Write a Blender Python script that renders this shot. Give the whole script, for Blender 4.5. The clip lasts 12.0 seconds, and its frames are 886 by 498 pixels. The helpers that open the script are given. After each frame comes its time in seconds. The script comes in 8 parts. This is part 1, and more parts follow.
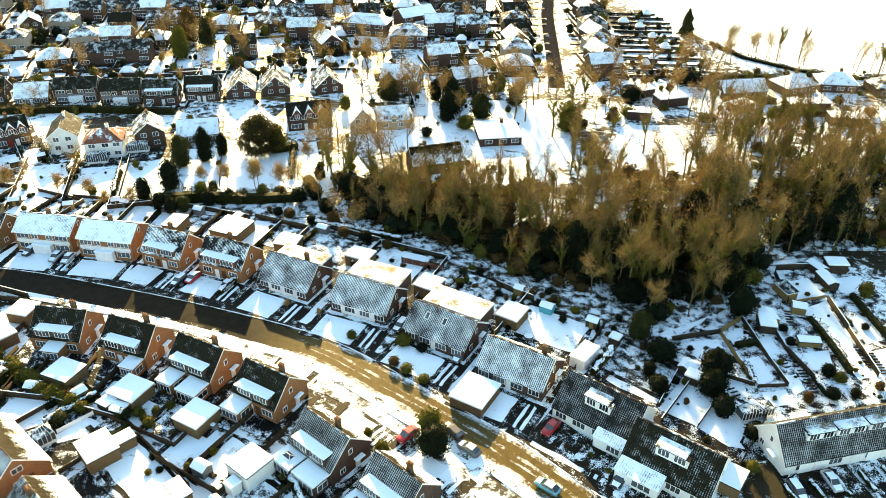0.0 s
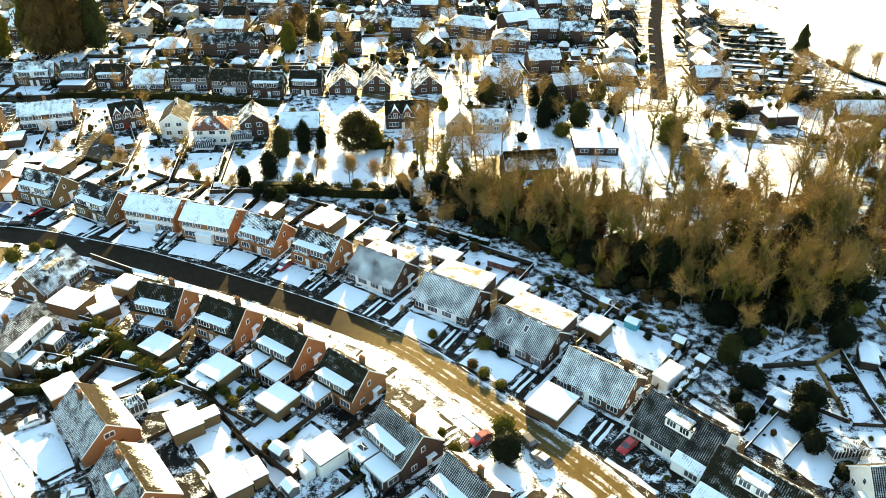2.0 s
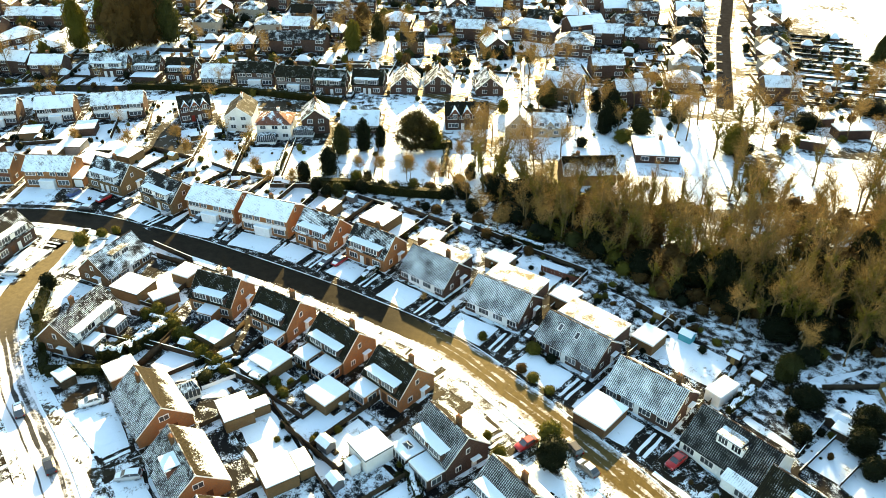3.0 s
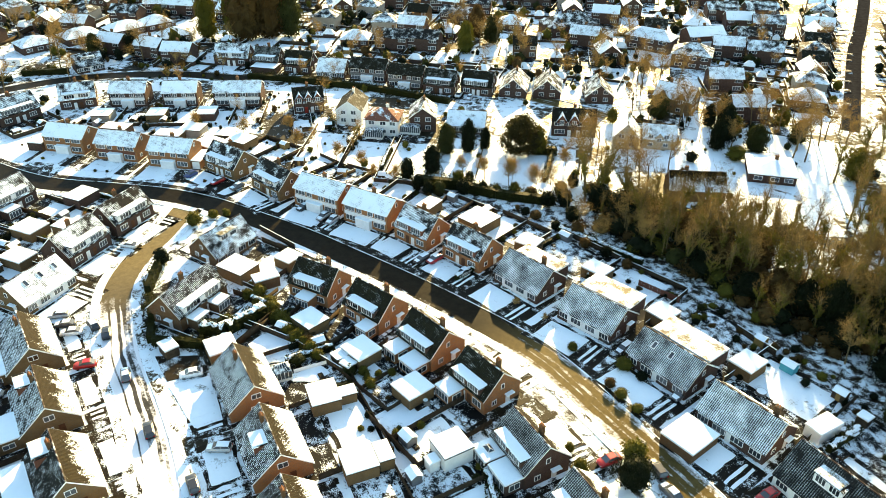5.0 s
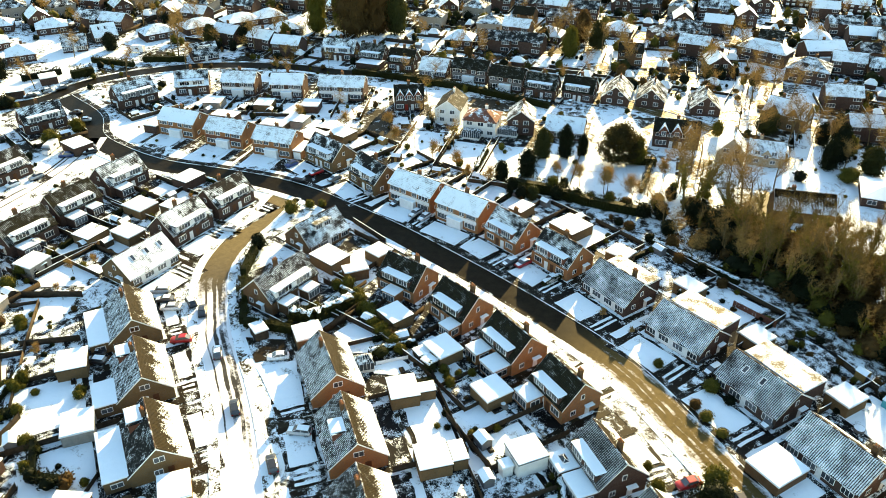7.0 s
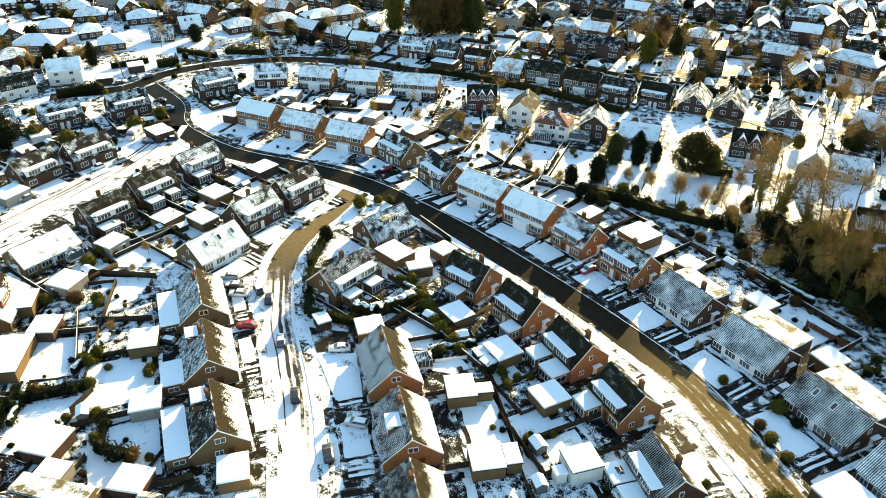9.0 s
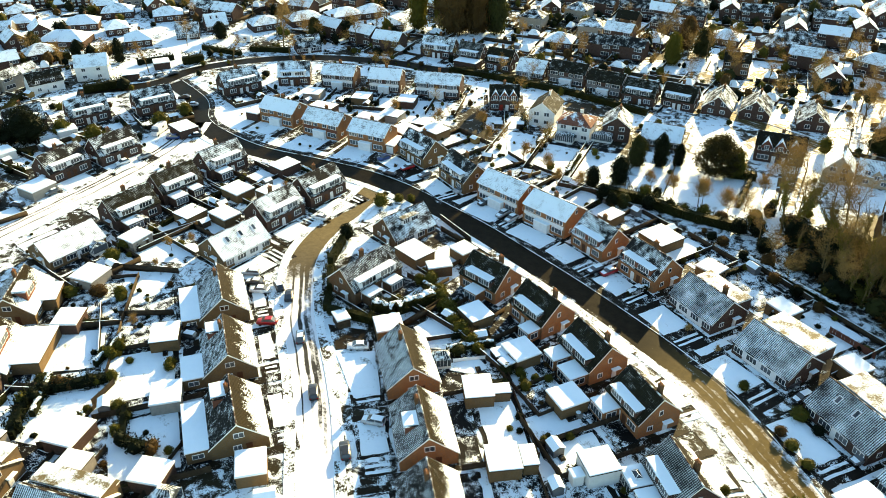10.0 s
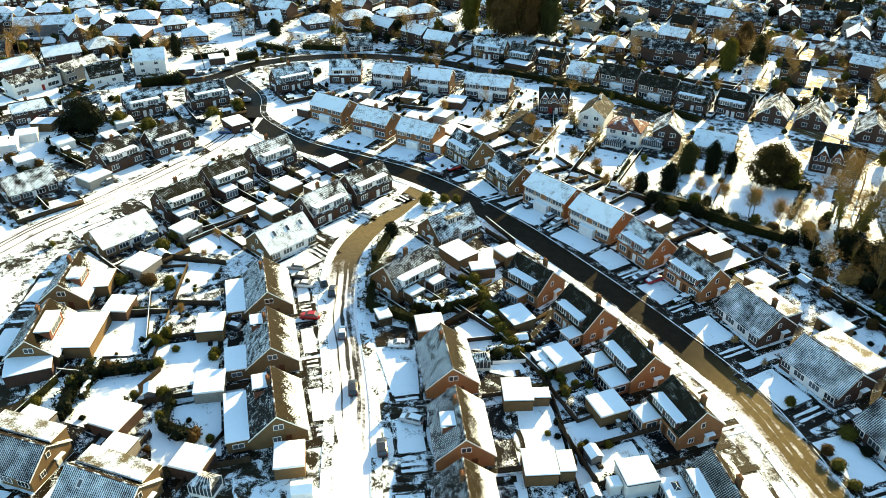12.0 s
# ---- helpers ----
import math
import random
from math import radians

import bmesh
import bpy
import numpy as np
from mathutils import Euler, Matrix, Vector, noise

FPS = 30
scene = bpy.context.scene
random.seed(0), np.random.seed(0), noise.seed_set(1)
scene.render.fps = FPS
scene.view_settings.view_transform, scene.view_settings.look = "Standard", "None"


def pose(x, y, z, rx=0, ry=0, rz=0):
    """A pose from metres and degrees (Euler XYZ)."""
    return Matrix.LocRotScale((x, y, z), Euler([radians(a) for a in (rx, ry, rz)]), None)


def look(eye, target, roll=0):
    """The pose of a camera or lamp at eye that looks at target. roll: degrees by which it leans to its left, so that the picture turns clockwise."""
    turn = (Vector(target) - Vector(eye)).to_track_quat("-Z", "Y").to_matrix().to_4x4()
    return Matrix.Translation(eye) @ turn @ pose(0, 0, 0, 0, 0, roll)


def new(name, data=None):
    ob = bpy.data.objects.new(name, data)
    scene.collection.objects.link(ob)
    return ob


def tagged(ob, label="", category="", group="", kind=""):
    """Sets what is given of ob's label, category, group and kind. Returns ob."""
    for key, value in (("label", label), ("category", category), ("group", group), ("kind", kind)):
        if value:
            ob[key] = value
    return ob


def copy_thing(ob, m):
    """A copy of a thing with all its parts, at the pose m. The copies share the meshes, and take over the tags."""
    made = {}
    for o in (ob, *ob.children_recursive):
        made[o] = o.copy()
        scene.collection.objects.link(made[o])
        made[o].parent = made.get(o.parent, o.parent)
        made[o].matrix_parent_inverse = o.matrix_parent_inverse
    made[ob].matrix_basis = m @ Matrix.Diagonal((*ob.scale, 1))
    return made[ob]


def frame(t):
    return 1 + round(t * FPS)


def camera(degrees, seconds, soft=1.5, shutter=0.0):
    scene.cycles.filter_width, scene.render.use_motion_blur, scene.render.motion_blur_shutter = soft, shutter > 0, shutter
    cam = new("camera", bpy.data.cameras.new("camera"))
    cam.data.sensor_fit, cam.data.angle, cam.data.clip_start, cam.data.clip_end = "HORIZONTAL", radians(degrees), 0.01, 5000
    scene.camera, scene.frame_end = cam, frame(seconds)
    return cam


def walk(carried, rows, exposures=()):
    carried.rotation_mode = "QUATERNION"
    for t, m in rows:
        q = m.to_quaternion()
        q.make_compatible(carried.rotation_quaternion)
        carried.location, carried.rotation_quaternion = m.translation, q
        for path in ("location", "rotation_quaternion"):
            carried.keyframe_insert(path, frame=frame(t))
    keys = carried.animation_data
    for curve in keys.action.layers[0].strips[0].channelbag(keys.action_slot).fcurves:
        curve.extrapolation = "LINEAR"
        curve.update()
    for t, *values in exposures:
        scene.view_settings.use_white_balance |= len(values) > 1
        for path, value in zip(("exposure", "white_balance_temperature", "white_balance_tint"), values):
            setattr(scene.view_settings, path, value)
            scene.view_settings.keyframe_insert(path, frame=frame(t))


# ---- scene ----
# Camera: a drone hovering 95 m up, panning slowly to its left.
cam = camera(60.0, 12.0, soft=0.75)
EYE = 95.0
PATH = [
    (0.0, -0.20, -32.87, -0.04), (0.5, 1.43, -32.82, -0.04), (1.0, 3.57, -32.74, -0.04),
    (1.5, 5.69, -32.68, -0.04), (2.0, 7.51, -32.62, -0.05), (2.5, 9.17, -32.60, -0.06),
    (3.0, 12.25, -32.51, -0.02), (5.0, 20.71, -32.33, 0.02), (5.5, 22.65, -32.30, 0.03),
    (6.0, 24.65, -32.28, 0.05), (6.5, 26.52, -32.23, 0.07), (7.0, 28.50, -32.20, 0.09),
    (9.0, 34.21, -32.18, 0.09), (9.5, 35.28, -32.18, 0.10), (10.0, 35.95, -32.21, 0.11),
    (10.5, 36.55, -32.22, 0.14), (11.0, 37.31, -32.23, 0.18), (11.5, 38.41, -32.20, 0.15),
    (12.0, 39.79, -32.14, 0.14),
]
walk(cam, [(t, pose(0, 0, EYE, 90 + pitch, roll, yaw)) for t, yaw, pitch, roll in PATH], exposures=[(0.0, 2.27, 8800, -1.0), (3.0, 2.20, 8800, -1.0), (7.0, 1.92, 8400, -1.0), (12.0, 1.60, 7600, -4.0)])

# Low winter sun, straight ahead of the first view; clear blue sky.
SUN_AZ, SUN_EL = radians(-7.0), radians(19.2)
SUN_DIR = Vector((math.sin(SUN_AZ) * math.cos(SUN_EL), math.cos(SUN_AZ) * math.cos(SUN_EL), math.sin(SUN_EL)))
world = bpy.data.worlds.new("winter_sky")
scene.world = world
world.use_nodes = True
wn = world.node_tree
wn.nodes.clear()
sky = wn.nodes.new("ShaderNodeTexSky")
sky.sky_type, sky.sun_disc = "NISHITA", False
sky.sun_elevation, sky.sun_rotation = SUN_EL, SUN_AZ
sky.air_density, sky.dust_density, sky.ozone_density = 1.0, 0.6, 2.8
bg = wn.nodes.new("ShaderNodeBackground")
bg.inputs["Strength"].default_value = 0.145
wo = wn.nodes.new("ShaderNodeOutputWorld")
wn.links.new(sky.outputs[0], bg.inputs[0])
wn.links.new(bg.outputs[0], wo.inputs[0])
sun = new("sun", bpy.data.lights.new("sun", "SUN"))
sun.data.energy, sun.data.angle, sun.data.color = 5.0, radians(0.6), (1.0, 0.77, 0.44)
sun.matrix_world = look(SUN_DIR * 300, (0, 0, 0))


# ---- materials ----
SNOW = (0.765, 0.855, 0.90, 1)


class Nodes:
    """Short hand for building a node material."""

    def __init__(self, name, rough=0.8):
        self.m = bpy.data.materials.new(name)
        self.m.use_nodes = True
        self.t = self.m.node_tree
        self.b = self.t.nodes["Principled BSDF"]
        self.b.inputs["Roughness"].default_value = rough
        self.b.inputs["Specular IOR Level"].default_value = 0.06
        self.co = self.t.nodes.new("ShaderNodeTexCoord")

    def n(self, kind, **kw):
        node = self.t.nodes.new(kind)
        for k, v in kw.items():
            node.inputs[k.replace("_", " ")].default_value = v
        return node

    def l(self, a, b):
        self.t.links.new(a, b)

    def noise(self, scale, detail=4, rough=0.6, vec=None, dist=0.0):
        node = self.n("ShaderNodeTexNoise", Scale=scale, Detail=detail, Roughness=rough, Distortion=dist)
        self.l(vec or self.co.outputs["Object"], node.inputs["Vector"])
        return node.outputs["Fac"]

    def ramp(self, fac, lo, hi, a=0.0, b=1.0):
        node = self.n("ShaderNodeMapRange", From_Min=lo, From_Max=hi, To_Min=a, To_Max=b)
        self.l(fac, node.inputs["Value"])
        return node.outputs["Result"]

    def math(self, op, a, b=0.5):
        node = self.t.nodes.new("ShaderNodeMath")
        node.operation = op
        for i, v in enumerate((a, b)):
            if isinstance(v, (int, float)):
                node.inputs[i].default_value = v
            else:
                self.l(v, node.inputs[i])
        return node.outputs[0]

    def mix(self, fac, a, b):
        node = self.t.nodes.new("ShaderNodeMix")
        node.data_type = "RGBA"
        for s, v in ((node.inputs[0], fac), (node.inputs[6], a), (node.inputs[7], b)):
            if isinstance(v, (int, float, tuple)):
                s.default_value = v
            else:
                self.l(v, s)
        return node.outputs[2]

    def random(self):
        return self.t.nodes.new("ShaderNodeObjectInfo").outputs["Random"]

    def colour(self, c):
        if isinstance(c, tuple):
            self.b.inputs["Base Color"].default_value = c
        else:
            self.l(c, self.b.inputs["Base Color"])

    def bump(self, h, strength=0.4, dist=0.05):
        node = self.n("ShaderNodeBump", Strength=strength, Distance=dist)
        self.l(h, node.inputs["Height"])
        self.l(node.outputs[0], self.b.inputs["Normal"])

    def shift(self):
        """Object coordinates moved by the object's random number, so that alike meshes differ."""
        add = self.t.nodes.new("ShaderNodeVectorMath")
        add.operation = "ADD"
        comb = self.t.nodes.new("ShaderNodeCombineXYZ")
        k = self.math("MULTIPLY", self.random(), 57.0)
        for i in range(3):
            self.l(k, comb.inputs[i])
        self.l(self.co.outputs["Object"], add.inputs[0])
        self.l(comb.outputs[0], add.inputs[1])
        return add.outputs[0]


def rgb(r, g, b):
    return (r, g, b, 1)


def mat_plain(name, a, b, scale=2.0, rough=0.7, metal=0.0, bump=0.2):
    k = Nodes(name, rough)
    f = k.ramp(k.noise(scale, 6, 0.65, k.shift()), 0.3, 0.7)
    k.colour(k.mix(f, rgb(*a), rgb(*b)))
    k.b.inputs["Metallic"].default_value = metal
    if bump:
        k.bump(k.noise(scale * 6, 3), bump, 0.02)
    return k.m


def mat_snow(name, bare=(0.10, 0.085, 0.05), cover=0.30, scale=0.35, crisp=False):
    """Snow through which the ground shows where the noise falls under cover."""
    k = Nodes(name, 0.6)
    v = k.shift() if cover else k.co.outputs["Object"]
    big, fine = k.noise(scale, 3, 0.5, v), k.noise(scale * 9, 5, 0.7, v)
    share = 0.5 if crisp else 0.4
    f = k.math("ADD", k.math("MULTIPLY", big, 1 - share), k.math("MULTIPLY", fine, share))
    f = k.ramp(f, cover, cover + (0.045 if crisp else 0.11))
    tint = k.mix(k.noise(6.0, 3), rgb(*[c * 0.6 for c in bare]), rgb(*bare))
    k.colour(k.mix(f, tint, k.mix(k.noise(0.8, 4), rgb(0.69, 0.795, 0.86), SNOW)))
    k.bump(k.math("ADD", k.noise(1.2, 4), k.math("MULTIPLY", f, 0.6)), 0.5, 0.12)
    return k.m


def mat_tiles(name, tile, moss, cover, line, patch=0.45, grain=0.3, soft=0.06, slide=0.0, even=1.0):
    """Roof tiles in courses 0.34 m high with snow held on them. cover: how much snow lies; line: how far each course's lip shows."""
    k = Nodes(name, 0.75)
    sep = k.t.nodes.new("ShaderNodeSeparateXYZ")
    k.l(k.co.outputs["UV"], sep.inputs[0])
    u, v = sep.outputs[0], sep.outputs[1]
    course = k.math("FRACT", k.math("DIVIDE", v, 0.34), 0)
    tile_x = k.math("FRACT", k.math("DIVIDE", u, 0.34), 0)
    lip = k.math("MAXIMUM", k.ramp(course, 0.0, 0.34, 0.45, 0), k.ramp(k.math("ABSOLUTE", k.math("SUBTRACT", tile_x, 0.5), 0), 0.22, 0.5, 0, 1.0))
    sv = k.shift()
    big, fine = k.noise(patch, 3, 0.55, sv), k.noise(3.2, 5, 0.7, sv)
    depth = k.math("ADD", k.math("MULTIPLY", big, 1 - grain), k.math("MULTIPLY", fine, grain))
    if even < 1:
        depth = k.math("ADD", k.math("MULTIPLY", k.math("SUBTRACT", depth, 0.5), even), 0.5)
    depth = k.math("ADD", depth, k.math("MULTIPLY", k.math("SUBTRACT", k.random(), 0.5), 0.10))
    depth = k.math("SUBTRACT", depth, k.math("MULTIPLY", lip, line))
    if slide:
        depth = k.math("ADD", depth, k.ramp(v, 0.0, 5.5, slide, -slide))
    f = k.ramp(depth, 0.5 - cover, 0.5 + soft - cover)
    base = k.mix(k.ramp(k.noise(1.3, 5, 0.7, sv), 0.35, 0.65), rgb(*tile), rgb(*moss))
    base = k.mix(k.math("MULTIPLY", lip, 0.5), base, rgb(*[c * 0.4 for c in tile]))
    k.colour(k.mix(f, base, SNOW))
    k.bump(k.math("SUBTRACT", k.math("MULTIPLY", f, 0.8), lip), 0.6, 0.05)
    return k.m


def mat_brick(name, a, b, mortar):
    k = Nodes(name, 0.85)
    sep = k.t.nodes.new("ShaderNodeSeparateXYZ")
    k.l(k.co.outputs["Object"], sep.inputs[0])
    comb = k.t.nodes.new("ShaderNodeCombineXYZ")
    k.l(k.math("ADD", sep.outputs[0], sep.outputs[1]), comb.inputs[0])
    k.l(sep.outputs[2], comb.inputs[1])
    t = k.n("ShaderNodeTexBrick", Scale=1.0, Mortar_Size=0.012, Brick_Width=0.225, Row_Height=0.075)
    t.inputs["Color1"].default_value, t.inputs["Color2"].default_value = rgb(*a), rgb(*b)
    t.inputs["Mortar"].default_value = rgb(*mortar)
    k.l(comb.outputs[0], t.inputs["Vector"])
    sv = k.shift()
    dirt = k.ramp(k.noise(0.7, 5, 0.7, sv), 0.35, 0.7, 0.0, 0.45)
    k.colour(k.mix(dirt, t.outputs["Color"], rgb(*[c * 0.45 for c in a])))
    k.bump(t.outputs["Fac"], 0.3, 0.01)
    return k.m


def mat_leaf(name, a, b, frost=0.0):
    k = Nodes(name, 0.6)
    g = k.t.nodes.new("ShaderNodeNewGeometry")
    c = k.mix(g.outputs["Random Per Island"], rgb(*a), rgb(*b))
    c = k.mix(k.ramp(k.noise(0.6, 3, 0.6, k.shift()), 0.35, 0.65, 0, 0.6), c, rgb(*[x * 0.45 for x in a]))
    if frost:
        c = k.mix(k.ramp(k.noise(0.5, 4, 0.7, k.shift()), 0.60 - frost, 0.66 - frost), c, SNOW)
    k.colour(c)
    thin(k, c, 0.35)
    return k.m


def thin(k, c, amount):
    """Lets light through leaves and fine twigs."""
    tr = k.t.nodes.new("ShaderNodeBsdfTranslucent")
    mx = k.t.nodes.new("ShaderNodeMixShader")
    mx.inputs[0].default_value = amount
    k.l(c, tr.inputs["Color"])
    k.l(k.b.outputs[0], mx.inputs[1])
    k.l(tr.outputs[0], mx.inputs[2])
    k.l(mx.outputs[0], k.t.nodes["Material Output"].inputs["Surface"])


def mat_twig(name, a, b):
    k = Nodes(name, 0.9)
    c = k.mix(k.ramp(k.noise(0.5, 4, 0.6, k.shift()), 0.3, 0.7), rgb(*a), rgb(*b))
    k.colour(c)
    thin(k, c, 0.10)
    return k.m


def mat_road(name, tracks, cover, tone=(0.012, 0.0098, 0.0062), thaw=None, gloss=0.03, sunlit=None):
    """Wet tarmac under broken snow. tracks: tyre bands bare of snow, in metres from the middle; cover: snow elsewhere."""
    k = Nodes(name, 0.55)
    k.b.inputs["Specular IOR Level"].default_value = gloss
    sep = k.t.nodes.new("ShaderNodeSeparateXYZ")
    k.l(k.co.outputs["UV"], sep.inputs[0])
    across = k.math("ADD", sep.outputs[0], k.math("MULTIPLY", k.math("SUBTRACT", k.noise(0.06, 2), 0.5), 2.0))
    f = k.math("ADD", k.math("MULTIPLY", k.noise(0.25, 4, 0.6), 0.55), k.math("MULTIPLY", k.noise(2.2, 5, 0.7), 0.45))
    for c, w in tracks:
        band = k.ramp(k.math("ABSOLUTE", k.math("SUBTRACT", across, c), 0), w * 0.4, w, 0.42, 0)
        band = k.math("MULTIPLY", band, k.ramp(k.noise(0.045 + 0.006 * abs(c), 3, 0.5), 0.30, 0.62))
        f = k.math("SUBTRACT", f, band)
    edge = k.ramp(k.math("ABSOLUTE", sep.outputs[0], 0), 2.6, 4.2, 0, 0.28)
    f = k.math("ADD", f, edge)
    if thaw:
        f = k.math("ADD", f, k.ramp(sep.outputs[1], thaw[1] + 22, thaw[1] + 44, 0.0, 0.3))
        f = k.math("SUBTRACT", f, k.ramp(sep.outputs[1], thaw[0], thaw[1], 0.62, 0.0))
    # more patches of snow along the stretch that is coloured as sunlit
    if sunlit:
        f = k.math("ADD", f, k.ramp(sep.outputs[1], sunlit[0], sunlit[1], 0.0, 0.20))
    f = k.ramp(f, 0.5 - cover, 0.68 - cover)
    base = k.mix(k.ramp(k.noise(0.5, 5, 0.7), 0.35, 0.65), rgb(*tone), rgb(*[c * 2.2 for c in tone]))
    # golden tan in the base colour stands in for low sun on the tarmac
    if sunlit:
        base = k.mix(k.ramp(sep.outputs[1], sunlit[0], sunlit[1], 0.0, 0.9), base, k.mix(k.noise(0.9, 5, 0.7), rgb(0.033, 0.024, 0.008), rgb(0.16, 0.113, 0.041)))
    # the bare thawed stretch is tinted gold to paint in sun on wet tarmac
    if thaw:
        base = k.mix(k.ramp(sep.outputs[1], thaw[0], thaw[1], 0.9, 0.0), base, k.mix(k.noise(0.9, 5, 0.7), rgb(0.06, 0.045, 0.018), rgb(0.26, 0.20, 0.10)))
    k.colour(k.mix(f, base, rgb(0.72, 0.74, 0.77)))
    k.l(k.ramp(f, 0, 1, 0.42 if gloss > 0.0 else 0.95, 0.8), k.b.inputs["Roughness"])
    k.bump(k.noise(14.0, 4), 0.3, 0.02)
    return k.m


def mat_ground(name):
    """Garden snow: whole in some places, worn through to wet soil and grass in others."""
    k = Nodes(name, 0.6)
    wide, mid, fine = k.noise(0.045, 2, 0.5), k.noise(0.5, 4, 0.6, None, 0.6), k.noise(4.5, 5, 0.75)
    f = k.math("ADD", k.math("MULTIPLY", k.ramp(wide, 0.3, 0.7), 0.26), k.math("ADD", k.math("MULTIPLY", mid, 0.46), k.math("MULTIPLY", fine, 0.28)))
    f = k.ramp(f, 0.45, 0.495)
    soil = k.mix(k.noise(7.0, 3), rgb(0.010, 0.008, 0.005), rgb(0.034, 0.028, 0.014))
    k.colour(k.mix(f, soil, k.mix(k.noise(0.8, 4), rgb(0.69, 0.795, 0.86), SNOW)))
    k.bump(k.math("ADD", k.noise(1.2, 4), k.math("MULTIPLY", f, 0.6)), 0.5, 0.12)
    return k.m


M_GROUND = mat_ground("garden_snow")
M_LAWN = mat_snow("lawn_snow", (0.06, 0.065, 0.025), 0.31, 0.3)
M_PATCHY = mat_snow("thawed_ground", (0.011, 0.009, 0.006), 0.53, 0.45, True)
M_PATIO = mat_snow("wet_paving", (0.010, 0.009, 0.008), 0.53, 0.5, True)
M_TERRACE = mat_snow("terrace_snow", (0.012, 0.011, 0.009), 0.475, 0.6, True)
M_DRIVE = mat_snow("wet_drive", (0.018, 0.013, 0.007), 0.54, 0.5, True)
M_SNOW = mat_snow("roof_snow", (0.2, 0.2, 0.2), 0.20, 0.3)
M_SNOWM = mat_snow("melting_roof_snow", (0.17, 0.135, 0.07), 0.42, 0.35)
M_ROOF_N = mat_tiles("frosted_tiles", (0.014, 0.013, 0.013), (0.024, 0.022, 0.018), 0.055, 0.13, 0.45, 0.38, 0.12)
M_ROOF_L = mat_tiles("ribbed_frosted_tiles", (0.012, 0.012, 0.012), (0.02, 0.019, 0.016), 0.07, 0.30, 0.5, 0.4, 0.22, 0.0, 0.45)
M_ROOF_W = mat_tiles("white_tiles", (0.03, 0.026, 0.025), (0.05, 0.04, 0.03), 0.23, 0.11, 0.5, 0.5, 0.16)
M_ROOF_D = mat_tiles("dark_tiles", (0.010, 0.0095, 0.0065), (0.020, 0.018, 0.009), -0.015, 0.24, 0.6, 0.45, 0.2, 0.0, 0.7)
M_ROOF_M = mat_tiles("half_frosted_tiles", (0.012, 0.011, 0.010), (0.02, 0.018, 0.014), 0.04, 0.40, 0.8, 0.5, 0.07, 0.0, 0.7)
M_ROOF_F = mat_tiles("ribbed_snowy_tiles", (0.016, 0.015, 0.015), (0.026, 0.023, 0.02), 0.17, 0.30, 0.35, 0.4, 0.24, 0.0, 0.75)
M_ROOF_S = mat_tiles("thawed_tiles", (0.006, 0.0042, 0.0018), (0.017, 0.011, 0.0028), 0.085, 0.16, 0.42, 0.5, 0.05, 0.19)
M_ROOF_R = mat_tiles("red_tiles", (0.20, 0.075, 0.045), (0.15, 0.07, 0.05), -0.05, 0.10)
BRICKS = [
    mat_brick("brown_brick", (0.15, 0.068, 0.026), (0.10, 0.045, 0.02), (0.11, 0.09, 0.065)),
    mat_brick("orange_brick", (0.36, 0.145, 0.052), (0.25, 0.10, 0.038), (0.16, 0.115, 0.08)),
    mat_brick("red_brick", (0.082, 0.043, 0.031), (0.055, 0.032, 0.024), (0.08, 0.06, 0.05)),
    mat_brick("buff_brick", (0.18, 0.105, 0.042), (0.13, 0.075, 0.032), (0.13, 0.10, 0.07)),
]
M_RENDER = mat_plain("white_render", (0.72, 0.71, 0.68), (0.6, 0.59, 0.56), 0.8, 0.85)
M_CLAD = mat_plain("white_cladding", (0.7, 0.7, 0.7), (0.58, 0.58, 0.57), 1.0, 0.5)
M_UPVC = mat_plain("white_frame", (0.78, 0.78, 0.77), (0.68, 0.68, 0.67), 3.0, 0.4, 0, 0)
M_GREY = mat_plain("grey_cladding", (0.10, 0.10, 0.105), (0.16, 0.16, 0.16), 1.0, 0.7)
M_STONE = mat_plain("grey_stone", (0.22, 0.20, 0.17), (0.3, 0.27, 0.23), 1.5, 0.85)
M_BUFF = mat_plain("pale_stone", (0.40, 0.34, 0.25), (0.28, 0.235, 0.17), 1.2, 0.85)
M_TILEHANG = mat_plain("hung_tiles", (0.17, 0.065, 0.04), (0.11, 0.05, 0.035), 3.0, 0.8)
M_RIDGE = mat_snow("ridge_tile_snow", (0.05, 0.03, 0.022), 0.50, 0.9)
M_FENCE = mat_plain("weathered_fence", (0.068, 0.049, 0.032), (0.028, 0.022, 0.015), 1.2, 0.85)
M_FENCE_LIGHT = mat_plain("ochre_fence", (0.26, 0.17, 0.06), (0.19, 0.12, 0.05), 2.0, 0.85)
M_POT = mat_plain("clay_pot", (0.36, 0.15, 0.075), (0.28, 0.12, 0.06), 4.0, 0.8)
M_DOORS = [mat_plain("door_" + n, c, tuple(x * 0.8 for x in c), 2.0, 0.5) for n, c in (("white", (0.7, 0.7, 0.69)), ("brown", (0.09, 0.04, 0.02)), ("red", (0.25, 0.03, 0.02)), ("blue", (0.03, 0.06, 0.15)))]
M_BARK = mat_plain("bark", (0.18, 0.13, 0.065), (0.075, 0.055, 0.03), 3.0, 0.9)
M_TWIG = mat_twig("twigs", (0.36, 0.22, 0.072), (0.17, 0.105, 0.036))
M_TWIG_DARK = mat_twig("dark_twigs", (0.20, 0.135, 0.040), (0.09, 0.062, 0.020))
M_IVY = mat_leaf("ivy", (0.16, 0.145, 0.026), (0.075, 0.075, 0.016))
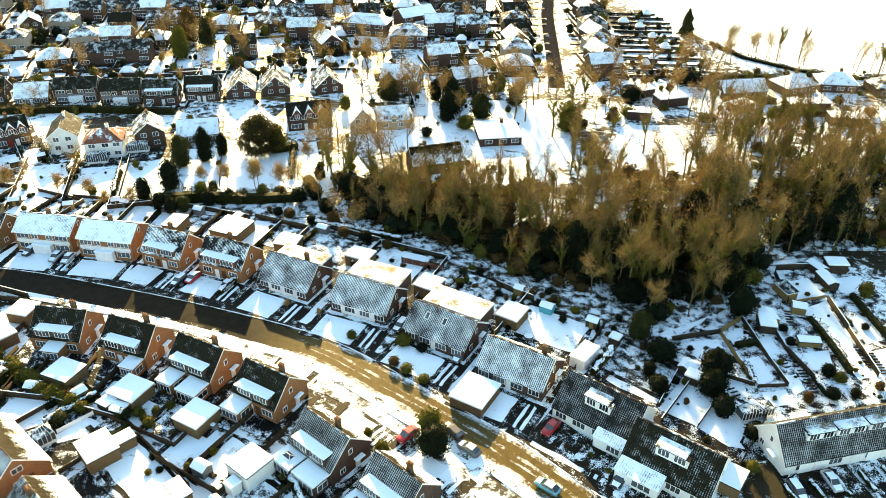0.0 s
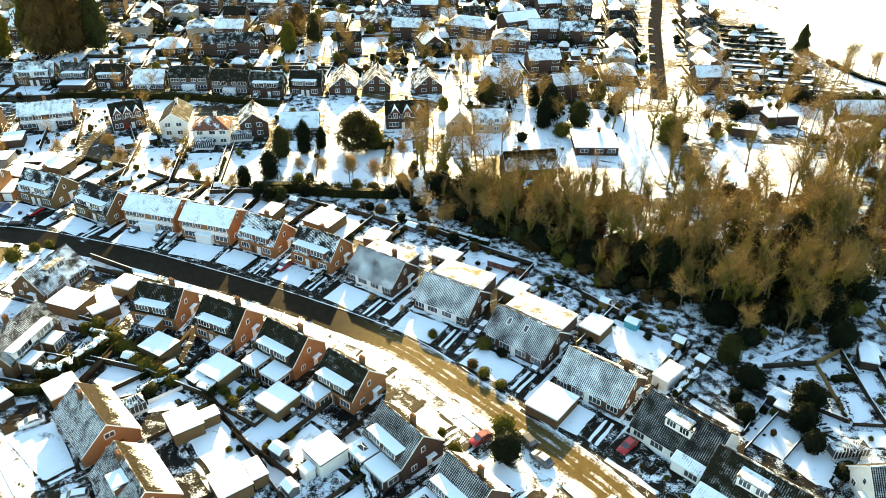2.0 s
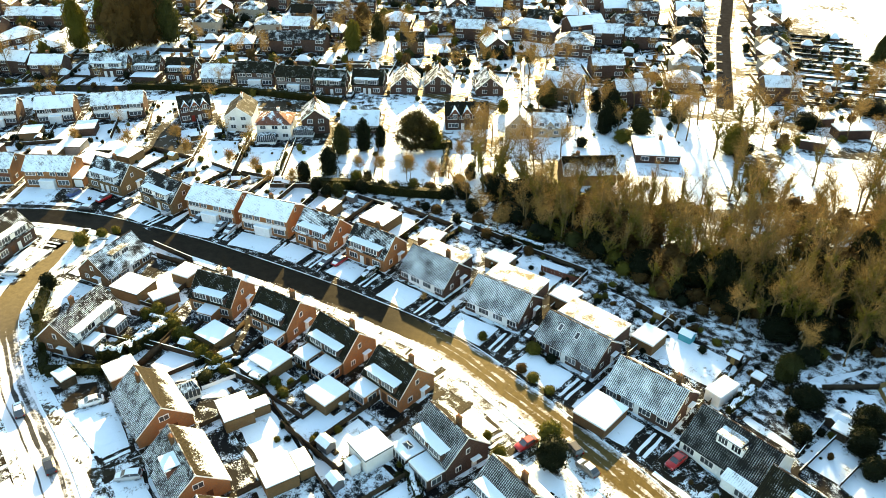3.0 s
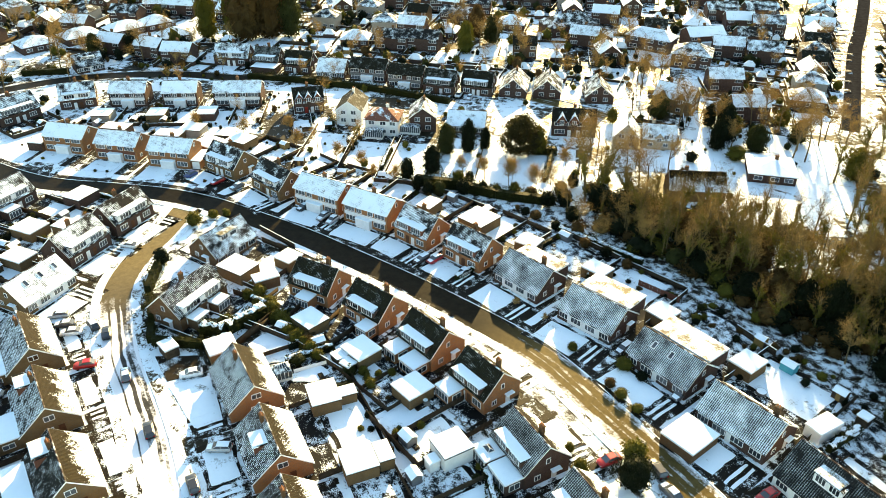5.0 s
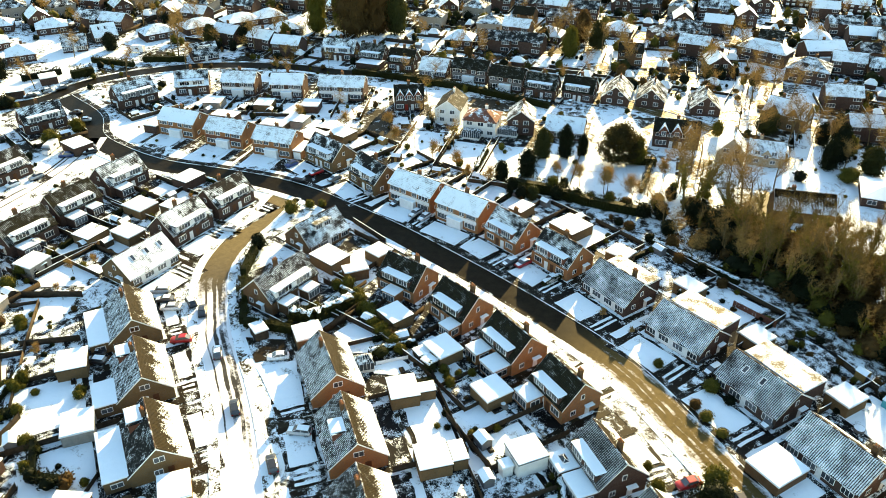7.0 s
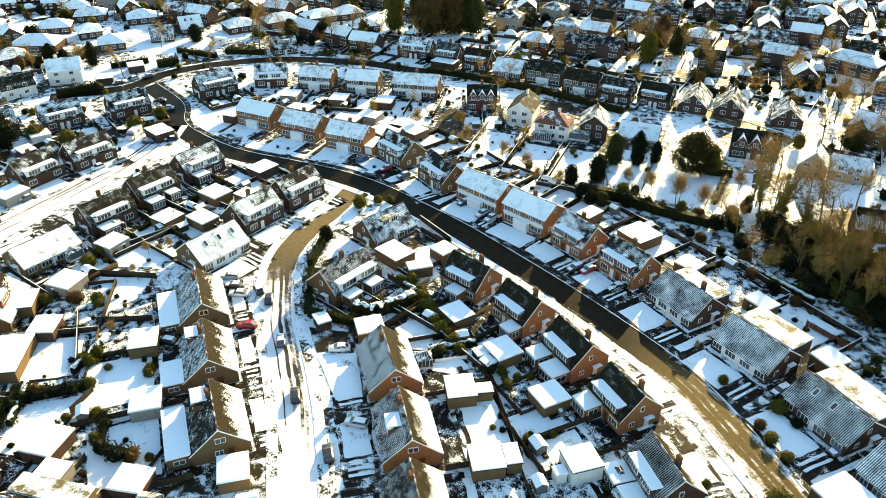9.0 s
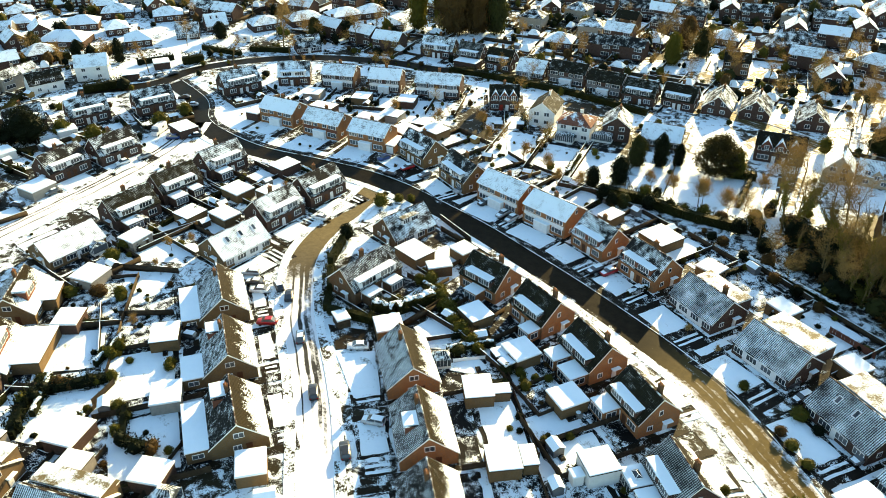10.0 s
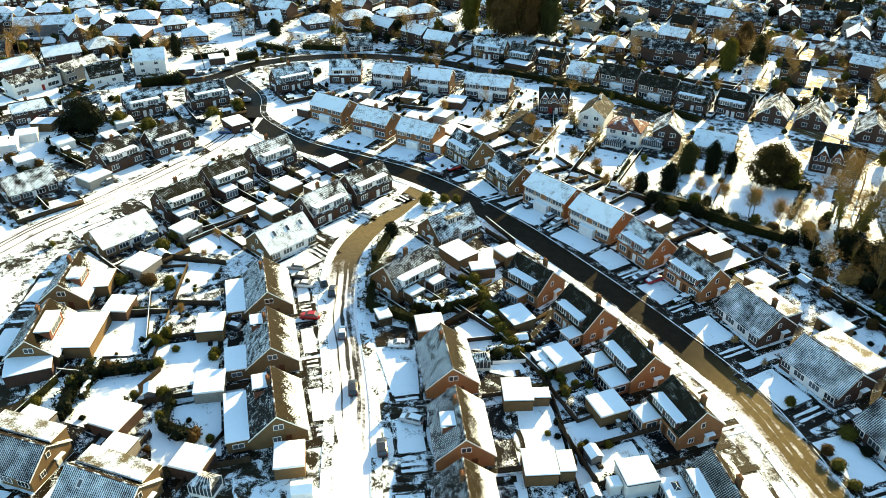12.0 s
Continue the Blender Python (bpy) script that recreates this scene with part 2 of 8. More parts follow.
M_EVER = mat_leaf("evergreen", (0.044, 0.048, 0.014), (0.022, 0.027, 0.009))
M_YEW = mat_leaf("dark_evergreen", (0.012, 0.017, 0.007), (0.007, 0.011, 0.005))
M_OLIVE = mat_leaf("olive_shrub", (0.125, 0.112, 0.018), (0.06, 0.058, 0.011))
M_CEDAR = mat_leaf("cedar", (0.060, 0.050, 0.016), (0.026, 0.023, 0.009))
M_RUST = mat_leaf("rusty_shrub", (0.10, 0.06, 0.02), (0.06, 0.036, 0.013))
M_HEDGE = mat_leaf("hedge", (0.032, 0.035, 0.009), (0.018, 0.021, 0.006))
M_HEDGE_SNOW = mat_leaf("snowy_hedge", (0.11, 0.108, 0.026), (0.06, 0.062, 0.016), 0.10)
# from 205 to 219 m the tarmac blends into a painted sunlit gold
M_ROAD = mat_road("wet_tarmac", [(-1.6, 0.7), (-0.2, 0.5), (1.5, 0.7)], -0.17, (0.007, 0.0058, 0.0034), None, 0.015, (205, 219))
M_ROAD_S = mat_road("slushy_road", [(0.1, 0.5), (1.3, 0.6), (2.1, 0.45), (-1.6, 0.25)], 0.27, (0.028, 0.027, 0.025), (26, 52), 0.02)
M_ROAD_W = mat_road("snowy_road", [(-2.5, 0.35), (-1.3, 0.3), (1.4, 0.25)], 0.2)
M_ROAD_FAR = mat_road("dry_tarmac", [], -0.16, (0.012, 0.012, 0.0125), None, 0.0)
M_VERGE = mat_snow("verge_snow", (0.045, 0.035, 0.018), 0.425, 0.3, True)
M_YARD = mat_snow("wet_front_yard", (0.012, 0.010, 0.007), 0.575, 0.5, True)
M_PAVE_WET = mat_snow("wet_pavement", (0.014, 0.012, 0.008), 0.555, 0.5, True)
M_PAVE = mat_snow("pavement_slush", (0.06, 0.045, 0.025), 0.43, 0.3)
M_KERB = mat_plain("kerb_stone", (0.2, 0.19, 0.17), (0.14, 0.13, 0.12), 2.0, 0.85)
M_TYRE = mat_plain("tyre", (0.012, 0.012, 0.012), (0.02, 0.02, 0.02), 5, 0.8, 0, 0)
M_METAL = mat_plain("galvanised", (0.35, 0.36, 0.37), (0.25, 0.26, 0.27), 3, 0.45, 0.7, 0)
M_TEAL = mat_plain("teal_paint", (0.06, 0.34, 0.40), (0.05, 0.26, 0.32), 2, 0.6)


def mat_glass(name):
    k = Nodes(name, 0.06)
    k.colour(k.mix(k.random(), rgb(0.008, 0.010, 0.013), rgb(0.10, 0.11, 0.12)))
    k.b.inputs["Specular IOR Level"].default_value = 0.7
    return k.m


M_LITTER = mat_snow("leaf_litter", (0.030, 0.021, 0.010), 0.48, 0.6, True)
M_GLASS = mat_glass("window_glass")


def mat_paint(name, c):
    k = Nodes(name, 0.3)
    k.colour(k.mix(k.ramp(k.noise(3.0, 3), 0.4, 0.7), rgb(*c), rgb(*[x * 0.75 for x in c])))
    k.b.inputs["Specular IOR Level"].default_value = 0.5
    k.b.inputs["Coat Weight"].default_value = 0.25
    return k.m


# ---- building blocks ----
class Shape:
    """Collects faces for one mesh; the faces may carry plain UVs in metres."""

    def __init__(self):
        self.v, self.f, self.uv = [], [], {}

    def face(self, pts, uv=None):
        i = len(self.v)
        self.v += [tuple(p) for p in pts]
        if uv:
            self.uv[len(self.f)] = uv
        self.f.append(tuple(range(i, i + len(pts))))

    def box(self, x0, x1, y0, y1, z0, z1, bottom=False):
        i = len(self.v)
        self.v += [(x, y, z) for z in (z0, z1) for x, y in ((x0, y0), (x1, y0), (x1, y1), (x0, y1))]
        self.f += [tuple(i + k for k in q) for q in ((0, 1, 5, 4), (1, 2, 6, 5), (2, 3, 7, 6), (3, 0, 4, 7), (4, 5, 6, 7))]
        self.f.append((i + 3, i + 2, i + 1, i))
        return self

    def slab(self, x0, x1, y0, y1, z0, z1, r=0.1):
        """A box whose upper edges are rounded off, for lying snow."""
        self.box(x0, x1, y0, y1, z0, z1 - r * 0.5)
        i = len(self.v)
        a = [(x0, y0), (x1, y0), (x1, y1), (x0, y1)]
        b = [(x0 + r, y0 + r), (x1 - r, y0 + r), (x1 - r, y1 - r), (x0 + r, y1 - r)]
        self.f.pop(-2)
        self.v += [(x, y, z1 - r * 0.5) for x, y in a] + [(x, y, z1) for x, y in b]
        self.f += [(i + k, i + (k + 1) % 4, i + 4 + (k + 1) % 4, i + 4 + k) for k in range(4)]
        self.f.append((i + 4, i + 5, i + 6, i + 7))
        return self

    def tube(self, a, b, ra, rb, n=5, cap=False):
        a, b = Vector(a), Vector(b)
        d = (b - a).normalized()
        s = d.orthogonal().normalized()
        t = d.cross(s)
        i = len(self.v)
        for p, r in ((a, ra), (b, rb)):
            for k in range(n):
                w = 2 * math.pi * k / n
                self.v.append(tuple(p + (s * math.cos(w) + t * math.sin(w)) * r))
        self.f += [(i + k, i + (k + 1) % n, i + n + (k + 1) % n, i + n + k) for k in range(n)]
        if cap:
            self.f.append(tuple(range(i + n, i + 2 * n)))
        return self

    def mesh(self, name, material):
        me = bpy.data.meshes.new(name)
        me.from_pydata(self.v, [], self.f)
        if self.uv:
            layer = me.uv_layers.new(name="flat")
            for p in me.polygons:
                for k, li in enumerate(p.loop_indices):
                    if p.index in self.uv:
                        layer.data[li].uv = self.uv[p.index][k]
        me.materials.append(material)
        return me


def put(name, data, parent=None, m=None, label=""):
    ob = new(name, data)
    if parent:
        ob.parent = parent
    if m:
        ob.matrix_basis = m
    if label:
        tagged(ob, label)
    return ob


def part(name, shape, material, parent, label="", m=None):
    return put(name, shape.mesh(name, material), parent, m, label)


def thing(name, x, y, rot=0.0, z=0.0, label="", category="", group="", kind=""):
    ob = new(name)
    ob.matrix_basis = pose(x, y, z, 0, 0, rot)
    return tagged(ob, label, category, group, kind)


MESHES = {}
DETAIL = [2]  # 2: near the camera, 1: middle distance, 0: far


def shared(key, make):
    if key not in MESHES:
        MESHES[key] = make()
    return MESHES[key]


def window(parent, x, y, z, w, h, lights=2, rot=0.0):
    """A white framed window in the plane facing local -y at sill height z."""
    w, h = round(w, 1), round(h, 1)

    def frame_mesh():
        s, b = Shape(), 0.09
        xs, holes = [-w / 2], []
        for k in range(lights):
            x0 = -w / 2 + b + (w - b) * k / lights
            xs += [x0, x0 + (w - b) / lights - b]
            holes.append(2 * k + 1)
        xs.append(w / 2)
        zs, n = (0, b, h - b, h), len(xs)
        s.v = [(x, -0.06, z) for z in zs for x in xs]
        s.f = [(j * n + i, j * n + i + 1, (j + 1) * n + i + 1, (j + 1) * n + i) for j in range(3) for i in range(n - 1) if not (j == 1 and i in holes)]
        rim = [i for i in range(n)] + [n - 1 + n * j for j in range(1, 4)] + [3 * n + i for i in range(n - 2, -1, -1)] + [2 * n, n]
        m = len(s.v)
        s.v += [(s.v[i][0], 0.03, s.v[i][2]) for i in rim]
        s.f += [(rim[(k + 1) % len(rim)], rim[k], m + k, m + (k + 1) % len(rim)) for k in range(len(rim))]
        return s.mesh("window", M_UPVC)

    def pane_mesh():
        return Shape().box(-w / 2 + 0.04, w / 2 - 0.04, -0.035, 0.0, 0.04, h - 0.04).mesh("pane", M_GLASS)

    def both_mesh():
        me, box = frame_mesh(), Shape().box(-w / 2 + 0.04, w / 2 - 0.04, -0.035, 0.0, 0.04, h - 0.04)
        bm = bmesh.new()
        bm.from_mesh(me)
        vs = [bm.verts.new(v) for v in box.v]
        for f in box.f:
            bm.faces.new([vs[i] for i in f]).material_index = 1
        bm.to_mesh(me)
        bm.free()
        me.materials.append(M_GLASS)
        return me

    at = pose(x, y, z, 0, 0, rot)
    if DETAIL[0] < 2:
        return put("window", shared(("wb", w, h, lights), both_mesh), parent, at)
    ob = put("window", shared(("wf", w, h, lights), frame_mesh), parent, at)
    put("pane", shared(("wp", w, h, lights), pane_mesh), ob)
    return ob


def door(parent, x, y, z, rot=0.0, tone=0, canopy=False):
    def make():
        s = Shape()
        s.box(-0.5, 0.5, -0.04, 0.06, 0, 2.05)
        s.box(-0.4, -0.05, -0.06, -0.04, 0.2, 0.9).box(0.05, 0.4, -0.06, -0.04, 0.2, 0.9).box(-0.35, 0.35, -0.055, -0.04, 1.1, 1.85)
        return s.mesh("door", M_DOORS[tone])

    ob = put("door", shared(("door", tone), make), parent, pose(x, y, z, 0, 0, rot))
    if canopy and DETAIL[0]:
        put("canopy", shared("canopy", lambda: Shape().slab(-0.9, 0.9, -0.9, -0.07, 2.2, 2.38, 0.06).mesh("canopy", M_SNOW)), ob)
    return ob


def chimney(parent, x, y, z0, z1, brick, w=0.9, d=0.6):
    s = Shape().box(x - w / 2, x + w / 2, y - d / 2, y + d / 2, z0, z1 - 0.2)
    s.box(x - w / 2 - 0.06, x + w / 2 + 0.06, y - d / 2 - 0.06, y + d / 2 + 0.06, z1 - 0.2, z1)
    ob = part("chimney", s, BRICKS[0] if brick in BRICKS else brick, parent)
    for k in (-0.22, 0.22) if DETAIL[0] else ():
        t = Shape().tube((x + k, y, z1), (x + k, y, z1 + 0.45), 0.13, 0.10, 8, True)
        part("chimney_pot", t, M_POT, ob)
    return ob


def gable_walls(L, w, eave, ridge):
    s = Shape()
    a, b = L / 2, w / 2
    P = [(-a, -b), (a, -b), (a, b), (-a, b)]
    s.face([(*P[0], 0), (*P[1], 0), (*P[1], eave), (*P[0], eave)])
    s.face([(*P[2], 0), (*P[3], 0), (*P[3], eave), (*P[2], eave)])
    s.face([(*P[1], 0), (*P[2], 0), (*P[2], eave), (a, 0, ridge), (*P[1], eave)])
    s.face([(*P[3], 0), (*P[0], 0), (*P[0], eave), (-a, 0, ridge), (*P[3], eave)])
    return s


def roof_slope(L, w, eave, ridge, side, over=0.3, th=0.16):
    """One slope of a gabled roof, as a slab. side: -1 or +1 in local y."""
    a, b = L / 2 + over * 0.6, w / 2
    k = (ridge - eave) / b
    y1, z1 = side * (b + over), eave - k * over
    s = Shape()
    run = math.hypot(b + over, ridge - z1)
    p = [(-a, y1, z1), (a, y1, z1), (a, 0, ridge), (-a, 0, ridge)]
    q = [(x, y, z + th) for x, y, z in p]
    uv = [(-a, 0), (a, 0), (a, run), (-a, run)]
    if side < 0:
        s.face(q, uv)
    else:
        s.face(q[::-1], uv[::-1])
    s.face(p[::-1] if side < 0 else p)
    for i, j in ((0, 1), (1, 2), (3, 0)):
        s.face([p[i], p[j], q[j], q[i]] if side < 0 else [p[j], p[i], q[i], q[j]])
    return s


def slope_tone(rot, side, pitch, north, south):
    """Tiles thaw on the slope that the sun reaches and stay frosted on the other."""
    r = radians(rot)
    n = Vector((math.sin(r) * -side, math.cos(r) * side, 0)) * math.sin(pitch) + Vector((0, 0, math.cos(pitch)))
    return south if n.dot(SUN_DIR) > 0.42 else north


def roof(parent, L, w, eave, ridge, rot, north=None, south=None):
    north, south = north or M_ROOF_N, south or M_ROOF_S
    pitch = math.atan2(ridge - eave, w / 2)
    for side in (-1, 1):
        part("roof_slope", roof_slope(L, w, eave, ridge, side), slope_tone(rot, side, pitch, north, south), parent)
    part("ridge_tiles", Shape().tube((-L / 2 - 0.18, 0, ridge + 0.1), (L / 2 + 0.18, 0, ridge + 0.1), 0.14, 0.14, 6), M_RIDGE, parent)
    b, zz = w / 2 + 0.3, eave - (ridge - eave) / (w / 2) * 0.3
    for sx in (-1, 1) if DETAIL[0] else ():
        s, x = Shape(), sx * (L / 2 + 0.2)
        s.v = [(x, y, z + d) for d in (-0.12, 0.17) for y, z in ((-b, zz), (0, ridge), (b, zz))]
        s.f = [(0, 1, 4, 3), (1, 2, 5, 4)]
        part("verge_board", s, M_UPVC, parent)


def flat_box(parent, x0, x1, y0, y1, h, wall, name="extension", snow=None, z0=0.0):
    """A flat-roofed block that belongs to a house: walls, fascia and the snow on its roof."""
    ob = part(name, Shape().box(x0, x1, y0, y1, z0, h), wall, parent)
    part("fascia", Shape().box(x0 - 0.12, x1 + 0.12, y0 - 0.12, y1 + 0.12, h, h + 0.16), M_UPVC, ob)
    part("snow_cover", Shape().slab(x0 - 0.08, x1 + 0.08, y0 - 0.08, y1 + 0.08, h + 0.162, h + 0.27, 0.09), snow or M_SNOW, ob, "smooth white snow")
    return ob


# ---- ground and roads ----
def smooth_line(pts, step=2.5):
    """A Catmull-Rom line through the points."""
    P = [Vector((*p, 0)) for p in pts]
    P = [P[0] * 2 - P[1]] + P + [P[-1] * 2 - P[-2]]
    out = []
    for i in range(1, len(P) - 2):
        n = max(2, int((P[i + 1] - P[i]).length / step))
        for k in range(n):
            t = k / n
            a, b, c, d = P[i - 1], P[i], P[i + 1], P[i + 2]
            out.append(0.5 * ((2 * b) + (c - a) * t + (2 * a - 5 * b + 4 * c - d) * t * t + (3 * b - a - 3 * c + d) * t ** 3))
    out.append(P[-2])
    return out


def offset(line, d):
    out = []
    for i, p in enumerate(line):
        t = (line[min(i + 1, len(line) - 1)] - line[max(i - 1, 0)]).normalized()
        out.append(p + Vector((-t.y, t.x, 0)) * d)
    return out


def strip(name, line, lo, hi, z, material, label, side=0.0, category="road"):
    """A ribbon between two offsets of a line; side: depth of its edges, for a raised kerb."""
    a, b = offset(line, lo), offset(line, hi)
    s = Shape()
    run = 0.0
    for i in range(len(line) - 1):
        d = (line[i + 1] - line[i]).length
        p = [(a[i].x, a[i].y, z), (a[i + 1].x, a[i + 1].y, z), (b[i + 1].x, b[i + 1].y, z), (b[i].x, b[i].y, z)]
        s.face(p[::-1], [(hi, run), (hi, run + d), (lo, run + d), (lo, run)])
        run += d
        if side:
            for q0, q1 in ((p[0], p[1]), (p[2], p[3])):
                s.face([q0, q1, (q1[0], q1[1], z - side), (q0[0], q0[1], z - side)])
    me = s.mesh(name, material)
    return tagged(new(name, me), label, category, kind="structure")


def street(pts, w, material, label, pave=1.9, kerb=True, side=None, left=None):
    line = smooth_line(pts)
    strip("road", line, -w / 2, w / 2, 0.03, material, label)
    if kerb:
        for sgn in (-1, 1):
            lo, hi = sorted((sgn * w / 2, sgn * (w / 2 + 0.14)))
            strip("kerb", line, lo, hi, 0.14, side or M_KERB, "grey kerb stones dusted with snow", 0.14, "kerb")
            lo, hi = sorted((sgn * (w / 2 + 0.142), sgn * (w / 2 + pave)))
            strip("pavement", line, lo, hi, 0.13, left if left and sgn > 0 else side or M_PAVE, "pavement under patchy trodden snow", 0.13, "pavement")
    return line


def ground_sheet():
    s = Shape()
    xs = [-3000, -1200, -600] + [-440 + 20 * i for i in range(36)] + [420, 700, 1200, 3000]
    ys = [-3000, -900, -200, -60] + [-20 + 20 * i for i in range(26)] + [620, 900, 1500, 3200]
    n = len(xs)
    for y in ys:
        for x in xs:
            s.v.append((x, y, 0.0))
    for j in range(len(ys) - 1):
        for i in range(n - 1):
            s.f.append((j * n + i, j * n + i + 1, (j + 1) * n + i + 1, (j + 1) * n + i))
    tagged(new("ground", s.mesh("ground", M_GROUND)), "snow-covered garden ground with bare earth showing through", "ground", kind="structure")


ground_sheet()
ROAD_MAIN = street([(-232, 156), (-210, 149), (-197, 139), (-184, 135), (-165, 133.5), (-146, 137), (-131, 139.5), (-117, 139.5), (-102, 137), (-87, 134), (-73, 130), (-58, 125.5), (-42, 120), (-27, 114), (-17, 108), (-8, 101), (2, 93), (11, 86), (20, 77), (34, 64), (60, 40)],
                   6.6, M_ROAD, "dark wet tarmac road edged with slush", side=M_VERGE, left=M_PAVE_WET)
ROAD_SIDE = street([(-121, 135.5), (-118, 123), (-116.5, 112), (-112.5, 101), (-104.5, 91), (-94, 81), (-83, 72), (-74, 64), (-64, 54), (-40, 30)],
                   6.0, M_ROAD_S, "side road with tyre tracks through bright snow", side=M_VERGE)
ROAD_WEST = street([(-196, 137), (-189, 126), (-184.5, 112), (-182, 96), (-180, 78), (-178, 60), (-172, 30), (-160, -20)],
                   6.5, M_ROAD_W, "snow-covered side road with faint wheel tracks", side=M_VERGE)
street([(-250, 130), (-236, 150), (-236, 168), (-228, 186), (-211, 204), (-184, 217), (-160, 222), (-130, 236), (-100, 247), (-60, 240), (-30, 232)],
       6.0, M_ROAD, "narrow wet road along a hedge", 1.5)
street([(39.5, 247), (40.5, 258), (43, 292), (46, 330), (50, 362), (56, 420), (64, 520)], 5.2, M_ROAD_FAR, "straight dark road between far houses", 1.4)


# ---- houses ----
HOUSES = []


def base_house(name, x, y, rot, L, w, eave, ridge, wall, label, north=None, south=None, group=""):
    d = math.hypot(x, y)
    DETAIL[0] = 2 if d < 132 else 1 if d < 300 else 0
    h = thing(name, x, y, rot, 0, label, "house", group)
    part("wall", gable_walls(L, w, eave, ridge), wall, h)
    roof(h, L, w, eave, ridge, rot, north, south)
    HOUSES.append((x, y, rot, L, w))
    return h


def gable_face(h, L, w, eave, ridge, end, lower=True, dr=True, tone=0):
    """Window high in the gable, a lower window and a side door under a canopy. end: +1 or -1 in local x."""
    rot = 90 if end > 0 else -90
    x = end * (L / 2 + 0.03)
    if not DETAIL[0]:
        return
    window(h, x, 0.0, max(eave, 3.0) + 0.4, 0.8, 1.1, 1, rot)
    if lower:
        window(h, x, -w * 0.22 * end, 1.0, 1.1, 1.1, 2, rot)
    if dr:
        door(h, x, w * 0.16 * end, 0.02, rot, tone, True)


def dormer(h, x0, x1, w, eave, ridge, side, top, wall, back=None, lights=3, flush=0.0, snow=None, count=2):
    """A flat-roofed box dormer on one slope, with a band of windows."""
    k = (ridge - eave) / (w / 2)
    yf = side * (w / 2 - flush)
    yb = side * max((ridge - top) / k - 0.3, 0.1)
    y0, y1 = min(yf, yb), max(yf, yb)
    zf = ridge - k * abs(yf) - 0.05
    ob = part("dormer", Shape().box(x0, x1, y0, y1, zf, top), wall, h)
    part("deck", Shape().box(x0 - 0.2, x1 + 0.2, y0 - 0.25, y1 + 0.1, top + 0.002, top + 0.1), M_PATIO, ob, "dark felt edge")
    g0, g1 = (random.choice((0.0, 0.1, 0.25, 0.6)) for _ in range(2))
    part("dormer_snow", Shape().slab(x0 - 0.16 + g0, x1 + 0.16 - g1, y0 - 0.2, y1 + 0.08, top + 0.102, top + 0.25, 0.12), snow or M_SNOW, ob, "thick white snow")
    n = count
    for i in range(n):
        c = x0 + (x1 - x0) * (i + 0.5) / n
        ww = (x1 - x0) / n * (0.86 if n > 2 else 0.74)
        hh = min(1.3, top - zf - 0.35)
        window(ob, c if side < 0 else c, yf + side * 0.03, top - hh - 0.12, ww, hh, lights, 0 if side < 0 else 180)
    return ob


def dormer_semi(x, y, rot, L=12.0, w=8.4, brick=0, ext=(), ridge=7.3, eave=3.4, front=1, span=0.8, wall=None, north=None, stack=0.0, group="dormer houses along the main road"):
    """Two joined dwellings under one steep roof with a long box dormer towards local -y."""
    b = BRICKS[brick]
    h = base_house("semi_detached_house", x, y, rot, L, w, eave, ridge, b, "brick semi-detached houses with frosted roof and long dormer", north or M_ROOF_D, M_ROOF_S, group)
    dormer(h, -L * span / 2, L * span / 2 - 0.3, w, eave, ridge, -1, 4.98, wall or M_CLAD, lights=4, count=2)
    for sx in (-1, 1):
        window(h, sx * L * 0.30, -w / 2 - 0.03, 0.9, 2.2, 1.4, 3)
        door(h, sx * L * 0.08, -w / 2 - 0.03, 0.02, 0, random.choice((0, 0, 1)))
        gable_face(h, L, w, eave, ridge, sx)
        if DETAIL[0] == 2:
            window(h, sx * L * 0.28, w / 2 + 0.03, 1.0, 2.2, 1.3, 3, 180)
    chimney(h, stack, 0.9, ridge - 1.5, ridge + 1.2, b)
    for x0, x1, d in ext:
        e = flat_box(h, x0, x1, -w / 2 - d, -w / 2 - 0.003, 2.5, b)
        window(e, (x0 + x1) / 2, -w / 2 - d - 0.03, 0.6, (x1 - x0) * 0.88, 1.6, 4)
        if DETAIL[0] == 2:
            window(e, x1 + 0.03, -w / 2 - d * 0.5, 0.8, d * 0.6, 1.3, 2, 90)
    return h


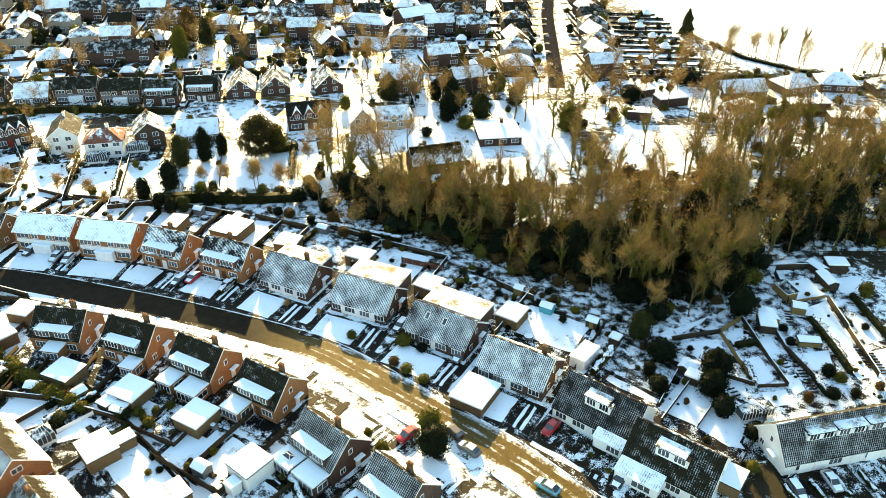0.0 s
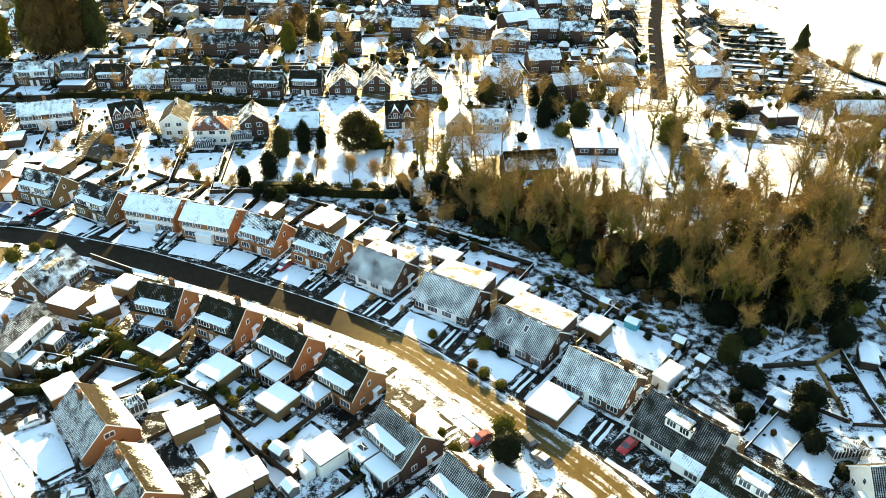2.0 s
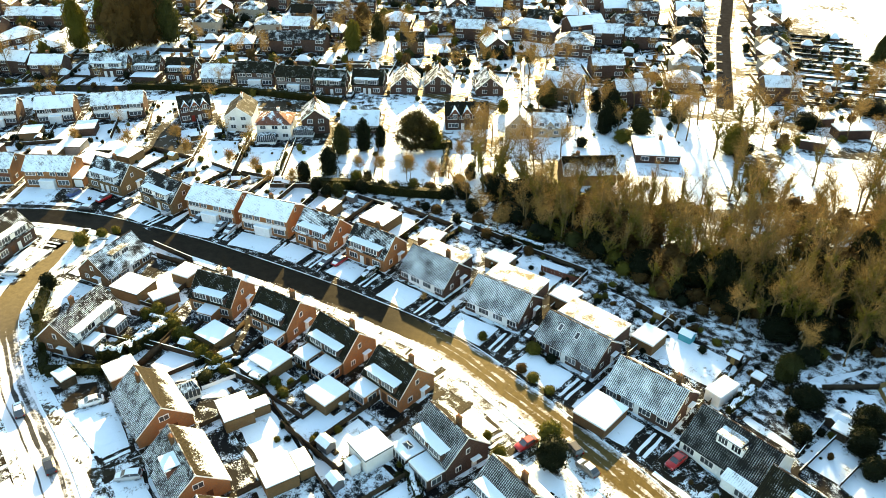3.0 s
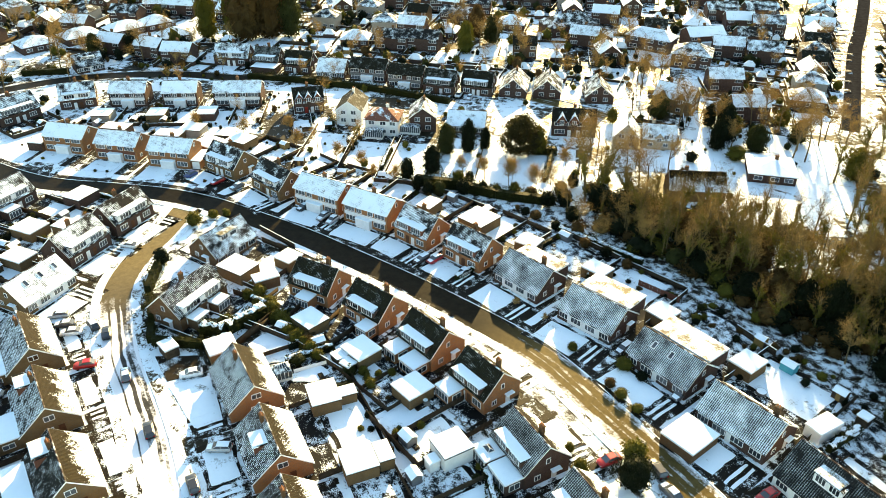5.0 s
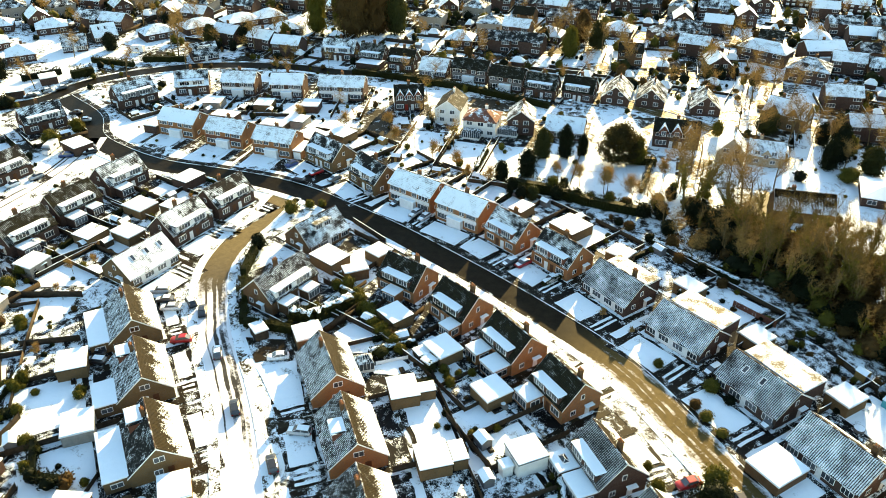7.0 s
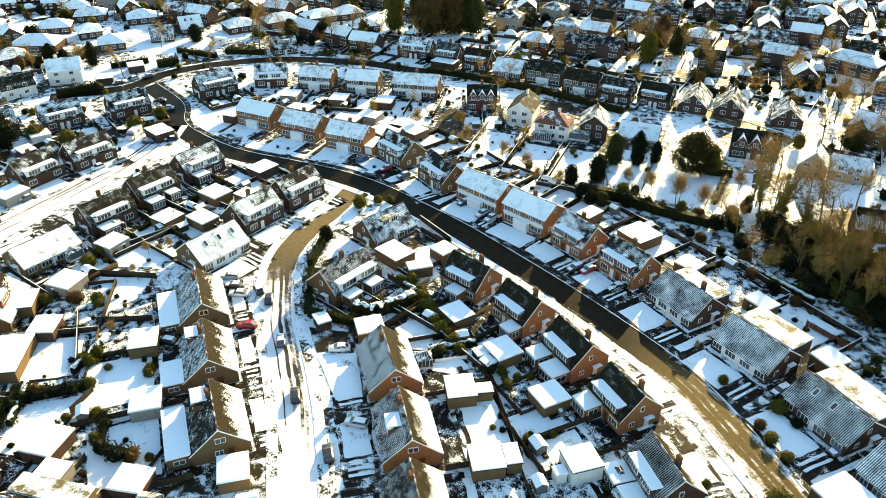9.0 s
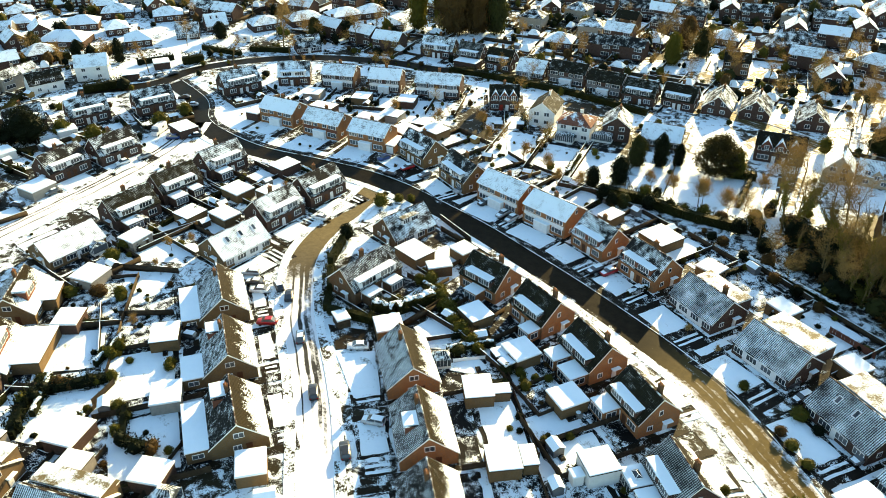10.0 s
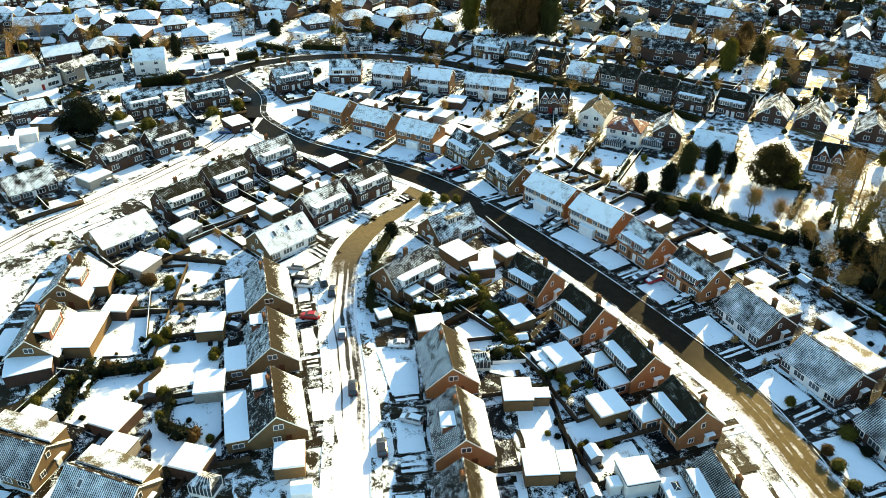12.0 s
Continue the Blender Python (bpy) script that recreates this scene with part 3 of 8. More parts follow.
def two_storey(x, y, rot, L=12.0, w=7.6, brick=1, ridge=7.4, eave=4.9, north=None, garage=0, panel=None, name="semi_detached_house", porch=True, group="two-storey houses", wall=None, label="brick two-storey semi-detached houses with snowy roof"):
    b = wall or BRICKS[brick]
    h = base_house(name, x, y, rot, L, w, eave, ridge, b, label, north or M_ROOF_W, M_ROOF_S, group)
    if panel:
        s = Shape().box(-L / 2 + 0.4, L / 2 - 0.4, -w / 2 - 0.07, -w / 2 - 0.004, 2.3, 3.2)
        part("cladding", s, panel, h)
    for sx in (-1, 1):
        window(h, sx * L * 0.34, -w / 2 - 0.03, 3.4, L * 0.22, 1.2, 3)
        if DETAIL[0]:
            window(h, sx * L * 0.13, -w / 2 - 0.03, 3.4, L * 0.12, 1.2, 2)
        window(h, sx * L * 0.32, -w / 2 - 0.03, 0.8, L * 0.24, 1.4, 3)
        if DETAIL[0]:
            door(h, sx * L * 0.10, -w / 2 - 0.03, 0.02, 0, random.choice((0, 1, 2)))
        gable_face(h, L, w, eave, ridge, sx, dr=False)
        if DETAIL[0] == 2:
            window(h, sx * L * 0.28, w / 2 + 0.03, 3.4, 1.8, 1.2, 2, 180)
    chimney(h, 0, 0.3, ridge - 0.8, ridge + 1.2, b)
    if porch:
        flat_box(h, -L * 0.16, L * 0.16, -w / 2 - 1.2, -w / 2 - 0.006, 2.35, M_CLAD, "porch")
    if garage:
        g = flat_box(h, L / 2 + 0.003, L / 2 + 2.8, -w / 2 + 0.6, w / 2, 2.4, b, "garage")
        part("garage_door", Shape().box(L / 2 + 0.3, L / 2 + 2.5, -w / 2 + 0.55, -w / 2 + 0.597, 0.02, 2.1), M_UPVC, g)
    return h


def bungalow(x, y, rot, L=13.0, w=10.0, brick=2, ridge=6.6, eave=2.6, north=None, back=0.0, rooflights=0, front=None, dorm=0.0, group="bungalows along the main road", wall=None, stack=None, south=None):
    b = wall or BRICKS[brick]
    h = base_house("bungalow", x, y, rot, L, w, eave, ridge, b, "brick chalet bungalow with snow-dusted tiled roof", north or M_ROOF_N, south or M_ROOF_S, group)
    if front:
        part("front_panel", Shape().box(-L * 0.30, L * 0.30, -w / 2 - 0.05, -w / 2 - 0.004, 0.1, eave - 0.1), front, h)
    for c, ww in ((-0.38, 2.1), (-0.14, 2.4), (0.12, 2.4), (0.38, 2.1)):
        window(h, c * L, -w / 2 - 0.07, 0.8, ww, 1.3, 3)
    door(h, 0, -w / 2 - 0.07, 0.02)
    for sx in (-1, 1):
        gable_face(h, L, w, eave, ridge, sx)
    if stack is not None:
        chimney(h, stack * L, w * 0.15, ridge - 1.4, ridge + 1.0, b)
    if back:
        flat_box(h, -L * 0.46, L * 0.47, w / 2 - 3.0, w / 2 + back, 5.1, b, "rear_dormer", M_SNOWM, 2.4)
    k = (ridge - eave) / (w / 2)
    for i in range(rooflights):
        c = (-0.22 + 0.28 * i) * L
        s = Shape()
        y0, y1 = -w * 0.25, -w * 0.13
        z0, z1 = ridge + k * y0 + 0.2, ridge + k * y1 + 0.2
        s.face([(c - 0.4, y0, z0), (c + 0.4, y0, z0), (c + 0.4, y1, z1), (c - 0.4, y1, z1)])
        fr = Shape()
        for p, q in (((c - 0.4, y0, z0), (c + 0.4, y0, z0)), ((c + 0.4, y0, z0), (c + 0.4, y1, z1)), ((c + 0.4, y1, z1), (c - 0.4, y1, z1)), ((c - 0.4, y1, z1), (c - 0.4, y0, z0))):
            fr.tube(p, q, 0.09, 0.09, 4)
        part("rooflight_frame", fr, M_UPVC, part("rooflight", s, M_GLASS, h))
    if dorm:
        spans = dorm if isinstance(dorm, tuple) else ((-dorm / 2, dorm / 2),)
        for d0, d1 in spans:
            dormer(h, d0, d1, w, eave, ridge, -1, ridge - 0.9, M_CLAD, flush=1.9, count=2, snow=M_SNOWM)
    return h


def chalet(x, y, rot, L=12.6, w=9.4, brick=3, ridge=6.5, eave=2.5, left=(), box=None, wall=None, north=None, group="chalet houses on the side road", stack=-0.2):
    """Gable end towards local +x; local -y is its frosted slope."""
    b = wall or BRICKS[brick]
    h = base_house("chalet_house", x, y, rot, L, w, eave, ridge, b, "brick chalet house with gable, mossy tiles and melting snow", north or M_ROOF_M, M_ROOF_S, group)
    for end in (1, -1):
        rot_w, xx = (90, L / 2 + 0.03) if end > 0 else (-90, -L / 2 - 0.03)
        window(h, xx, 0.1 * end, 3.6, 1.7, 1.1, 2, rot_w)
        window(h, xx, -0.4 * end, 1.0, 1.4, 1.1, 2, rot_w)
        door(h, xx, 1.5 * end, 0.02, rot_w, 1)
    for c in (-0.3, 0.0, 0.3):
        window(h, c * L, -w / 2 - 0.03, 0.9, 1.8, 1.2, 3)
        window(h, c * L, w / 2 + 0.03, 0.9, 2.0, 1.3, 3, 180)
    if box:
        side, x0, x1, top = box
        dormer(h, x0, x1, w, eave, ridge, side, top, M_TILEHANG, flush=1.5, count=1, snow=M_SNOW)
    for x0, x1, d in left:
        e = flat_box(h, x0, x1, -w / 2 - d, -w / 2 - 0.003, 2.45, b)
        window(e, x1 + 0.03, -w / 2 - d / 2, 0.9, d * 0.5, 1.0, 2, 90)
    chimney(h, stack * L, -0.6, ridge - 1.0, ridge + 1.1, b)
    return h


def garage(x, y, rot, w=5.5, d=5.8, h=2.5, wall=None, snow=None, door_side=1, label="flat-roofed garage under smooth snow", name="garage", opening=True):
    """A detached flat-roofed garage: w along local x, d along local y."""
    wall = wall or BRICKS[3]
    g = thing(name, x, y, rot, 0, label, name.replace("_", " "), "garages")
    part("wall", Shape().box(-w / 2, w / 2, -d / 2, d / 2, 0, h), wall, g)
    part("fascia", Shape().box(-w / 2 - 0.15, w / 2 + 0.15, -d / 2 - 0.15, d / 2 + 0.15, h, h + 0.18), M_UPVC if random.random() < 0.5 else M_FENCE, g)
    part("snow_cover", Shape().slab(-w / 2 - 0.12, w / 2 + 0.12, -d / 2 - 0.12, d / 2 + 0.12, h + 0.182, h + 0.32, 0.1), snow or M_SNOW, g)
    if opening:
        n = 2 if w > 4.6 else 1
        for i in range(n):
            c = (i - (n - 1) / 2) * 2.6
            part("garage_door", Shape().box(c - 1.1, c + 1.1, door_side * d / 2 - 0.04, door_side * d / 2 + 0.04, 0.02, 2.1), M_DOORS[random.choice((0, 0, 1))], g)
    return g


def shed(x, y, rot, w=2.4, d=1.8, wall=None, label="small garden shed with snow on its roof"):
    g = thing("garden_shed", x, y, rot, 0, label, "shed", "garden sheds")
    part("wall", gable_walls(w, d, 1.8, 2.3), wall or M_FENCE, g)
    for side in (-1, 1):
        part("roof", roof_slope(w, d, 1.8, 2.3, side, 0.15, 0.08), M_SNOW, g)
    part("door", Shape().box(-0.4, 0.4, -d / 2 - 0.04, -d / 2 - 0.003, 0.05, 1.75), M_FENCE_LIGHT if wall is None else wall, g)
    return g


def hip_roof(L, w, eave, ridge, over=0.4):
    """A hipped roof in one closed mesh, with UVs along each slope."""
    a, b = L / 2 + over, w / 2 + over
    r = max(a - b, 0.4)
    c = [(-a, -b, eave), (a, -b, eave), (a, b, eave), (-a, b, eave)]
    t = [(-r, 0, ridge), (r, 0, ridge)]
    run = math.hypot(b, ridge - eave)
    s = Shape()
    s.face([c[0], c[1], t[1], t[0]], [(-a, 0), (a, 0), (r, run), (-r, run)])
    s.face([c[2], c[3], t[0], t[1]], [(a, 0), (-a, 0), (-r, run), (r, run)])
    s.face([c[1], c[2], t[1]], [(-b, 0), (b, 0), (0, run)])
    s.face([c[3], c[0], t[0]], [(-b, 0), (b, 0), (0, run)])
    s.face(c[::-1])
    for i in range(4):
        p, q = c[i], c[(i + 1) % 4]
        s.face([(p[0], p[1], eave - 0.2), (q[0], q[1], eave - 0.2), q, p])
    return s


def hipped_house(x, y, rot, L=12, w=9, eave=2.6, ridge=5.4, wall=None, tiles=None, storeys=1, label="hipped bungalow with snow-covered roof"):
    h = thing("hipped_house", x, y, rot, 0, label, "house", "hipped houses")
    wall = wall or BRICKS[2]
    d = math.hypot(x, y)
    DETAIL[0] = 1 if d < 300 else 0
    part("wall", Shape().box(-L / 2, L / 2, -w / 2, w / 2, 0, eave - 0.002), wall, h)
    part("roof", hip_roof(L, w, eave + 0.2, ridge), tiles or M_ROOF_W, h)
    for k in range(storeys):
        for c in (-0.3, 0.05, 0.34):
            window(h, c * L, -w / 2 - 0.03, 0.9 + 2.5 * k, L * 0.18, 1.2, 2)
        if DETAIL[0]:
            window(h, L / 2 + 0.03, 0, 0.9 + 2.5 * k, 1.6, 1.2, 2, 90)
    chimney(h, L * 0.1, w * 0.1, ridge - 1.2, ridge + 0.8, wall)
    HOUSES.append((x, y, rot, L, w))
    return h


def gable_front(x, y, rot, L=11, w=8, eave=4.6, ridge=7.6, wall=None, north=None, south=None, label="white rendered house with steep gable and snowy roof"):
    """A house whose gable (local +x) looks at the garden."""
    wall = wall or M_RENDER
    h = base_house("gabled_house", x, y, rot, L, w, eave, ridge, wall, label, north or M_ROOF_W, south or M_ROOF_S, "gabled houses")
    for z in (0.9, 3.4):
        window(h, L / 2 + 0.03, -w * 0.2, z, 1.6, 1.3, 2, 90)
        window(h, L / 2 + 0.03, w * 0.2, z, 1.6, 1.3, 2, 90)
        for c in (-0.25, 0.2) if DETAIL[0] else ():
            window(h, c * L, -w / 2 - 0.03, z, 1.4, 1.2, 2)
    chimney(h, -L * 0.2, 0.3, ridge - 1.0, ridge + 1.2, wall)
    return h


def cross_gables(h, L, w, eave, ridge, n, wall, tiles, size=3.0):
    """Small front gables in a row on the local -y side, each with a window."""
    for i in range(n):
        c = -L / 2 + L * (i + 0.5) / n
        g = Shape()
        y0, y1, b, top = -w / 2 - 0.25, -0.6, size / 2, eave + size * 0.62
        g.face([(c - b, y0, eave - 0.6), (c + b, y0, eave - 0.6), (c + b, y0, eave), (c, y0, top), (c - b, y0, eave)])
        p = part("front_gable", g, wall, h)
        r = Shape()
        k = 0.25
        r.v = [(c - b - k, y0 - k, eave - 0.25), (c, y0 - k, top + 0.1), (c + b + k, y0 - k, eave - 0.25), (c - b - k, y1, eave - 0.25), (c, y1, top + 0.1), (c + b + k, y1, eave - 0.25)]
        r.f = [(1, 4, 3, 0), (2, 5, 4, 1)]
        part("gable_roof", r, tiles, p)
        window(p, c, y0 - 0.03, eave - 1.0, 1.3, 1.3, 2)


def porch_roof(h, x0, x1, w, z, depth):
    """A tiled lean-to along a house's front with a window below it."""
    y0, y1 = -w / 2 - depth, -w / 2 - 0.003
    ob = part("front_extension", Shape().box(x0, x1, y0, y1, 0, z - 0.3), M_RENDER, h)
    s = Shape()
    p = [(x0 - 0.2, y0 - 0.25, z - 0.28), (x1 + 0.2, y0 - 0.25, z - 0.28), (x1 + 0.2, y1, z + 0.5), (x0 - 0.2, y1, z + 0.5)]
    q = [(a, b, c + 0.14) for a, b, c in p]
    s.face(q, [(0, 0), (x1 - x0, 0), (x1 - x0, depth + 0.4), (0, depth + 0.4)])
    s.face(p[::-1])
    for i in range(4):
        j = (i + 1) % 4
        s.face([p[i], p[j], q[j], q[i]])
    part("lean_to_roof", s, M_ROOF_W, ob)
    window(ob, (x0 + x1) / 2 + 0.9, y0 - 0.03, 0.7, (x1 - x0) * 0.45, 1.3, 3)
    part("garage_door", Shape().box(x0 + 0.2, x0 + 2.2, y0 - 0.05, y0 - 0.003, 0.02, 2.0), M_UPVC, ob, "white garage door")


# ---- plants, fences, cars ----
def grow_tree(seed, height, spread, twigs, ivy=0.0, fork=0.35):
    """Trunk and limbs in one mesh, fine twigs in another, ivy leaves in a third."""
    rng = random.Random(seed)
    wood, fine, leaf = Shape(), Shape(), Shape()
    tips = []

    def limb(p, d, length, r, level):
        n = 3 if level < 3 else 1
        for i in range(n):
            d = (d + Vector((rng.uniform(-1, 1), rng.uniform(-1, 1), rng.uniform(-0.2, 0.7))) * (0.10 if level == 0 else 0.22)).normalized()
            q = p + d * length / n
            r2 = r * (0.82 if level else 0.85)
            if level < 3:
                wood.tube(p, q, r, r2, 5 if level == 0 else 3)
            if ivy and level < 2 and q.z < height * 0.75:
                for _ in range(int(26 * ivy)):
                    c = p.lerp(q, rng.random()) + Vector((rng.gauss(0, 1), rng.gauss(0, 1), rng.gauss(0, 1))) * (0.45 if level == 0 else 0.3)
                    leaf_quad(leaf, c, 0.26, rng)
            if level < 3 and (level > 0 or i > 0 or fork < 0.3):
                for _ in range(2 if level else 3):
                    a = rng.uniform(0, 6.28)
                    side = Vector((math.cos(a), math.sin(a), rng.uniform(0.25, 0.9))).normalized()
                    limb(q, (d * 0.5 + side * spread).normalized(), length * rng.uniform(0.42, 0.6), r2 * 0.55, level + 1)
            p, r = q, r2
            if level >= 1:
                tips.append((p.copy(), d.copy(), length / n))

    limb(Vector((0, 0, -0.2)), Vector((0, 0, 1)), height * 0.62, height * 0.017, 0)
    for _ in range(twigs):
        p, d, back = rng.choice(tips)
        v = (d * 0.45 + Vector((rng.uniform(-1, 1), rng.uniform(-1, 1), rng.uniform(-0.5, 0.9)))).normalized()
        ln = rng.uniform(0.9, 2.6)
        s = v.cross(Vector((rng.uniform(-1, 1), rng.uniform(-1, 1), rng.uniform(-1, 1)))).normalized() * rng.uniform(0.016, 0.034)
        p = p - d * rng.uniform(0, back)
        i = len(fine.v)
        fine.v += [tuple(p - s), tuple(p + s), tuple(p + v * ln)]
        fine.f.append((i, i + 1, i + 2))
    return wood, fine, leaf


def leaf_quad(s, c, size, rng):
    n = Vector((rng.gauss(0, 1), rng.gauss(0, 1), rng.gauss(0, 1) + 0.4)).normalized()
    u = n.orthogonal().normalized() * size * rng.uniform(0.6, 1.2)
    v = n.cross(u).normalized() * size * rng.uniform(0.35, 0.7)
    i = len(s.v)
    s.v += [tuple(c - u), tuple(c - v), tuple(c + u), tuple(c + v)]
    s.f.append((i, i + 1, i + 2, i + 3))


def crown_mesh(seed, n, size, shape, rough=0.45, rows=9, cols=12):
    """A dark inner mass with leaf sprays all over it, in an uneven outline: shape(height 0..1) gives the radius of a crown one unit high."""
    rng = random.Random(seed)
    s = Shape()
    shift = Vector((seed * 3.7, seed * 1.3, 0))

    def radius(z, a):
        p = Vector((math.cos(a), math.sin(a), z * 2.2))
        return shape(z) * (1 + rough * noise.noise(p * 1.6 + shift) + rough * 0.6 * noise.noise(p * 4.1 + shift))

    for j in range(rows + 1):
        z = j / rows
        for i in range(cols):
            a = 6.2832 * i / cols
            r = 0.84 * radius(z, a)
            s.v.append((r * math.cos(a), r * math.sin(a), 0.04 + z * 0.92))
    for j in range(rows):
        for i in range(cols):
            k = (i + 1) % cols
            s.f.append((j * cols + i, j * cols + k, (j + 1) * cols + k, (j + 1) * cols + i))
    for _ in range(n):
        z, a = rng.random(), rng.uniform(0, 6.2832)
        r = radius(z, a) * rng.uniform(0.80, 1.10)
        leaf_quad(s, Vector((r * math.cos(a), r * math.sin(a), z + rng.uniform(-0.03, 0.05))), size, rng)
    return s


BARE = []
for i, (sd, hh, sp, tw, iv) in enumerate(((1, 16, 0.95, 950, 0), (2, 18, 0.65, 480, 2.4), (3, 14, 1.1, 950, 0), (4, 17, 0.75, 540, 2.2), (5, 13, 1.0, 850, 0), (6, 19, 0.5, 560, 2.2), (7, 19, 0.24, 380, 1.4), (8, 16, 0.28, 360, 0), (11, 20, 0.2, 280, 2.8))):
    wd, fn, lf = grow_tree(sd, hh, sp, tw, iv)
    BARE.append((wd.mesh("trunk", M_BARK), fn.mesh("crown", M_TWIG if i % 2 == 0 else M_TWIG_DARK), lf.mesh("ivy", M_IVY) if lf.f else None, hh))
fnp = grow_tree(9, 8, 0.9, 1500, 0)
SMALL_TREE = (fnp[0].mesh("trunk", M_BARK), fnp[1].mesh("crown", M_TWIG), None, 8)
ROUND = lambda z: 0.5 * math.sqrt(max(0.0, 1 - (2 * z - 1) ** 2))
TALL = lambda z: 0.5 * min(1.0, z * 4 + 0.5) * (1 - 0.85 * max(0.0, (z - 0.6) / 0.4) ** 2)
CONE = lambda z: 0.5 * (1 - z) ** 0.8 + 0.02


def crown_set(material, seed):
    return {"round": [crown_mesh(seed + i, 620, 0.062, ROUND).mesh("crown", material) for i in range(3)],
            "big": [crown_mesh(seed + 3, 2800, 0.034, ROUND, 0.6).mesh("crown", material)],
            "tall": [crown_mesh(seed + 5 + i, 1900, 0.04, TALL, 0.6).mesh("crown", material) for i in range(2)],
            "cone": [crown_mesh(seed + 8, 1800, 0.036, CONE).mesh("crown", material)],
            "far": [crown_mesh(seed + 9 + i, 80, 0.11, ROUND, 0.45, 6, 8).mesh("crown", material) for i in range(2)]}


def cedar_mesh(seed):
    """Soft overlapping clumps of needles round a trunk, ten metres high."""
    rng = random.Random(seed)
    s = Shape()
    for _ in range(130):
        z = rng.uniform(0.10, 0.97)
        a, q = rng.uniform(0, 6.2832), rng.random() ** 0.5
        reach = 5.6 * math.sin(math.pi * min(1.0, z * 0.78 + 0.22)) ** 0.6 * q
        c, k = Vector((reach * math.cos(a), reach * math.sin(a), z * 10)), rng.uniform(0.8, 1.5)
        for _ in range(85):
            leaf_quad(s, c + Vector((rng.gauss(0, 0.62), rng.gauss(0, 0.62), rng.gauss(0, 0.34))) * k, 0.30, rng)
    return s


CEDAR = cedar_mesh(31).mesh("crown", M_CEDAR)
CEDAR_STEM = Shape().tube((0, 0, -0.2), (0, 0, 9.2), 0.38, 0.08, 7).mesh("trunk", M_BARK)


def cedar(x, y, size):
    t = tagged(new("cedar_tree"), "broad brown-green cedar standing on a snowy lawn", "tree", "evergreens in the large gardens")
    t.matrix_basis = scaled(x, y, 0, 25, size, size, size * 1.15)
    put("trunk", CEDAR_STEM, t)
    put("crown", CEDAR, t)
    return t


GREENS = {"evergreen": crown_set(M_EVER, 20), "dark": crown_set(M_YEW, 40), "olive": crown_set(M_OLIVE, 60), "rust": crown_set(M_RUST, 80)}
STEM = Shape().tube((0, 0, -0.05), (0, 0, 0.5), 0.035, 0.025, 6).mesh("trunk", M_BARK)


def scaled(x, y, z, rot, sx, sy, sz):
    return Matrix.LocRotScale((x, y, z), Euler((0, 0, radians(rot))), (sx, sy, sz))


def bare_tree(x, y, kind=0, size=1.0, label="bare winter tree with brown twigs", group="woodland trees", stuff=False, plain=False):
    wood, fine, leaf, _ = BARE[kind] if kind >= 0 else SMALL_TREE
    if stuff:
        m = scaled(x, y, 0, random.uniform(0, 360), size, size, size * random.uniform(0.9, 1.12))
        if plain:
            into_stuff("wood_trunks", STEM, scaled(x, y, 0, 0, 5 * size, 5 * size, 16 * size))
        for key, me in (("wood_trunks", None if plain else wood), ("wood_twigs" if fine.materials[0] == M_TWIG else "wood_dark_twigs", fine), ("wood_ivy", leaf)):
            if me:
                into_stuff(key, me, m)
        return None
    t = tagged(new("bare_tree"), label if leaf is None else "bare tree with ivy-covered trunk", "tree", group)
    t.matrix_basis = scaled(x, y, 0, random.uniform(0, 360), size, size, size * random.uniform(0.9, 1.12))
    put("trunk", wood, t)
    put("crown", fine, t)
    if leaf:
        put("ivy", leaf, t)
    return t


LEAF_WORDS = {"evergreen": "dense green evergreen", "dark": "very dark evergreen", "olive": "olive-green leafy", "rust": "rusty brown leafy"}


STUFF = {}


def into_stuff(key, mesh, m):
    """Keeps a mesh at a place, to be joined with the others of its key into one object."""
    STUFF.setdefault(key, []).append((mesh, m))


def leafy(x, y, width, height, tone="evergreen", form="round", group="garden shrubs", stuff=False):
    """A shrub or an evergreen tree; shrubs far off or in the undergrowth are joined."""
    tree = height > 3.5 and not stuff
    m = scaled(x, y, 0 if tree else -height * 0.06, random.uniform(0, 360), width, width * random.uniform(0.85, 1.15), height)
    me = random.choice(GREENS[tone]["big" if form == "round" and width > 4.4 else form])
    if stuff or (not tree and math.hypot(x, y) > 185):
        into_stuff("shrubbery_" + tone, random.choice(GREENS[tone]["far"]) if form == "round" else me, m)
        return None
    words = LEAF_WORDS[tone] + (" tree standing in the snow" if tree else " shrub in snow")
    if not tree:
        t = tagged(new("shrub", me), words, "shrub", group)
        t.matrix_basis = m
        return t
    t = tagged(new("evergreen_tree"), words, "tree", group)
    t.matrix_basis = m
    put("trunk", STEM, t)
    put("crown", me, t)
    return t


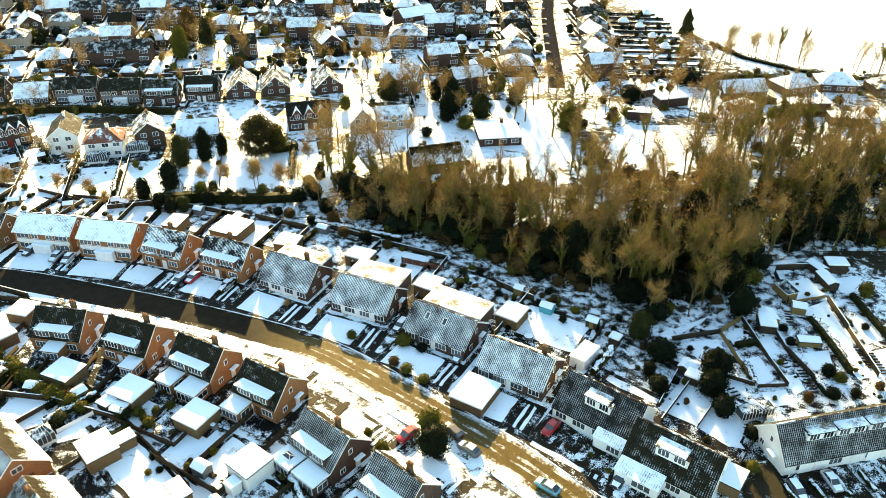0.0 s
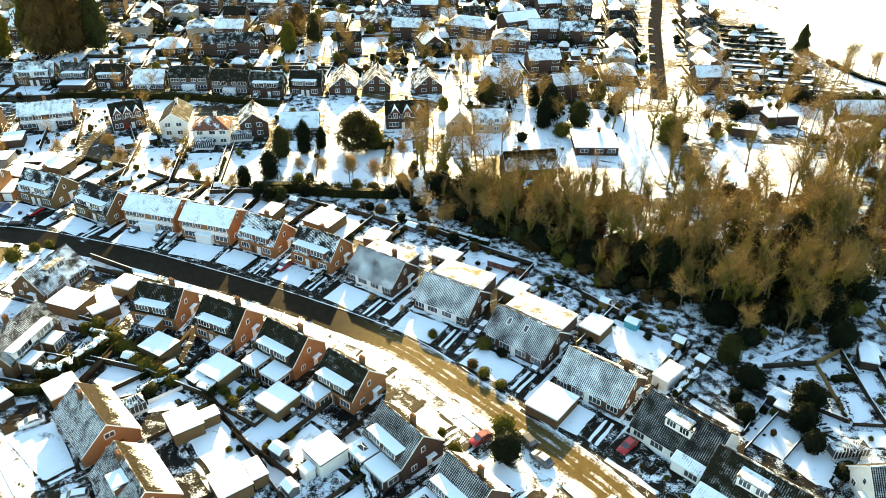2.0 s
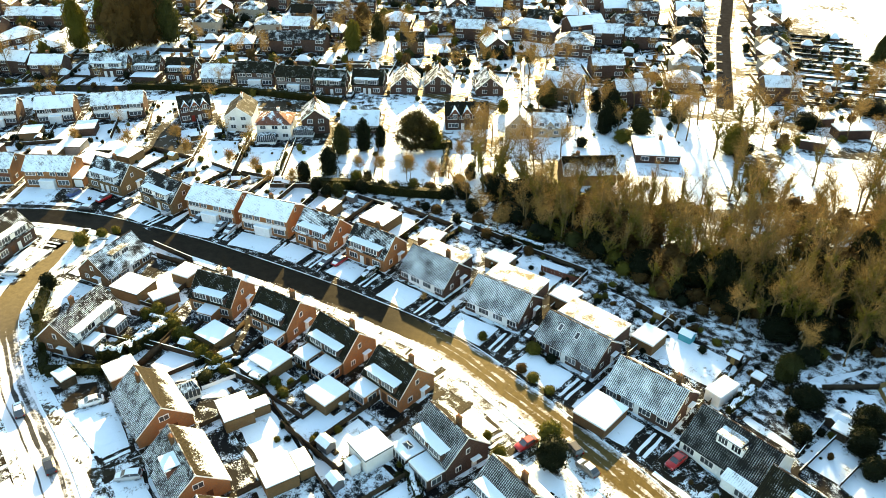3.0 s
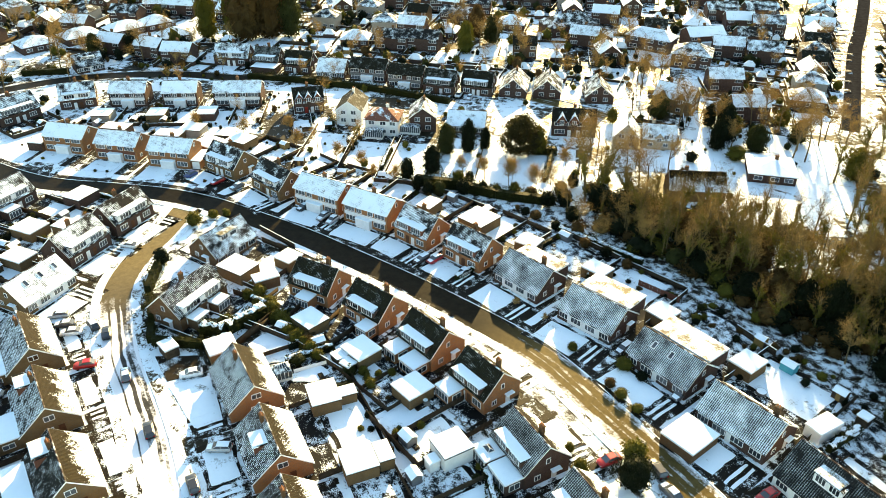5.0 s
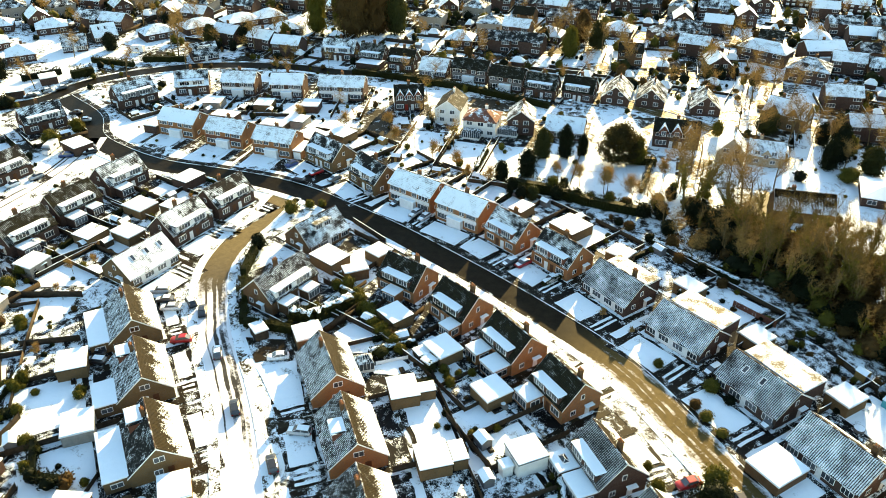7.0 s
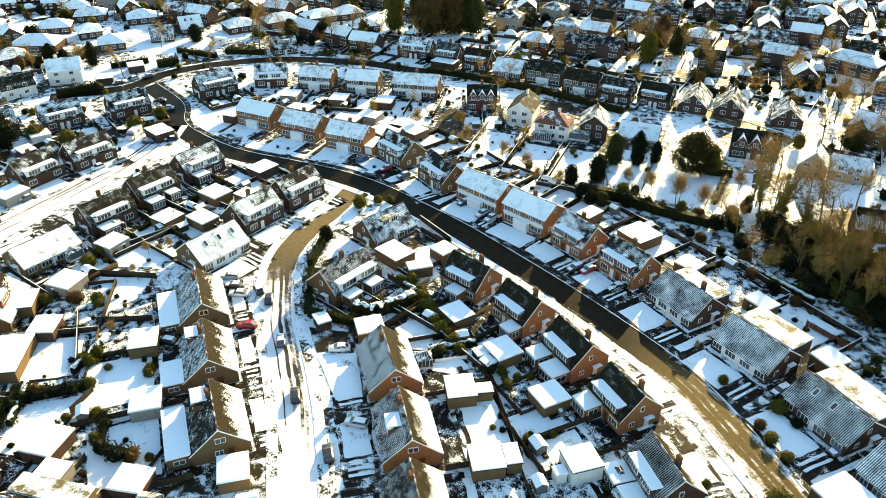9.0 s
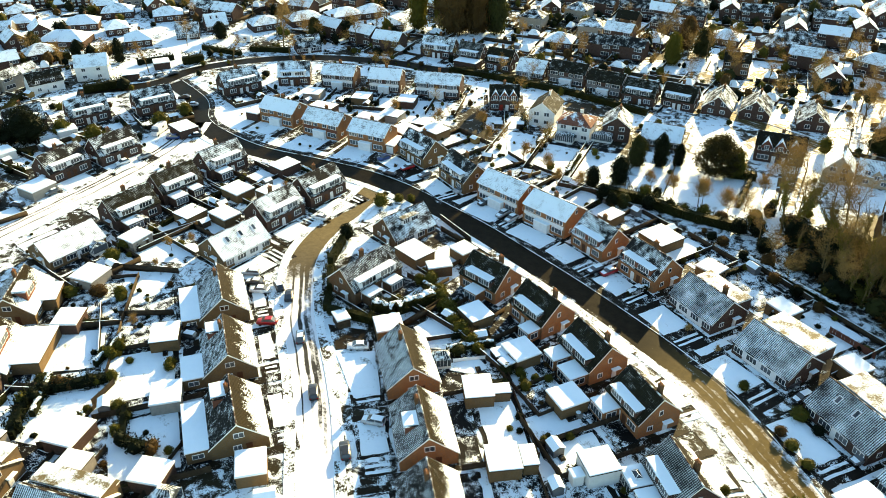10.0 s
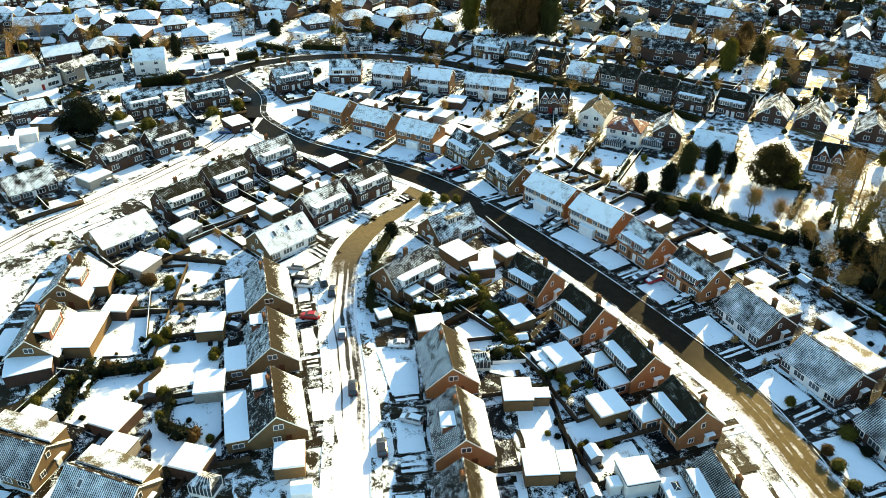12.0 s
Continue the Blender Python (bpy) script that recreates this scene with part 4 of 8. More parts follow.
def hedge(x0, y0, x1, y1, w=1.2, h=1.6, material=None, label="clipped evergreen hedge dusted with snow"):
    material = material or M_HEDGE
    d = Vector((x1 - x0, y1 - y0, 0))
    L = d.length
    rng = random.Random(int(x0 * 31 + y0 * 7))
    s = Shape()
    n = int(min(1500, L * (w + 2 * h) * 7))
    for _ in range(n):
        u = rng.uniform(0, L)
        wob = 1 + 0.28 * math.sin(u * 1.7 + x0) + 0.2 * math.sin(u * 0.63 + y0) + rng.uniform(-0.2, 0.2)
        f = rng.random() * (w + 2 * h)
        if f < h:
            c = Vector((u, -w / 2 * wob, f))
        elif f < h + w:
            c = Vector((u, (f - h - w / 2) * wob, h * (0.62 + 0.38 * wob)))
        else:
            c = Vector((u, w / 2 * wob, f - h - w))
        leaf_quad(s, c, 0.24, rng)
    t = thing("hedge", x0, y0, math.degrees(math.atan2(d.y, d.x)), 0, label, "hedge", "garden hedges")
    if material == M_HEDGE_SNOW:
        material = M_HEDGE
        sn, step, seed = Shape(), 0.3, Vector((x0, y0, 0))
        rows = []
        for i in range(int(L / step) + 1):
            u = i * step
            edge = [max(0.06, 0.26 + 0.42 * noise.noise(seed + Vector((u * 0.8, k * 9.1, 0)))) for k in (0, 1)]
            rows.append((u, -w * edge[0], w * edge[1], h * (0.97 + 0.10 * noise.noise(seed + Vector((u * 1.3, 3, 0))))))
        for a, b in zip(rows, rows[1:]):
            top = [(a[0], a[1], a[3] - 0.08), (b[0], b[1], b[3] - 0.08), (b[0], (b[1] + b[2]) / 2, b[3] + 0.1), (a[0], (a[1] + a[2]) / 2, a[3] + 0.1)]
            far = [(a[0], (a[1] + a[2]) / 2, a[3] + 0.1), (b[0], (b[1] + b[2]) / 2, b[3] + 0.1), (b[0], b[2], b[3] - 0.08), (a[0], a[2], a[3] - 0.08)]
            sn.face(top)
            sn.face(far)
            sn.face([(a[0], a[1], a[3] - 0.3), (b[0], b[1], b[3] - 0.3), top[1], top[0]])
            sn.face([far[3], far[2], (b[0], b[2], b[3] - 0.3), (a[0], a[2], a[3] - 0.3)])
        part("snow_top", sn, M_SNOW, t, "broken cap of white snow")
    part("foliage", s, material, t)
    part("core", Shape().box(0, L, -w * 0.28, w * 0.28, 0, h * 0.74), material, t)
    return t


def panel_mesh(material):
    s = Shape()
    s.box(-0.9, 0.9, -0.02, 0.02, 0.05, 1.62)
    return s.mesh("fence_panel", material)


PANELS = [(panel_mesh(m), Shape().box(-0.05, 0.05, -0.05, 0.05, 0, 1.75).mesh("post", m)) for m in (M_FENCE, M_FENCE_LIGHT, M_UPVC)]


RUN = Shape().box(0, 1, -0.03, 0.03, 0, 1.6).mesh("boards", M_FENCE)
RUN_SNOW = Shape().slab(0, 1, -0.07, 0.07, 1.602, 1.68, 0.03).mesh("snow_line", M_SNOW)


def fence(x0, y0, x1, y1, tone=0, height=1.0):
    """A run of boarded panels between posts; past the nearer gardens the runs are joined."""
    L = math.hypot(x1 - x0, y1 - y0)
    ang = math.degrees(math.atan2(y1 - y0, x1 - x0))
    if tone == 0 and math.hypot((x0 + x1) / 2 + 20, (y0 + y1) / 2) > 104:
        return far_fence(x0, y0, x1, y1, height)
    n = max(1, round(L / 1.83))
    step = L / n
    t = thing("garden_fence", x0, y0, ang, 0, ("weathered dark wooden garden fence in snow", "ochre wooden garden fence in snow", "low white painted garden fence")[tone], "fence", "garden fences")
    pn, po = PANELS[tone]
    for i in range(n):
        put("fence_panel", pn, t, scaled(step * (i + 0.5), 0, random.uniform(-0.05, 0.0), random.uniform(-1, 1), (step - 0.1) / 1.8, 1, height))
        put("post", po, t, scaled(step * i, 0, 0, 0, 1, 1, height))
    put("post", po, t, scaled(L, 0, 0, 0, 1, 1, height))
    return t


def far_fence(x0, y0, x1, y1, height=0.8):
    L = math.hypot(x1 - x0, y1 - y0)
    m = scaled(x0, y0, 0, math.degrees(math.atan2(y1 - y0, x1 - x0)), L, 1, height)
    into_stuff("fences", RUN, m)
    if random.random() < 0.6:
        into_stuff("fence_snow", RUN_SNOW, m)


LAYER = [0]


def patch(name, x, y, rot, x0, x1, y0, y1, material, label, category, z=0.02, wob=0.0):
    """A flat piece of paving, lawn or soil, with an uneven edge where wob is given; no two lie in one plane."""
    s = Shape()
    LAYER[0] = (LAYER[0] + 1) % 14
    z += 0.0045 * LAYER[0]
    rng = random.Random(int(x * 13 + y * 17 + x0 * 3))
    pts = []
    for (ax, ay), (bx, by) in (((x0, y0), (x1, y0)), ((x1, y0), (x1, y1)), ((x1, y1), (x0, y1)), ((x0, y1), (x0, y0))):
        for k in range(5):
            f = k / 5
            pts.append((ax + (bx - ax) * f + rng.uniform(-wob, wob), ay + (by - ay) * f + rng.uniform(-wob, wob), z))
    s.face(pts)
    m = len(pts)
    for k in range(m):
        p, q = pts[k], pts[(k + 1) % m]
        s.face([(p[0], p[1], 0), (q[0], q[1], 0), q, p])
    if math.hypot(x, y) > 175:
        into_stuff("surface_" + material.name, s.mesh(name, material), pose(x, y, 0, 0, 0, rot))
        return None
    ob = new(name, s.mesh(name, material))
    ob.matrix_basis = pose(x, y, 0, 0, 0, rot)
    return tagged(ob, label, category, kind="structure")


def car_meshes(paint, estate):
    """Body with rounded ends, glazed cabin, and a roof on slim pillars; the bonnet points to local -x."""
    back = 2.05 if estate else 2.1
    rows = [(-2.12, 0.60, 0.40, 0.62), (-2.05, 0.76, 0.30, 0.74), (-1.7, 0.86, 0.24, 0.86), (-0.95, 0.89, 0.22, 0.97), (0.9, 0.89, 0.22, 1.0), (1.7, 0.86, 0.26, 0.99 if estate else 0.96), (back - 0.05, 0.76, 0.34, 0.93), (back, 0.62, 0.42, 0.7)]
    s, ring = Shape(), 8
    for x, w, lo, hi in rows:
        m = (lo + hi) / 2 + 0.06
        s.v += [(x, y, z) for y, z in ((-w * 0.9, lo), (-w, m), (-w * 0.97, hi - 0.1), (-w * 0.78, hi), (w * 0.78, hi), (w * 0.97, hi - 0.1), (w, m), (w * 0.9, lo))]
    for r in range(len(rows) - 1):
        s.f += [(r * ring + i, r * ring + (i + 1) % ring, (r + 1) * ring + (i + 1) % ring, (r + 1) * ring + i) for i in range(ring)]
    s.f += [tuple(range(ring)), tuple(range(len(rows) * ring - 1, (len(rows) - 1) * ring - 1, -1))]
    body = s.mesh("body", paint)
    body.polygons.foreach_set("use_smooth", [True] * len(body.polygons))
    rear, rt = (1.95, 1.62) if estate else (1.75, 1.0)
    lo = [(-1.05, -0.72), (-1.05, 0.72), (rear, 0.70), (rear, -0.70)]
    hi = [(-0.28, -0.60), (-0.28, 0.60), (rt, 0.56), (rt, -0.56)]
    g = Shape()
    g.v = [(x, y, 0.96) for x, y in lo] + [(x, y, 1.43) for x, y in hi]
    g.f = [(0, 4, 5, 1), (1, 5, 6, 2), (2, 6, 7, 3), (3, 7, 4, 0), (4, 7, 6, 5)]
    glass = g.mesh("cabin_glass", M_GLASS)
    top = Shape().slab(hi[0][0] - 0.06, rt + 0.08, -0.63, 0.63, 1.425, 1.5, 0.09)
    rails = []
    for i, k in ((0, 3), (1, 2)):
        sy = -1 if i == 0 else 1
        rail = Shape()
        rail.tube((lo[i][0], lo[i][1] * 1.01, 0.97), (hi[i][0], hi[i][1] * 1.01, 1.44), 0.05, 0.045, 4)
        rail.tube((hi[i][0], hi[i][1] * 1.03, 1.44), (hi[k][0], hi[k][1] * 1.03, 1.44), 0.045, 0.045, 4)
        rail.tube((hi[k][0], hi[k][1] * 1.01, 1.44), (lo[k][0], lo[k][1] * 1.01, 0.97), 0.045, 0.05, 4)
        rail.tube((0.45, 0.725 * sy, 0.97), (0.40, 0.60 * sy, 1.44), 0.05, 0.045, 4)
        rails.append(rail)
    return body, glass, top, rails


WHEEL = Shape().tube((0, -0.1, 0), (0, 0.1, 0), 0.31, 0.31, 14, True).mesh("wheel", M_TYRE)
RIM = Shape().tube((0, -0.11, 0), (0, -0.112, 0), 0.19, 0.19, 10, True).mesh("rim", M_METAL)
LAMP_MAT = mat_plain("lamp_lens", (0.6, 0.6, 0.58), (0.5, 0.5, 0.5), 4, 0.2, 0, 0)
LAMP = Shape().slab(-0.02, 0.05, -0.16, 0.16, 0, 0.14, 0.03).mesh("headlight", LAMP_MAT)
TAIL_MAT = mat_plain("tail_lens", (0.3, 0.01, 0.01), (0.2, 0.01, 0.01), 4, 0.2, 0, 0)
TAIL = Shape().slab(-0.04, 0.06, -0.13, 0.13, 0, 0.2, 0.03).mesh("tail_light", TAIL_MAT)
CARS = {}


def car(x, y, rot, colour, snowy=False, estate=False, group="parked cars"):
    tones = {"red": (0.36, 0.006, 0.006), "black": (0.012, 0.012, 0.014), "white": (0.75, 0.75, 0.75), "silver": (0.42, 0.43, 0.44), "grey": (0.10, 0.105, 0.11), "blue": (0.02, 0.05, 0.16), "teal": (0.08, 0.28, 0.33)}
    near = math.hypot(x, y) < 125
    key = (colour, snowy, estate, near)
    if key in CARS:
        return copy_thing(CARS[key], pose(x, y, 0.035, 0, 0, rot))
    t = thing("parked_car", x, y, rot, 0.035, colour + (" car with snow on its roof" if snowy else " car with dark windows parked in snow"), "car", group)
    paint = shared(("paint", colour), lambda: mat_paint(colour + "_paint", tones[colour]))
    body, glass, top, rails = car_meshes(paint, estate)
    put("body", body, t)
    put("cabin_glass", glass, t)
    me = top.mesh("roof", M_SNOW if snowy else paint)
    put("roof", me, t, None, "snow-covered roof" if snowy else "")
    for rail in rails if near else ():
        part("window_frame", rail, paint, t)
    if snowy:
        sn = Shape()
        sn.v = [(-1.95, -0.55, 0.80), (-1.95, 0.55, 0.80), (-1.1, 0.66, 0.985), (-1.1, -0.66, 0.985), (-1.85, -0.5, 0.88), (-1.85, 0.5, 0.88), (-1.15, 0.6, 1.03), (-1.15, -0.6, 1.03)]
        sn.f = [(4, 7, 6, 5), (0, 4, 5, 1), (1, 5, 6, 2), (2, 6, 7, 3), (3, 7, 4, 0)]
        part("bonnet_snow", sn, M_SNOW, t)
    for wx in (-1.3, 1.3):
        for wy in (-0.78, 0.78):
            wh = put("wheel", WHEEL, t, pose(wx, wy, 0.31))
            if near:
                put("rim", RIM, wh, pose(0, 0, 0, 0, 0, 180 if wy > 0 else 0))
    for wy in (-0.6, 0.6) if near else ():
        put("headlight", LAMP, t, pose(-2.05, wy, 0.6))
        put("tail_light", TAIL, t, pose(2.04, wy, 0.68))
    CARS[key] = t
    return t


def local(x, y, rot, u, v):
    c, s = math.cos(radians(rot)), math.sin(radians(rot))
    return x + c * u - s * v, y + s * u + c * v


def plot(x, y, rot, L, w, rear, depth, half, split=True, both=False, front=7.0, clutter=4, sheds=0.5, end=True, yard=False):
    """A garden: fences along its sides, paving behind the house, beds, shrubs and sheds. rear: +1 or -1 in local y."""
    a, b = rear * (w / 2 + 0.3), rear * (w / 2 + depth)
    for u in ([-half] if both else []) + ([0] if split else []) + [half]:
        fence(*local(x, y, rot, u, a), *local(x, y, rot, u, b), height=random.uniform(0.6, 0.9))
    if end and random.random() < 0.55:
        fence(*local(x, y, rot, -half, b), *local(x, y, rot, half, b), height=random.uniform(0.65, 0.95))
    y0, y1 = sorted((rear * w / 2, rear * (w / 2 + random.uniform(3.0, 5.5))))
    patch("patio", x, y, rot, -L / 2 - 0.5, L / 2 + 0.5, y0, y1, M_PATIO, "wet paving slabs with trodden snow", "patio", 0.025, 0.3)
    for sx in (-1, 1):
        y0, y1 = sorted((-rear * (w / 2 + front), rear * (w / 2 + 4)))
        u0, u1 = sorted((sx * (L / 2 + 0.2), sx * max(half - 0.2, L / 2 + 1.0)))
        patch("driveway", x, y, rot, u0, u1, y0, y1, M_DRIVE, "wet driveway with strips of snow", "driveway", 0.03, 0.15)
    y0, y1 = sorted((-rear * (w / 2 + 0.5), -rear * (w / 2 + front)))
    patch("driveway", x, y, rot, L / 2 - 2.8, L / 2 + 0.2, y0, y1, M_DRIVE, "wet driveway with strips of snow", "driveway", 0.03, 0.1)
    for u in ([-half + 0.5] if both else []) + [half - 0.5]:
        if random.random() < 0.45 and depth > 9:
            v0 = rear * (w / 2 + random.uniform(4, depth * 0.5))
            v1 = v0 + rear * random.uniform(4, depth * 0.5)
            hedge(*local(x, y, rot, u, v0), *local(x, y, rot, u, v1), random.uniform(0.9, 1.6), random.uniform(1.1, 2.0), random.choice((M_HEDGE, M_HEDGE_SNOW, M_YEW)))
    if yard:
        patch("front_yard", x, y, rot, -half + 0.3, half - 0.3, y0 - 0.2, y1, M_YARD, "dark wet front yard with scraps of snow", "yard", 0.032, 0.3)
    n = 2 if split else 1
    s1 = random.uniform(0.7, 0.92)
    y0, y1 = sorted((-rear * (w / 2 + 1.2), -rear * (w / 2 + front - 0.8)))
    r1 = L / 2 - random.uniform(3.2, 4.6)
    close = math.hypot(x, y) < 200
    if close:
        patch("flower_bed", x, y, rot, -L / 2 - 0.2, r1 + 0.7, y0 - 0.7, y1 + 0.7, M_PATCHY, "dark wet border round a snowy lawn", "flower bed", 0.034, 0.3)
        for u in (L / 2 - 2.2, L / 2 - 0.9):
            patch("drive_strip", x, y, rot, u, u + 0.55, y0 + 0.2, y1 - 0.2, M_LAWN, "strip of snow along a driveway", "snow strip", 0.1, 0.08)
    patch("lawn", x, y, rot, -L / 2 + 0.4, r1, y0, y1, M_LAWN, "smooth snow-covered front lawn", "lawn", 0.11, 0.12)
    for k in range(n):
        if depth > 9:
            g0, g1 = (-half + half * k + 0.9, half * k - 0.7) if split else (-half + 0.9, half - random.uniform(0.8, 4.0))
            y0, y1 = sorted((rear * (w / 2 + random.uniform(4.2, 6.4)), rear * (w / 2 + min(depth - 0.8, depth * s1 + 2))))
            if close:
                patch("flower_bed", x, y, rot, g0 - 0.8, g1 + 0.8, y0 - 0.9, y1 + 0.9, M_PATCHY, "dark soil border round a snowy lawn", "flower bed", 0.034, 0.35)
            thin_snow = close and random.random() < 0.4
            patch("lawn", x, y, rot, g0, g1, y0, y1, M_TERRACE if thin_snow else M_LAWN, "back lawn under thin trodden snow" if thin_snow else "smooth snow-covered back lawn", "lawn", 0.11, 0.2)
        c0, c1 = (-half + half * k * 1.0 + 0.6, half * k * 1.0 - 0.6) if split else (-half + 0.6, half - 0.6)
        for _ in range(clutter * 2 // 3):
            u, v = random.uniform(c0, c1), rear * (w / 2 + random.uniform(3.5, max(4.5, depth - 1)))
            r = random.random()
            px, py = local(x, y, rot, u, v)
            if r < 0.24:
                q = random.uniform(0.7, 1.7)
                leafy(px, py, q, q * random.uniform(0.7, 1.1), random.choice(("dark", "evergreen", "olive", "dark", "rust")))
            elif r < 0.76:
                e = random.uniform(0.6, 2.4)
                patch("flower_bed", px, py, rot + random.uniform(-8, 8), -e, e, -random.uniform(0.5, 1.6), random.uniform(0.5, 1.6), M_PATCHY, "dark soil bed showing through snow", "flower bed", 0.035, 0.3)
            elif r < 0.87:
                planter(px, py, rot + random.choice((0, 90)))
            elif math.hypot(px, py) < 130:
                stepping(px, py, rot)
        if random.random() < sheds:
            px, py = local(x, y, rot, random.choice((c0 + 1.4, c1 - 1.4)), rear * (w / 2 + depth - 2.0))
            shed(px, py, rot + random.choice((0, 90, 180)), random.uniform(2.0, 2.8), random.uniform(1.6, 2.2), random.choice((None, None, M_FENCE_LIGHT, M_GREY)))
        for _ in range(2):
            px, py = local(x, y, rot, random.choice((c0, c1)), rear * (w / 2 + random.uniform(5, depth)))
            q = random.uniform(0.9, 1.7)
            leafy(px, py, q, q, random.choice(("dark", "evergreen", "olive")))


def planter(x, y, rot):
    t = thing("raised_planter", x, y, rot, 0, "timber raised planter filled with snowy soil", "planter", "planters")
    put("frame", shared("pl_f", lambda: Shape().box(-0.9, 0.9, -0.45, 0.45, 0, 0.4).mesh("frame", M_FENCE)), t)
    put("soil", shared("pl_s", lambda: Shape().slab(-0.82, 0.82, -0.37, 0.37, 0.402, 0.47, 0.05).mesh("soil", M_PATCHY)), t)


def stepping(x, y, rot):
    t = thing("stepping_stones", x, y, rot, 0, "curved row of dark stepping stones in snow", "path", "garden paths")
    for i in range(6):
        put("stone", shared("stone", lambda: Shape().slab(-0.24, 0.24, -0.2, 0.2, 0, 0.05, 0.03).mesh("stone", M_STONE)), t, pose(0.75 * i - 2, math.sin(i * 0.7) * 0.6, 0, 0, 0, 15 * i))


# ---- the main road's near row, with dormers towards the back gardens ----
dormer_semi(-71.4, 115.5, -9, 10.0, brick=1, wall=BRICKS[2], ext=((-1.2, 2.2, 2.8),), stack=2.0)
dormer_semi(-56.8, 111.8, -20, 10.0, brick=1, wall=BRICKS[2], ext=((1.5, 4.5, 3.0),), stack=2.5)
dormer_semi(-42.6, 105.8, -27.7, 10.1, brick=1, wall=BRICKS[2], ext=((-4.4, -1.0, 3.6), (0.4, 4.6, 3.8)), stack=2.5)
dormer_semi(-29.5, 98.7, -30.7, 9.4, brick=1, wall=BRICKS[2], ext=((-4.4, -0.6, 3.4),), stack=2.5)
dormer_semi(-17.7, 85.9, -40.5, 9.8, brick=2, wall=BRICKS[2], ext=((-4.8, -0.8, 3.6), (-0.2, 4.6, 3.4)), north=M_ROOF_L, stack=1.5)
dormer_semi(-6.2, 77.0, -41.6, 9.2, brick=2, wall=BRICKS[2], ext=((-4.8, -0.8, 3.6),), north=M_ROOF_L, stack=1.5)
# chalets on both sides of the side road
chalet(-68.9, 83.4, -40.5, 12.8, brick=1)
chalet(-56.4, 71.8, -43, 12.2, brick=1, box=(-1, -1.0, 2.2, 5.6))
chalet(-45.5, 60.0, -44, 12.2, brick=1)
chalet(-112.6, 77.3, -35, 13.3, brick=3, left=((-5.5, 6.2, 3.6),))
chalet(-98.1, 66.4, -36, 12.6, brick=3, left=((-0.5, 6.2, 3.8),), box=(-1, -6.0, -2.2, 5.6))
chalet(-83.7, 55.6, -35, 12.6, brick=3, left=((-5.8, 6.0, 3.8),), box=(-1, -5.6, -1.4, 5.8))
bungalow(-89.8, 27.9, 20, 13.0, 8.8, 3, 5.6, back=0.5, rooflights=1, north=M_ROOF_F, group="bungalows by the west road")
bungalow(-108.0, 22.9, 22, 13.0, 8.8, 3, 5.6, back=0.5, north=M_ROOF_F, group="bungalows by the west road")
chalet(-146.1, 52.6, -47, 12.5, 9.6, 3, box=(1, -1.0, 3.6, 6.0))
chalet(-133.7, 39.8, -45, 13.1, 9.6, 3, box=(1, -3.0, 3.6, 6.0))
# bungalows on the far side of the main road
bungalow(-30.7, 133.8, -26, 12.0, 9.4, 2, 6.4, north=M_ROOF_F, front=M_CLAD, back=1.0, stack=0.2)
bungalow(-14.6, 126.0, -24, 12.6, 9.4, 2, 6.1, north=M_ROOF_F, back=3.0, front=M_CLAD)
bungalow(1.0, 116.0, -31, 13.4, 9.4, 2, 6.1, back=3.0, rooflights=2, north=M_ROOF_F)
bungalow(14.4, 105.2, -31, 13.0, 9.4, 2, 6.2, north=M_ROOF_F, stack=0.3)
K1 = bungalow(27.5, 93.8, -38, 14.0, 9.8, 0, 7.2, dorm=4.6, wall=M_RENDER, north=M_ROOF_L, south=M_ROOF_D)
L1 = bungalow(36.8, 82.8, -37, 14.0, 9.8, 0, 7.2, dorm=5.2, wall=M_RENDER, north=M_ROOF_D, south=M_ROOF_N)
for hh, e0, e1, ed in ((K1, 1.6, 6.8, 1.6), (L1, -6.8, 0.2, 2.6)):
    porch_roof(hh, e0, e1, 9.8, 2.55, ed)
R1 = bungalow(64.7, 88.1, 12, 25.0, 8.4, 0, 7.1, dorm=((-8.2, -3.4), (-3.0, 2.2), (2.8, 8.4)), wall=M_RENDER, north=M_ROOF_L, south=M_ROOF_D)
for gx in (-8.6, -5.8, 3.4):
    part("garage_door", Shape().box(gx - 1.2, gx + 1.2, -4.31, -4.21, 0.02, 2.15), M_UPVC, R1, "white garage door")
dormer_semi(-59.6, 143.6, -19.6, 10.0, brick=1, wall=M_TILEHANG, north=M_ROOF_N)
dormer_semi(-45.6, 139.5, -21.8, 10.8, brick=1, wall=M_TILEHANG, north=M_ROOF_N)
two_storey(-88.6, 150.1, -9, 13.6, 8.2, 1, panel=M_CLAD)
two_storey(-73.6, 147.2, -9.5, 12.8, 8.2, 1, panel=M_CLAD)
dormer_semi(-104.1, 152.9, -22, 12.0, brick=3, north=M_ROOF_N)
dormer_semi(-122.3, 158.3, -15, 12.0, brick=3, north=M_ROOF_N)
two_storey(-139.7, 157.0, 10, 12.4, 7.8, 1, garage=1)
two_storey(-156.4, 155.5, 9, 12.8, 7.8, 1, panel=M_TILEHANG)
two_storey(-174.0, 154.4, 8, 12.8, 7.8, 1, garage=0)
